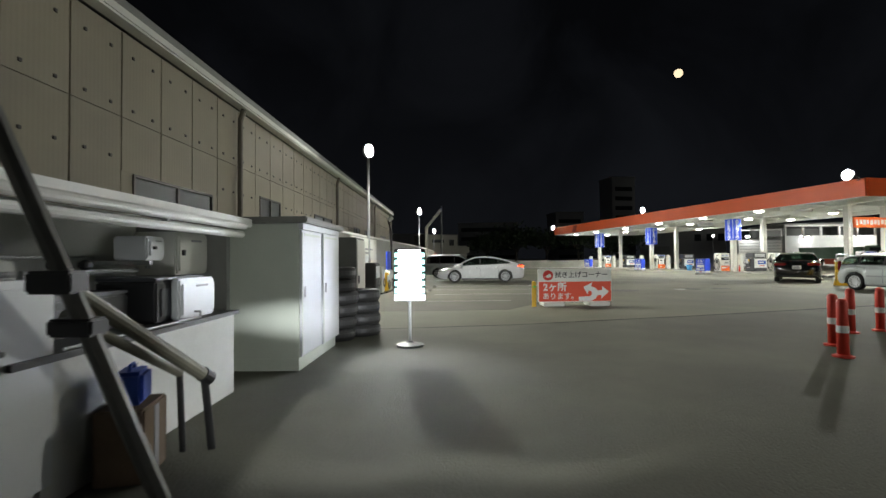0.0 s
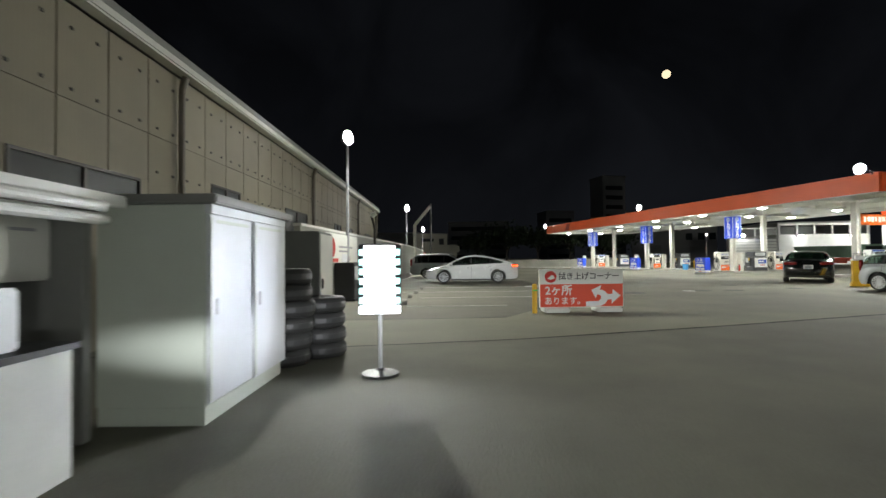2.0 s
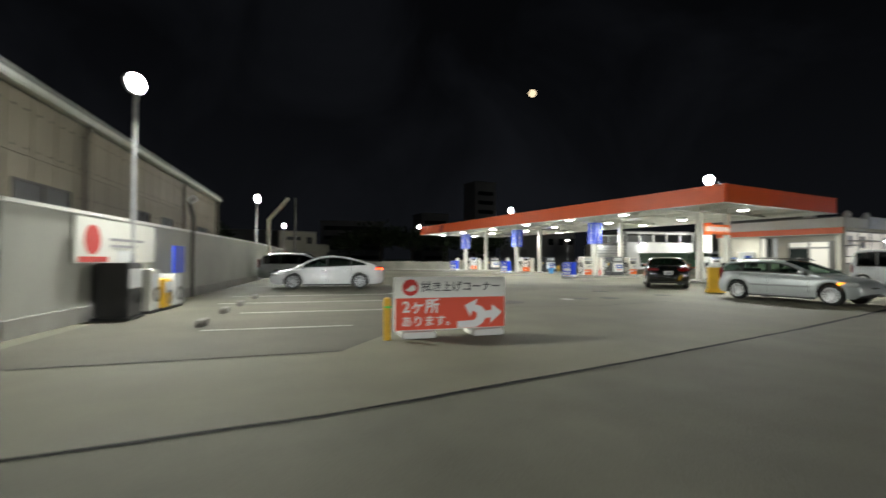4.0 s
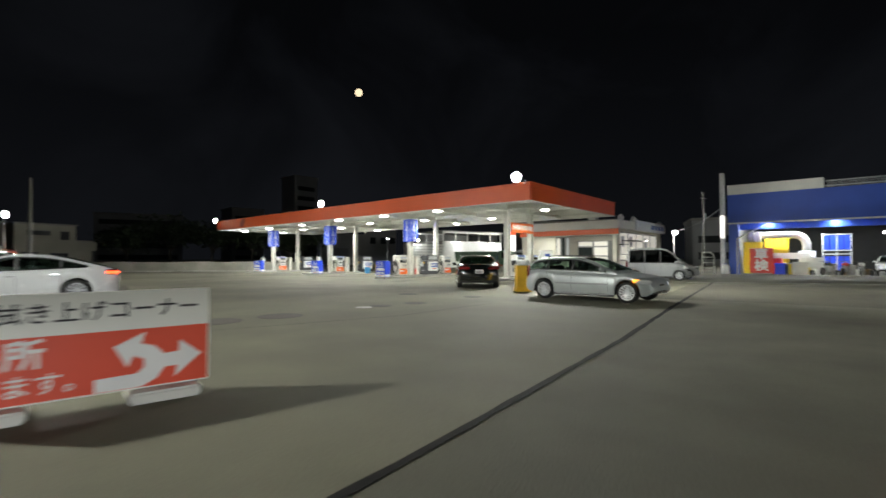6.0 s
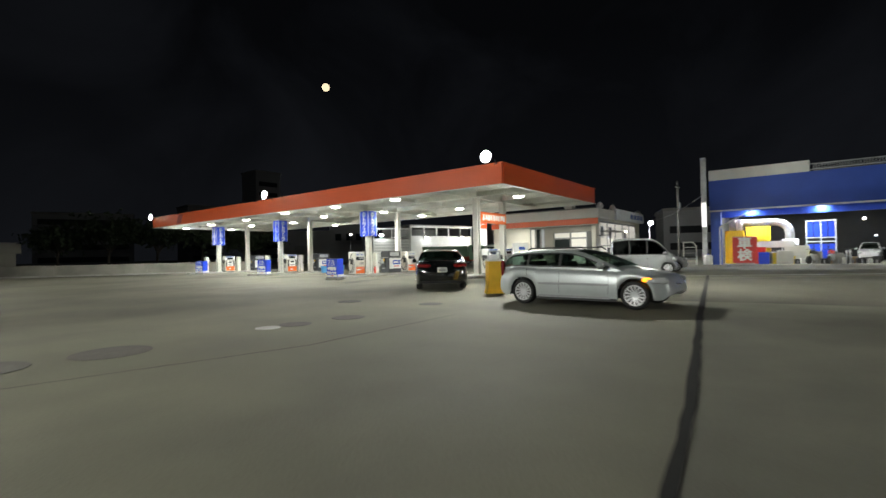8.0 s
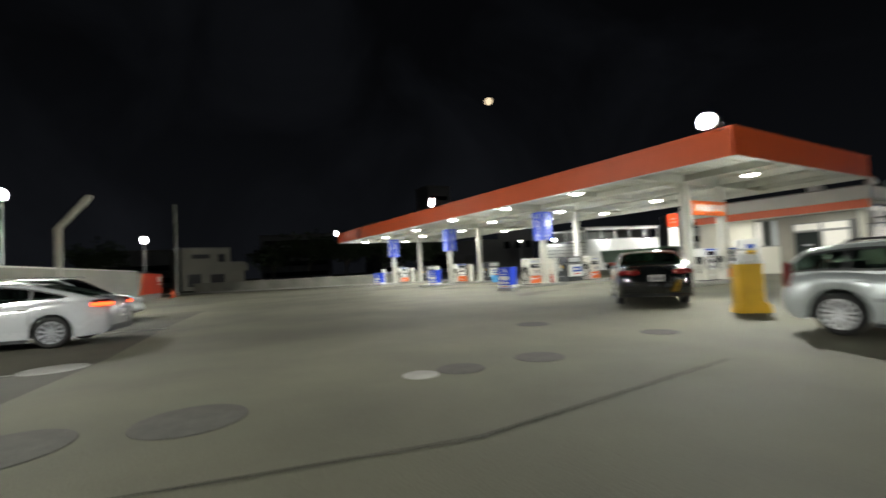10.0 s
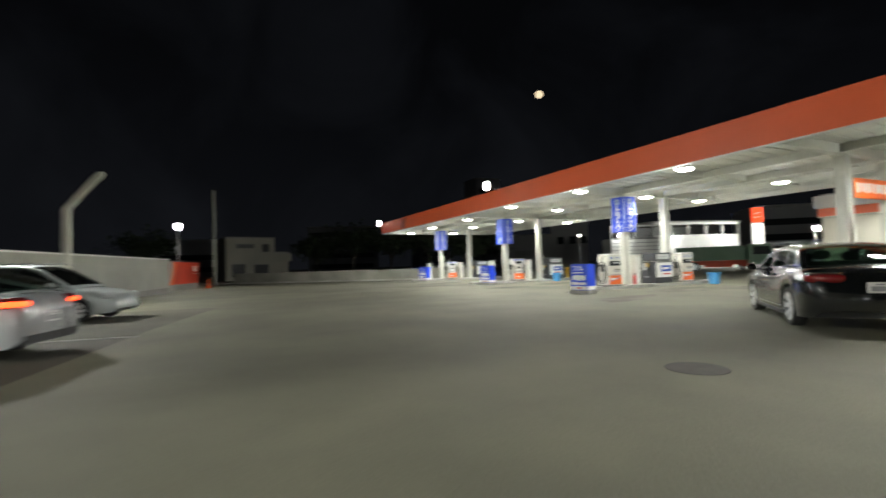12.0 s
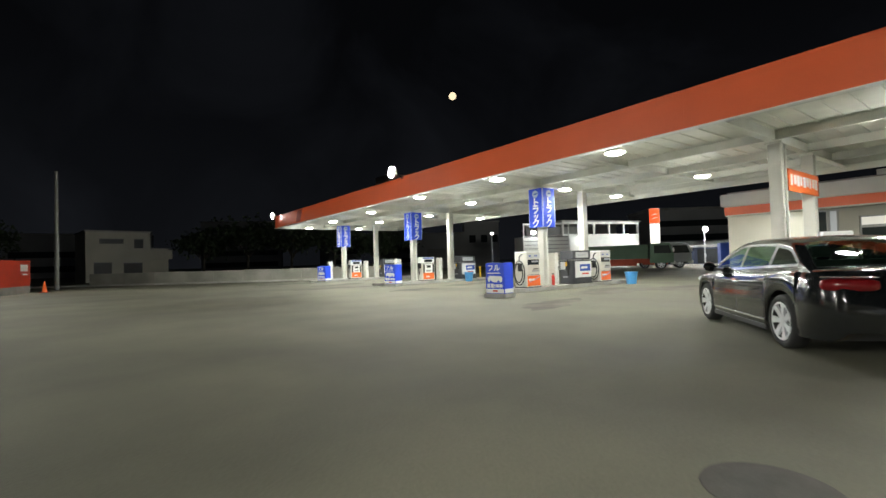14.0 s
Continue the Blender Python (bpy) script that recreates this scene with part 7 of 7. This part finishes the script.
# red-edged canopy corner of the wash bay
wash = thing("wash_canopy", Matrix.Translation((36.2, 11.05, 0)) @ Matrix.Rotation(radians(8), 4, "Z"), "corner of a second canopy with a red fascia", "canopy")
part("roof", boxed(0, 7, -9, 0, 4.5, 5.4, bevel=0.02), mat("dull_red_fascia", (0.3, 0.04, 0.03), 0.5), wash)
part("soffit", boxed(0.05, 6.95, -8.95, -0.05, 4.44, 4.497), SOFFIT, wash)
part("column", boxed(5.5, 5.8, -2.0, -1.7, 0, 4.44), WHITE_METAL, wash)
part("column", boxed(5.5, 5.8, -8.0, -7.7, 0, 4.44), WHITE_METAL, wash)


# ---- in the workshop ----
W = S
YEL = mat("yellow_machine_paint", (0.75, 0.55, 0.02), 0.45, vary=0.1, stain=0.1)
rs = thing("notice_stand", W @ pose(26.0, -6.4, 0), "red notice stand with large white lettering at the workshop's mouth", "sign")
part("panel", boxed(-0.04, 0.04, -0.8, 0.8, 0.1, 2.15, bevel=0.02), RED, rs)
for ch, z in (("車", 1.6), ("検", 0.66)):
    words("lettering", ch, 0.95, BOARD_WHITE, rs, pose(-0.043, 0, z, 0, 0, -90), depth=0.012, bold=0.03)
part("edge", boxed(-0.046, -0.0405, -0.78, 0.78, 2.1, 2.13), BOARD_WHITE, rs)
part("foot", boxed(-0.3, 0.3, -0.6, 0.6, 0, 0.1), CONCRETE, rs)
for v, z, m, l in ((-7.6, 0.85, BLUE, "blue plastic waste bin in the workshop"), (-7.35, 1.25, RED, "red plastic crate stack in the workshop")):
    b = thing("bin", W @ pose(26.6 + (0.6 if m is RED else 0), v, 0), l, "bin")
    part("tub", prism([(-0.32, 0), (0.32, 0), (0.38, z), (-0.38, z)], -0.34, 0.34), m, b)
    part("rim", boxed(-0.4, 0.4, -0.36, 0.36, z + 0.002, z + 0.05, bevel=0.01), m, b)
for v0, v1, u, z0, z1 in ((-6.2, -4.9, 28.0, 0, 2.7), (-7.9, -6.25, 30.0, 0, 3.2)):
    y = thing("machine_cabinet", W @ pose(u, (v0 + v1) / 2, 0), "tall yellow machine cabinet in the workshop", "machine", "yellow machines")
    h = (v1 - v0) / 2
    part("body", boxed(0, 0.9, -h, h, z0, z1, bevel=0.03), YEL, y)
    part("door", boxed(-0.015, 0, -h + 0.08, -0.03, 0.3, z1 - 0.2, bevel=0.004), YEL, y)
    part("door", boxed(-0.015, 0, 0.03, h - 0.08, 0.3, z1 - 0.2, bevel=0.004), YEL, y)
duct = thing("exhaust_duct", W @ pose(29.0, 0, 0), "silver exhaust duct bending down in the workshop", "duct")
bm = bmesh.new()
pts = [(0, -5.6, 3.3)] + [(0, -8.3 - 0.9 * math.sin(a), 2.4 + 0.9 * math.cos(a)) for a in np.linspace(0, math.pi / 2, 7)] + [(0, -9.2, 1.9)]
for a, b in zip(pts, pts[1:]):
    tube(bm, a, b, 0.3, seg=16)
part("pipe", bm, STEEL, duct)
part("hood", prism([(-0.55, 1.4), (0.55, 1.4), (0.32, 1.9), (-0.32, 1.9)], -9.75, -8.65), STEEL, duct)
part("leg", boxed(-0.04, 0.04, -9.75, -9.65, 0, 1.4), STEEL, duct)
part("leg", boxed(-0.04, 0.04, -8.75, -8.65, 0, 1.4), STEEL, duct)
rack = thing("shelf_rack", W @ pose(29.0, -11.1, 0), "white-framed rack with blue panels in the workshop", "rack")
for y in (-0.9, -0.03, 0.84):
    part("upright", boxed(-0.05, 0.05, y, y + 0.07, 0, 3.3), WHITE_METAL, rack)
for z in (0.2, 1.6, 1.9, 3.2):
    part("rail", boxed(-0.05, 0.05, -0.83, 0.84, z, z + 0.07), WHITE_METAL, rack)
for y in (-0.8, -0.38, 0.06, 0.48):
    for z in (0.3, 2.0):
        part("panel", boxed(-0.02, 0.02, y, y + 0.36, z, z + 1.15), BLUE, rack)
drawers = thing("drawer_unit", W @ pose(27.4, -9.6, 0), "white parts drawer unit beside the duct in the workshop", "drawers")
part("body", boxed(-0.3, 0.3, -0.75, 0.75, 0, 1.35, bevel=0.015), WHITE_METAL, drawers)
for z in (0.12, 0.42, 0.72, 1.02):
    part("drawer", boxed(-0.318, -0.3, -0.7, 0.7, z, z + 0.27, bevel=0.004), PALE_BOX, drawers)
slab = thing("carton", W @ pose(26.6, -8.9, 0, 0, 0, 8), "beige upright slab of packing board on the workshop floor", "box")
part("box", boxed(-0.18, 0.18, -0.48, 0.48, 0, 1.0, bevel=0.03), PALE_BOX, slab)
crate = thing("crate", W @ pose(26.8, -8.15, 0, 0, 0, -14), "cream wooden crate leaning open in the workshop", "crate")
part("side", boxed(-0.35, 0.35, -0.36, -0.3, 0, 0.85, bevel=0.01), CREAM, crate)
part("side", boxed(-0.35, 0.35, 0.3, 0.36, 0, 0.85, bevel=0.01), CREAM, crate)
part("top", boxed(-0.38, 0.38, -0.4, 0.4, 0.853, 0.92, bevel=0.01), CREAM, crate)
long_box = thing("pipe_box", W @ pose(28.4, -8.0, 0), "white horizontal duct box on a stand in the workshop", "duct")
part("body", boxed(-0.3, 0.3, -1.5, 1.3, 1.25, 1.75, bevel=0.05), WHITE_METAL, long_box)
part("leg", boxed(-0.05, 0.05, -1.3, -1.2, 0, 1.25), STEEL, long_box)
part("leg", boxed(-0.05, 0.05, 1.0, 1.1, 0, 1.25), STEEL, long_box)
for z, y0, m in ((2.72, -5.9, CREAM), (2.72, -5.4, CONCRETE)):
    pk = thing("carton", W @ pose(28.4, y0, z), "packed box on top of the yellow machine", "box")
    part("box", boxed(-0.25, 0.25, -0.22, 0.22, 0, 0.9, bevel=0.05), m, pk)
    part("tape", boxed(-0.262, -0.252, -0.03, 0.03, 0.05, 0.85), GREYP, pk)
CARTON = mat("brown_carton", (0.35, 0.25, 0.14), 0.8, vary=0.12)
random.seed(5)
for k in range(16):
    v = -8.0 - k * 0.4
    s = random.uniform(0.22, 0.4)
    m = random.choice((CARTON, WHITE, PALE_BOX, DARK, YEL, CONCRETE))
    b = thing("carton", W @ pose(27.3 + random.uniform(-0.4, 0.6), v, 0, 0, 0, random.uniform(-20, 20)), "assorted carton and part box on the workshop floor", "box", "boxes on the workshop floor")
    part("box", boxed(-s, s, -s * 0.8, s * 0.8, 0, s * random.uniform(1.2, 2.6), bevel=0.015), m, b)
    part("tape", boxed(-s * 1.005, -s * 0.995 - 0.012, -0.04, 0.04, 0.02, s), GREYP, b)


def motorbike(m, paint):
    t = thing("motorcycle", m, "parked motorcycle with coloured tank in the workshop", "motorcycle", "motorcycles")
    for x in (-0.65, 0.65):
        w = part("wheel", lathe([(0.2, -0.04), (0.29, -0.05), (0.3, 0), (0.29, 0.05), (0.2, 0.04)], 20, "Y"), RUBBER, t)
        w.location = (x, 0, 0.3)
        part("rim", lathe([(0.2, -0.03), (0.2, 0.03)], 20, "Y"), RIM, w)
    part("tank", prism([(-0.15, 0.7), (0.35, 0.75), (0.32, 0.95), (-0.05, 0.95)], -0.14, 0.14), paint, t)
    part("seat", prism([(-0.75, 0.8), (-0.15, 0.72), (-0.1, 0.82), (-0.72, 0.9)], -0.13, 0.13), DARK, t)
    part("engine", boxed(-0.2, 0.3, -0.16, 0.16, 0.25, 0.68, bevel=0.04), STEEL, t)
    part("fork", pipe(bmesh.new(), [(0.65, 0, 0.3), (0.42, 0, 1.0), (0.35, 0.3, 1.05)], 0.03), CHROME, t)
    part("handlebar", tubed((0.38, -0.34, 1.04), (0.38, 0.34, 1.04), 0.018), DARK, t)
    return t


for k, (v, m) in enumerate(((-10.6, DARK), (-11.6, RED), (-12.5, WHITE))):
    motorbike(W @ pose(26.9, v, 0, 0, 0, 150 + 12 * k), m)
copy_thing(kei, W @ pose(34.6, -14.4, 0, 0, 0, 172))
# lights of the yard beyond the open back, set on the closing sheet
for v, z in ((-14.3, 3.6), (-16.0, 3.5), (-16.5, 3.55), (-15.0, 2.1)):
    yl = thing("wall_lamp", W @ pose(36.9, v, z), "small lit lamp standing for a light beyond the workshop's open back", "lamp", "workshop back lamps")
    part("housing", boxed(-0.04, 0.09, -0.1, 0.1, -0.1, 0.1, bevel=0.02), STEEL, yl)
    part("lens", lathe([(0.09 if v == -14.3 else 0.05, -0.06), (0.03, -0.1)], 14, "Y"), LIT, yl).matrix_local = pose(0, 0, 0, 0, 0, -90)
tub = thing("tank", W @ pose(24.6, -4.1, 0), "small white plastic tank beside the workshop's post", "tank")
part("body", lathe([(0.26, 0), (0.3, 0.06), (0.3, 0.66), (0.22, 0.78), (0.1, 0.8)], 18), WHITE, tub, smooth=True)
part("cap", tubed((0, 0, 0.8), (0, 0, 0.87), 0.08), BLUE, tub)
kt = thing("pickup_truck", W @ pose(29.5, -17.1, 0, 0, 0, 250), "small white pickup truck standing in the workshop", "truck")
part("cab", prism([(0.4, 0.35), (1.6, 0.35), (1.62, 0.95), (1.35, 1.7), (0.4, 1.7)], -0.7, 0.7), WHITE, kt)
part("bed", boxed(-1.6, 0.36, -0.7, 0.7, 0.55, 0.9, bevel=0.02), WHITE, kt)
part("guard_frame", pipe(bmesh.new(), [(0.33, -0.65, 0.9), (0.33, -0.65, 1.6), (0.33, 0.65, 1.6), (0.33, 0.65, 0.9)], 0.03), WHITE, kt)
part("window", prism([(0.6, 1.02), (1.48, 1.02), (1.28, 1.58), (0.6, 1.58)], -0.712, -0.703), GLASS, kt)
for x in (-1.0, 1.0):
    for s in (1, -1):
        wheel(kt, x, s * 0.6, 0.27, s, 6)
cage = thing("white_rack", W @ pose(24.2, -2.9, 0), "white tubular rack standing by the workshop's post", "rack")
part("frame", pipe(bmesh.new(), [(0, -0.45, 0), (0, -0.45, 1.5), (0, -0.2, 1.8), (0, 0.45, 1.8), (0, 0.45, 0)], 0.05), WHITE_METAL, cage)
for z in (0.5, 0.95, 1.4):
    part("rail", tubed((0, -0.45, z), (0, 0.45, z), 0.03), WHITE_METAL, cage)
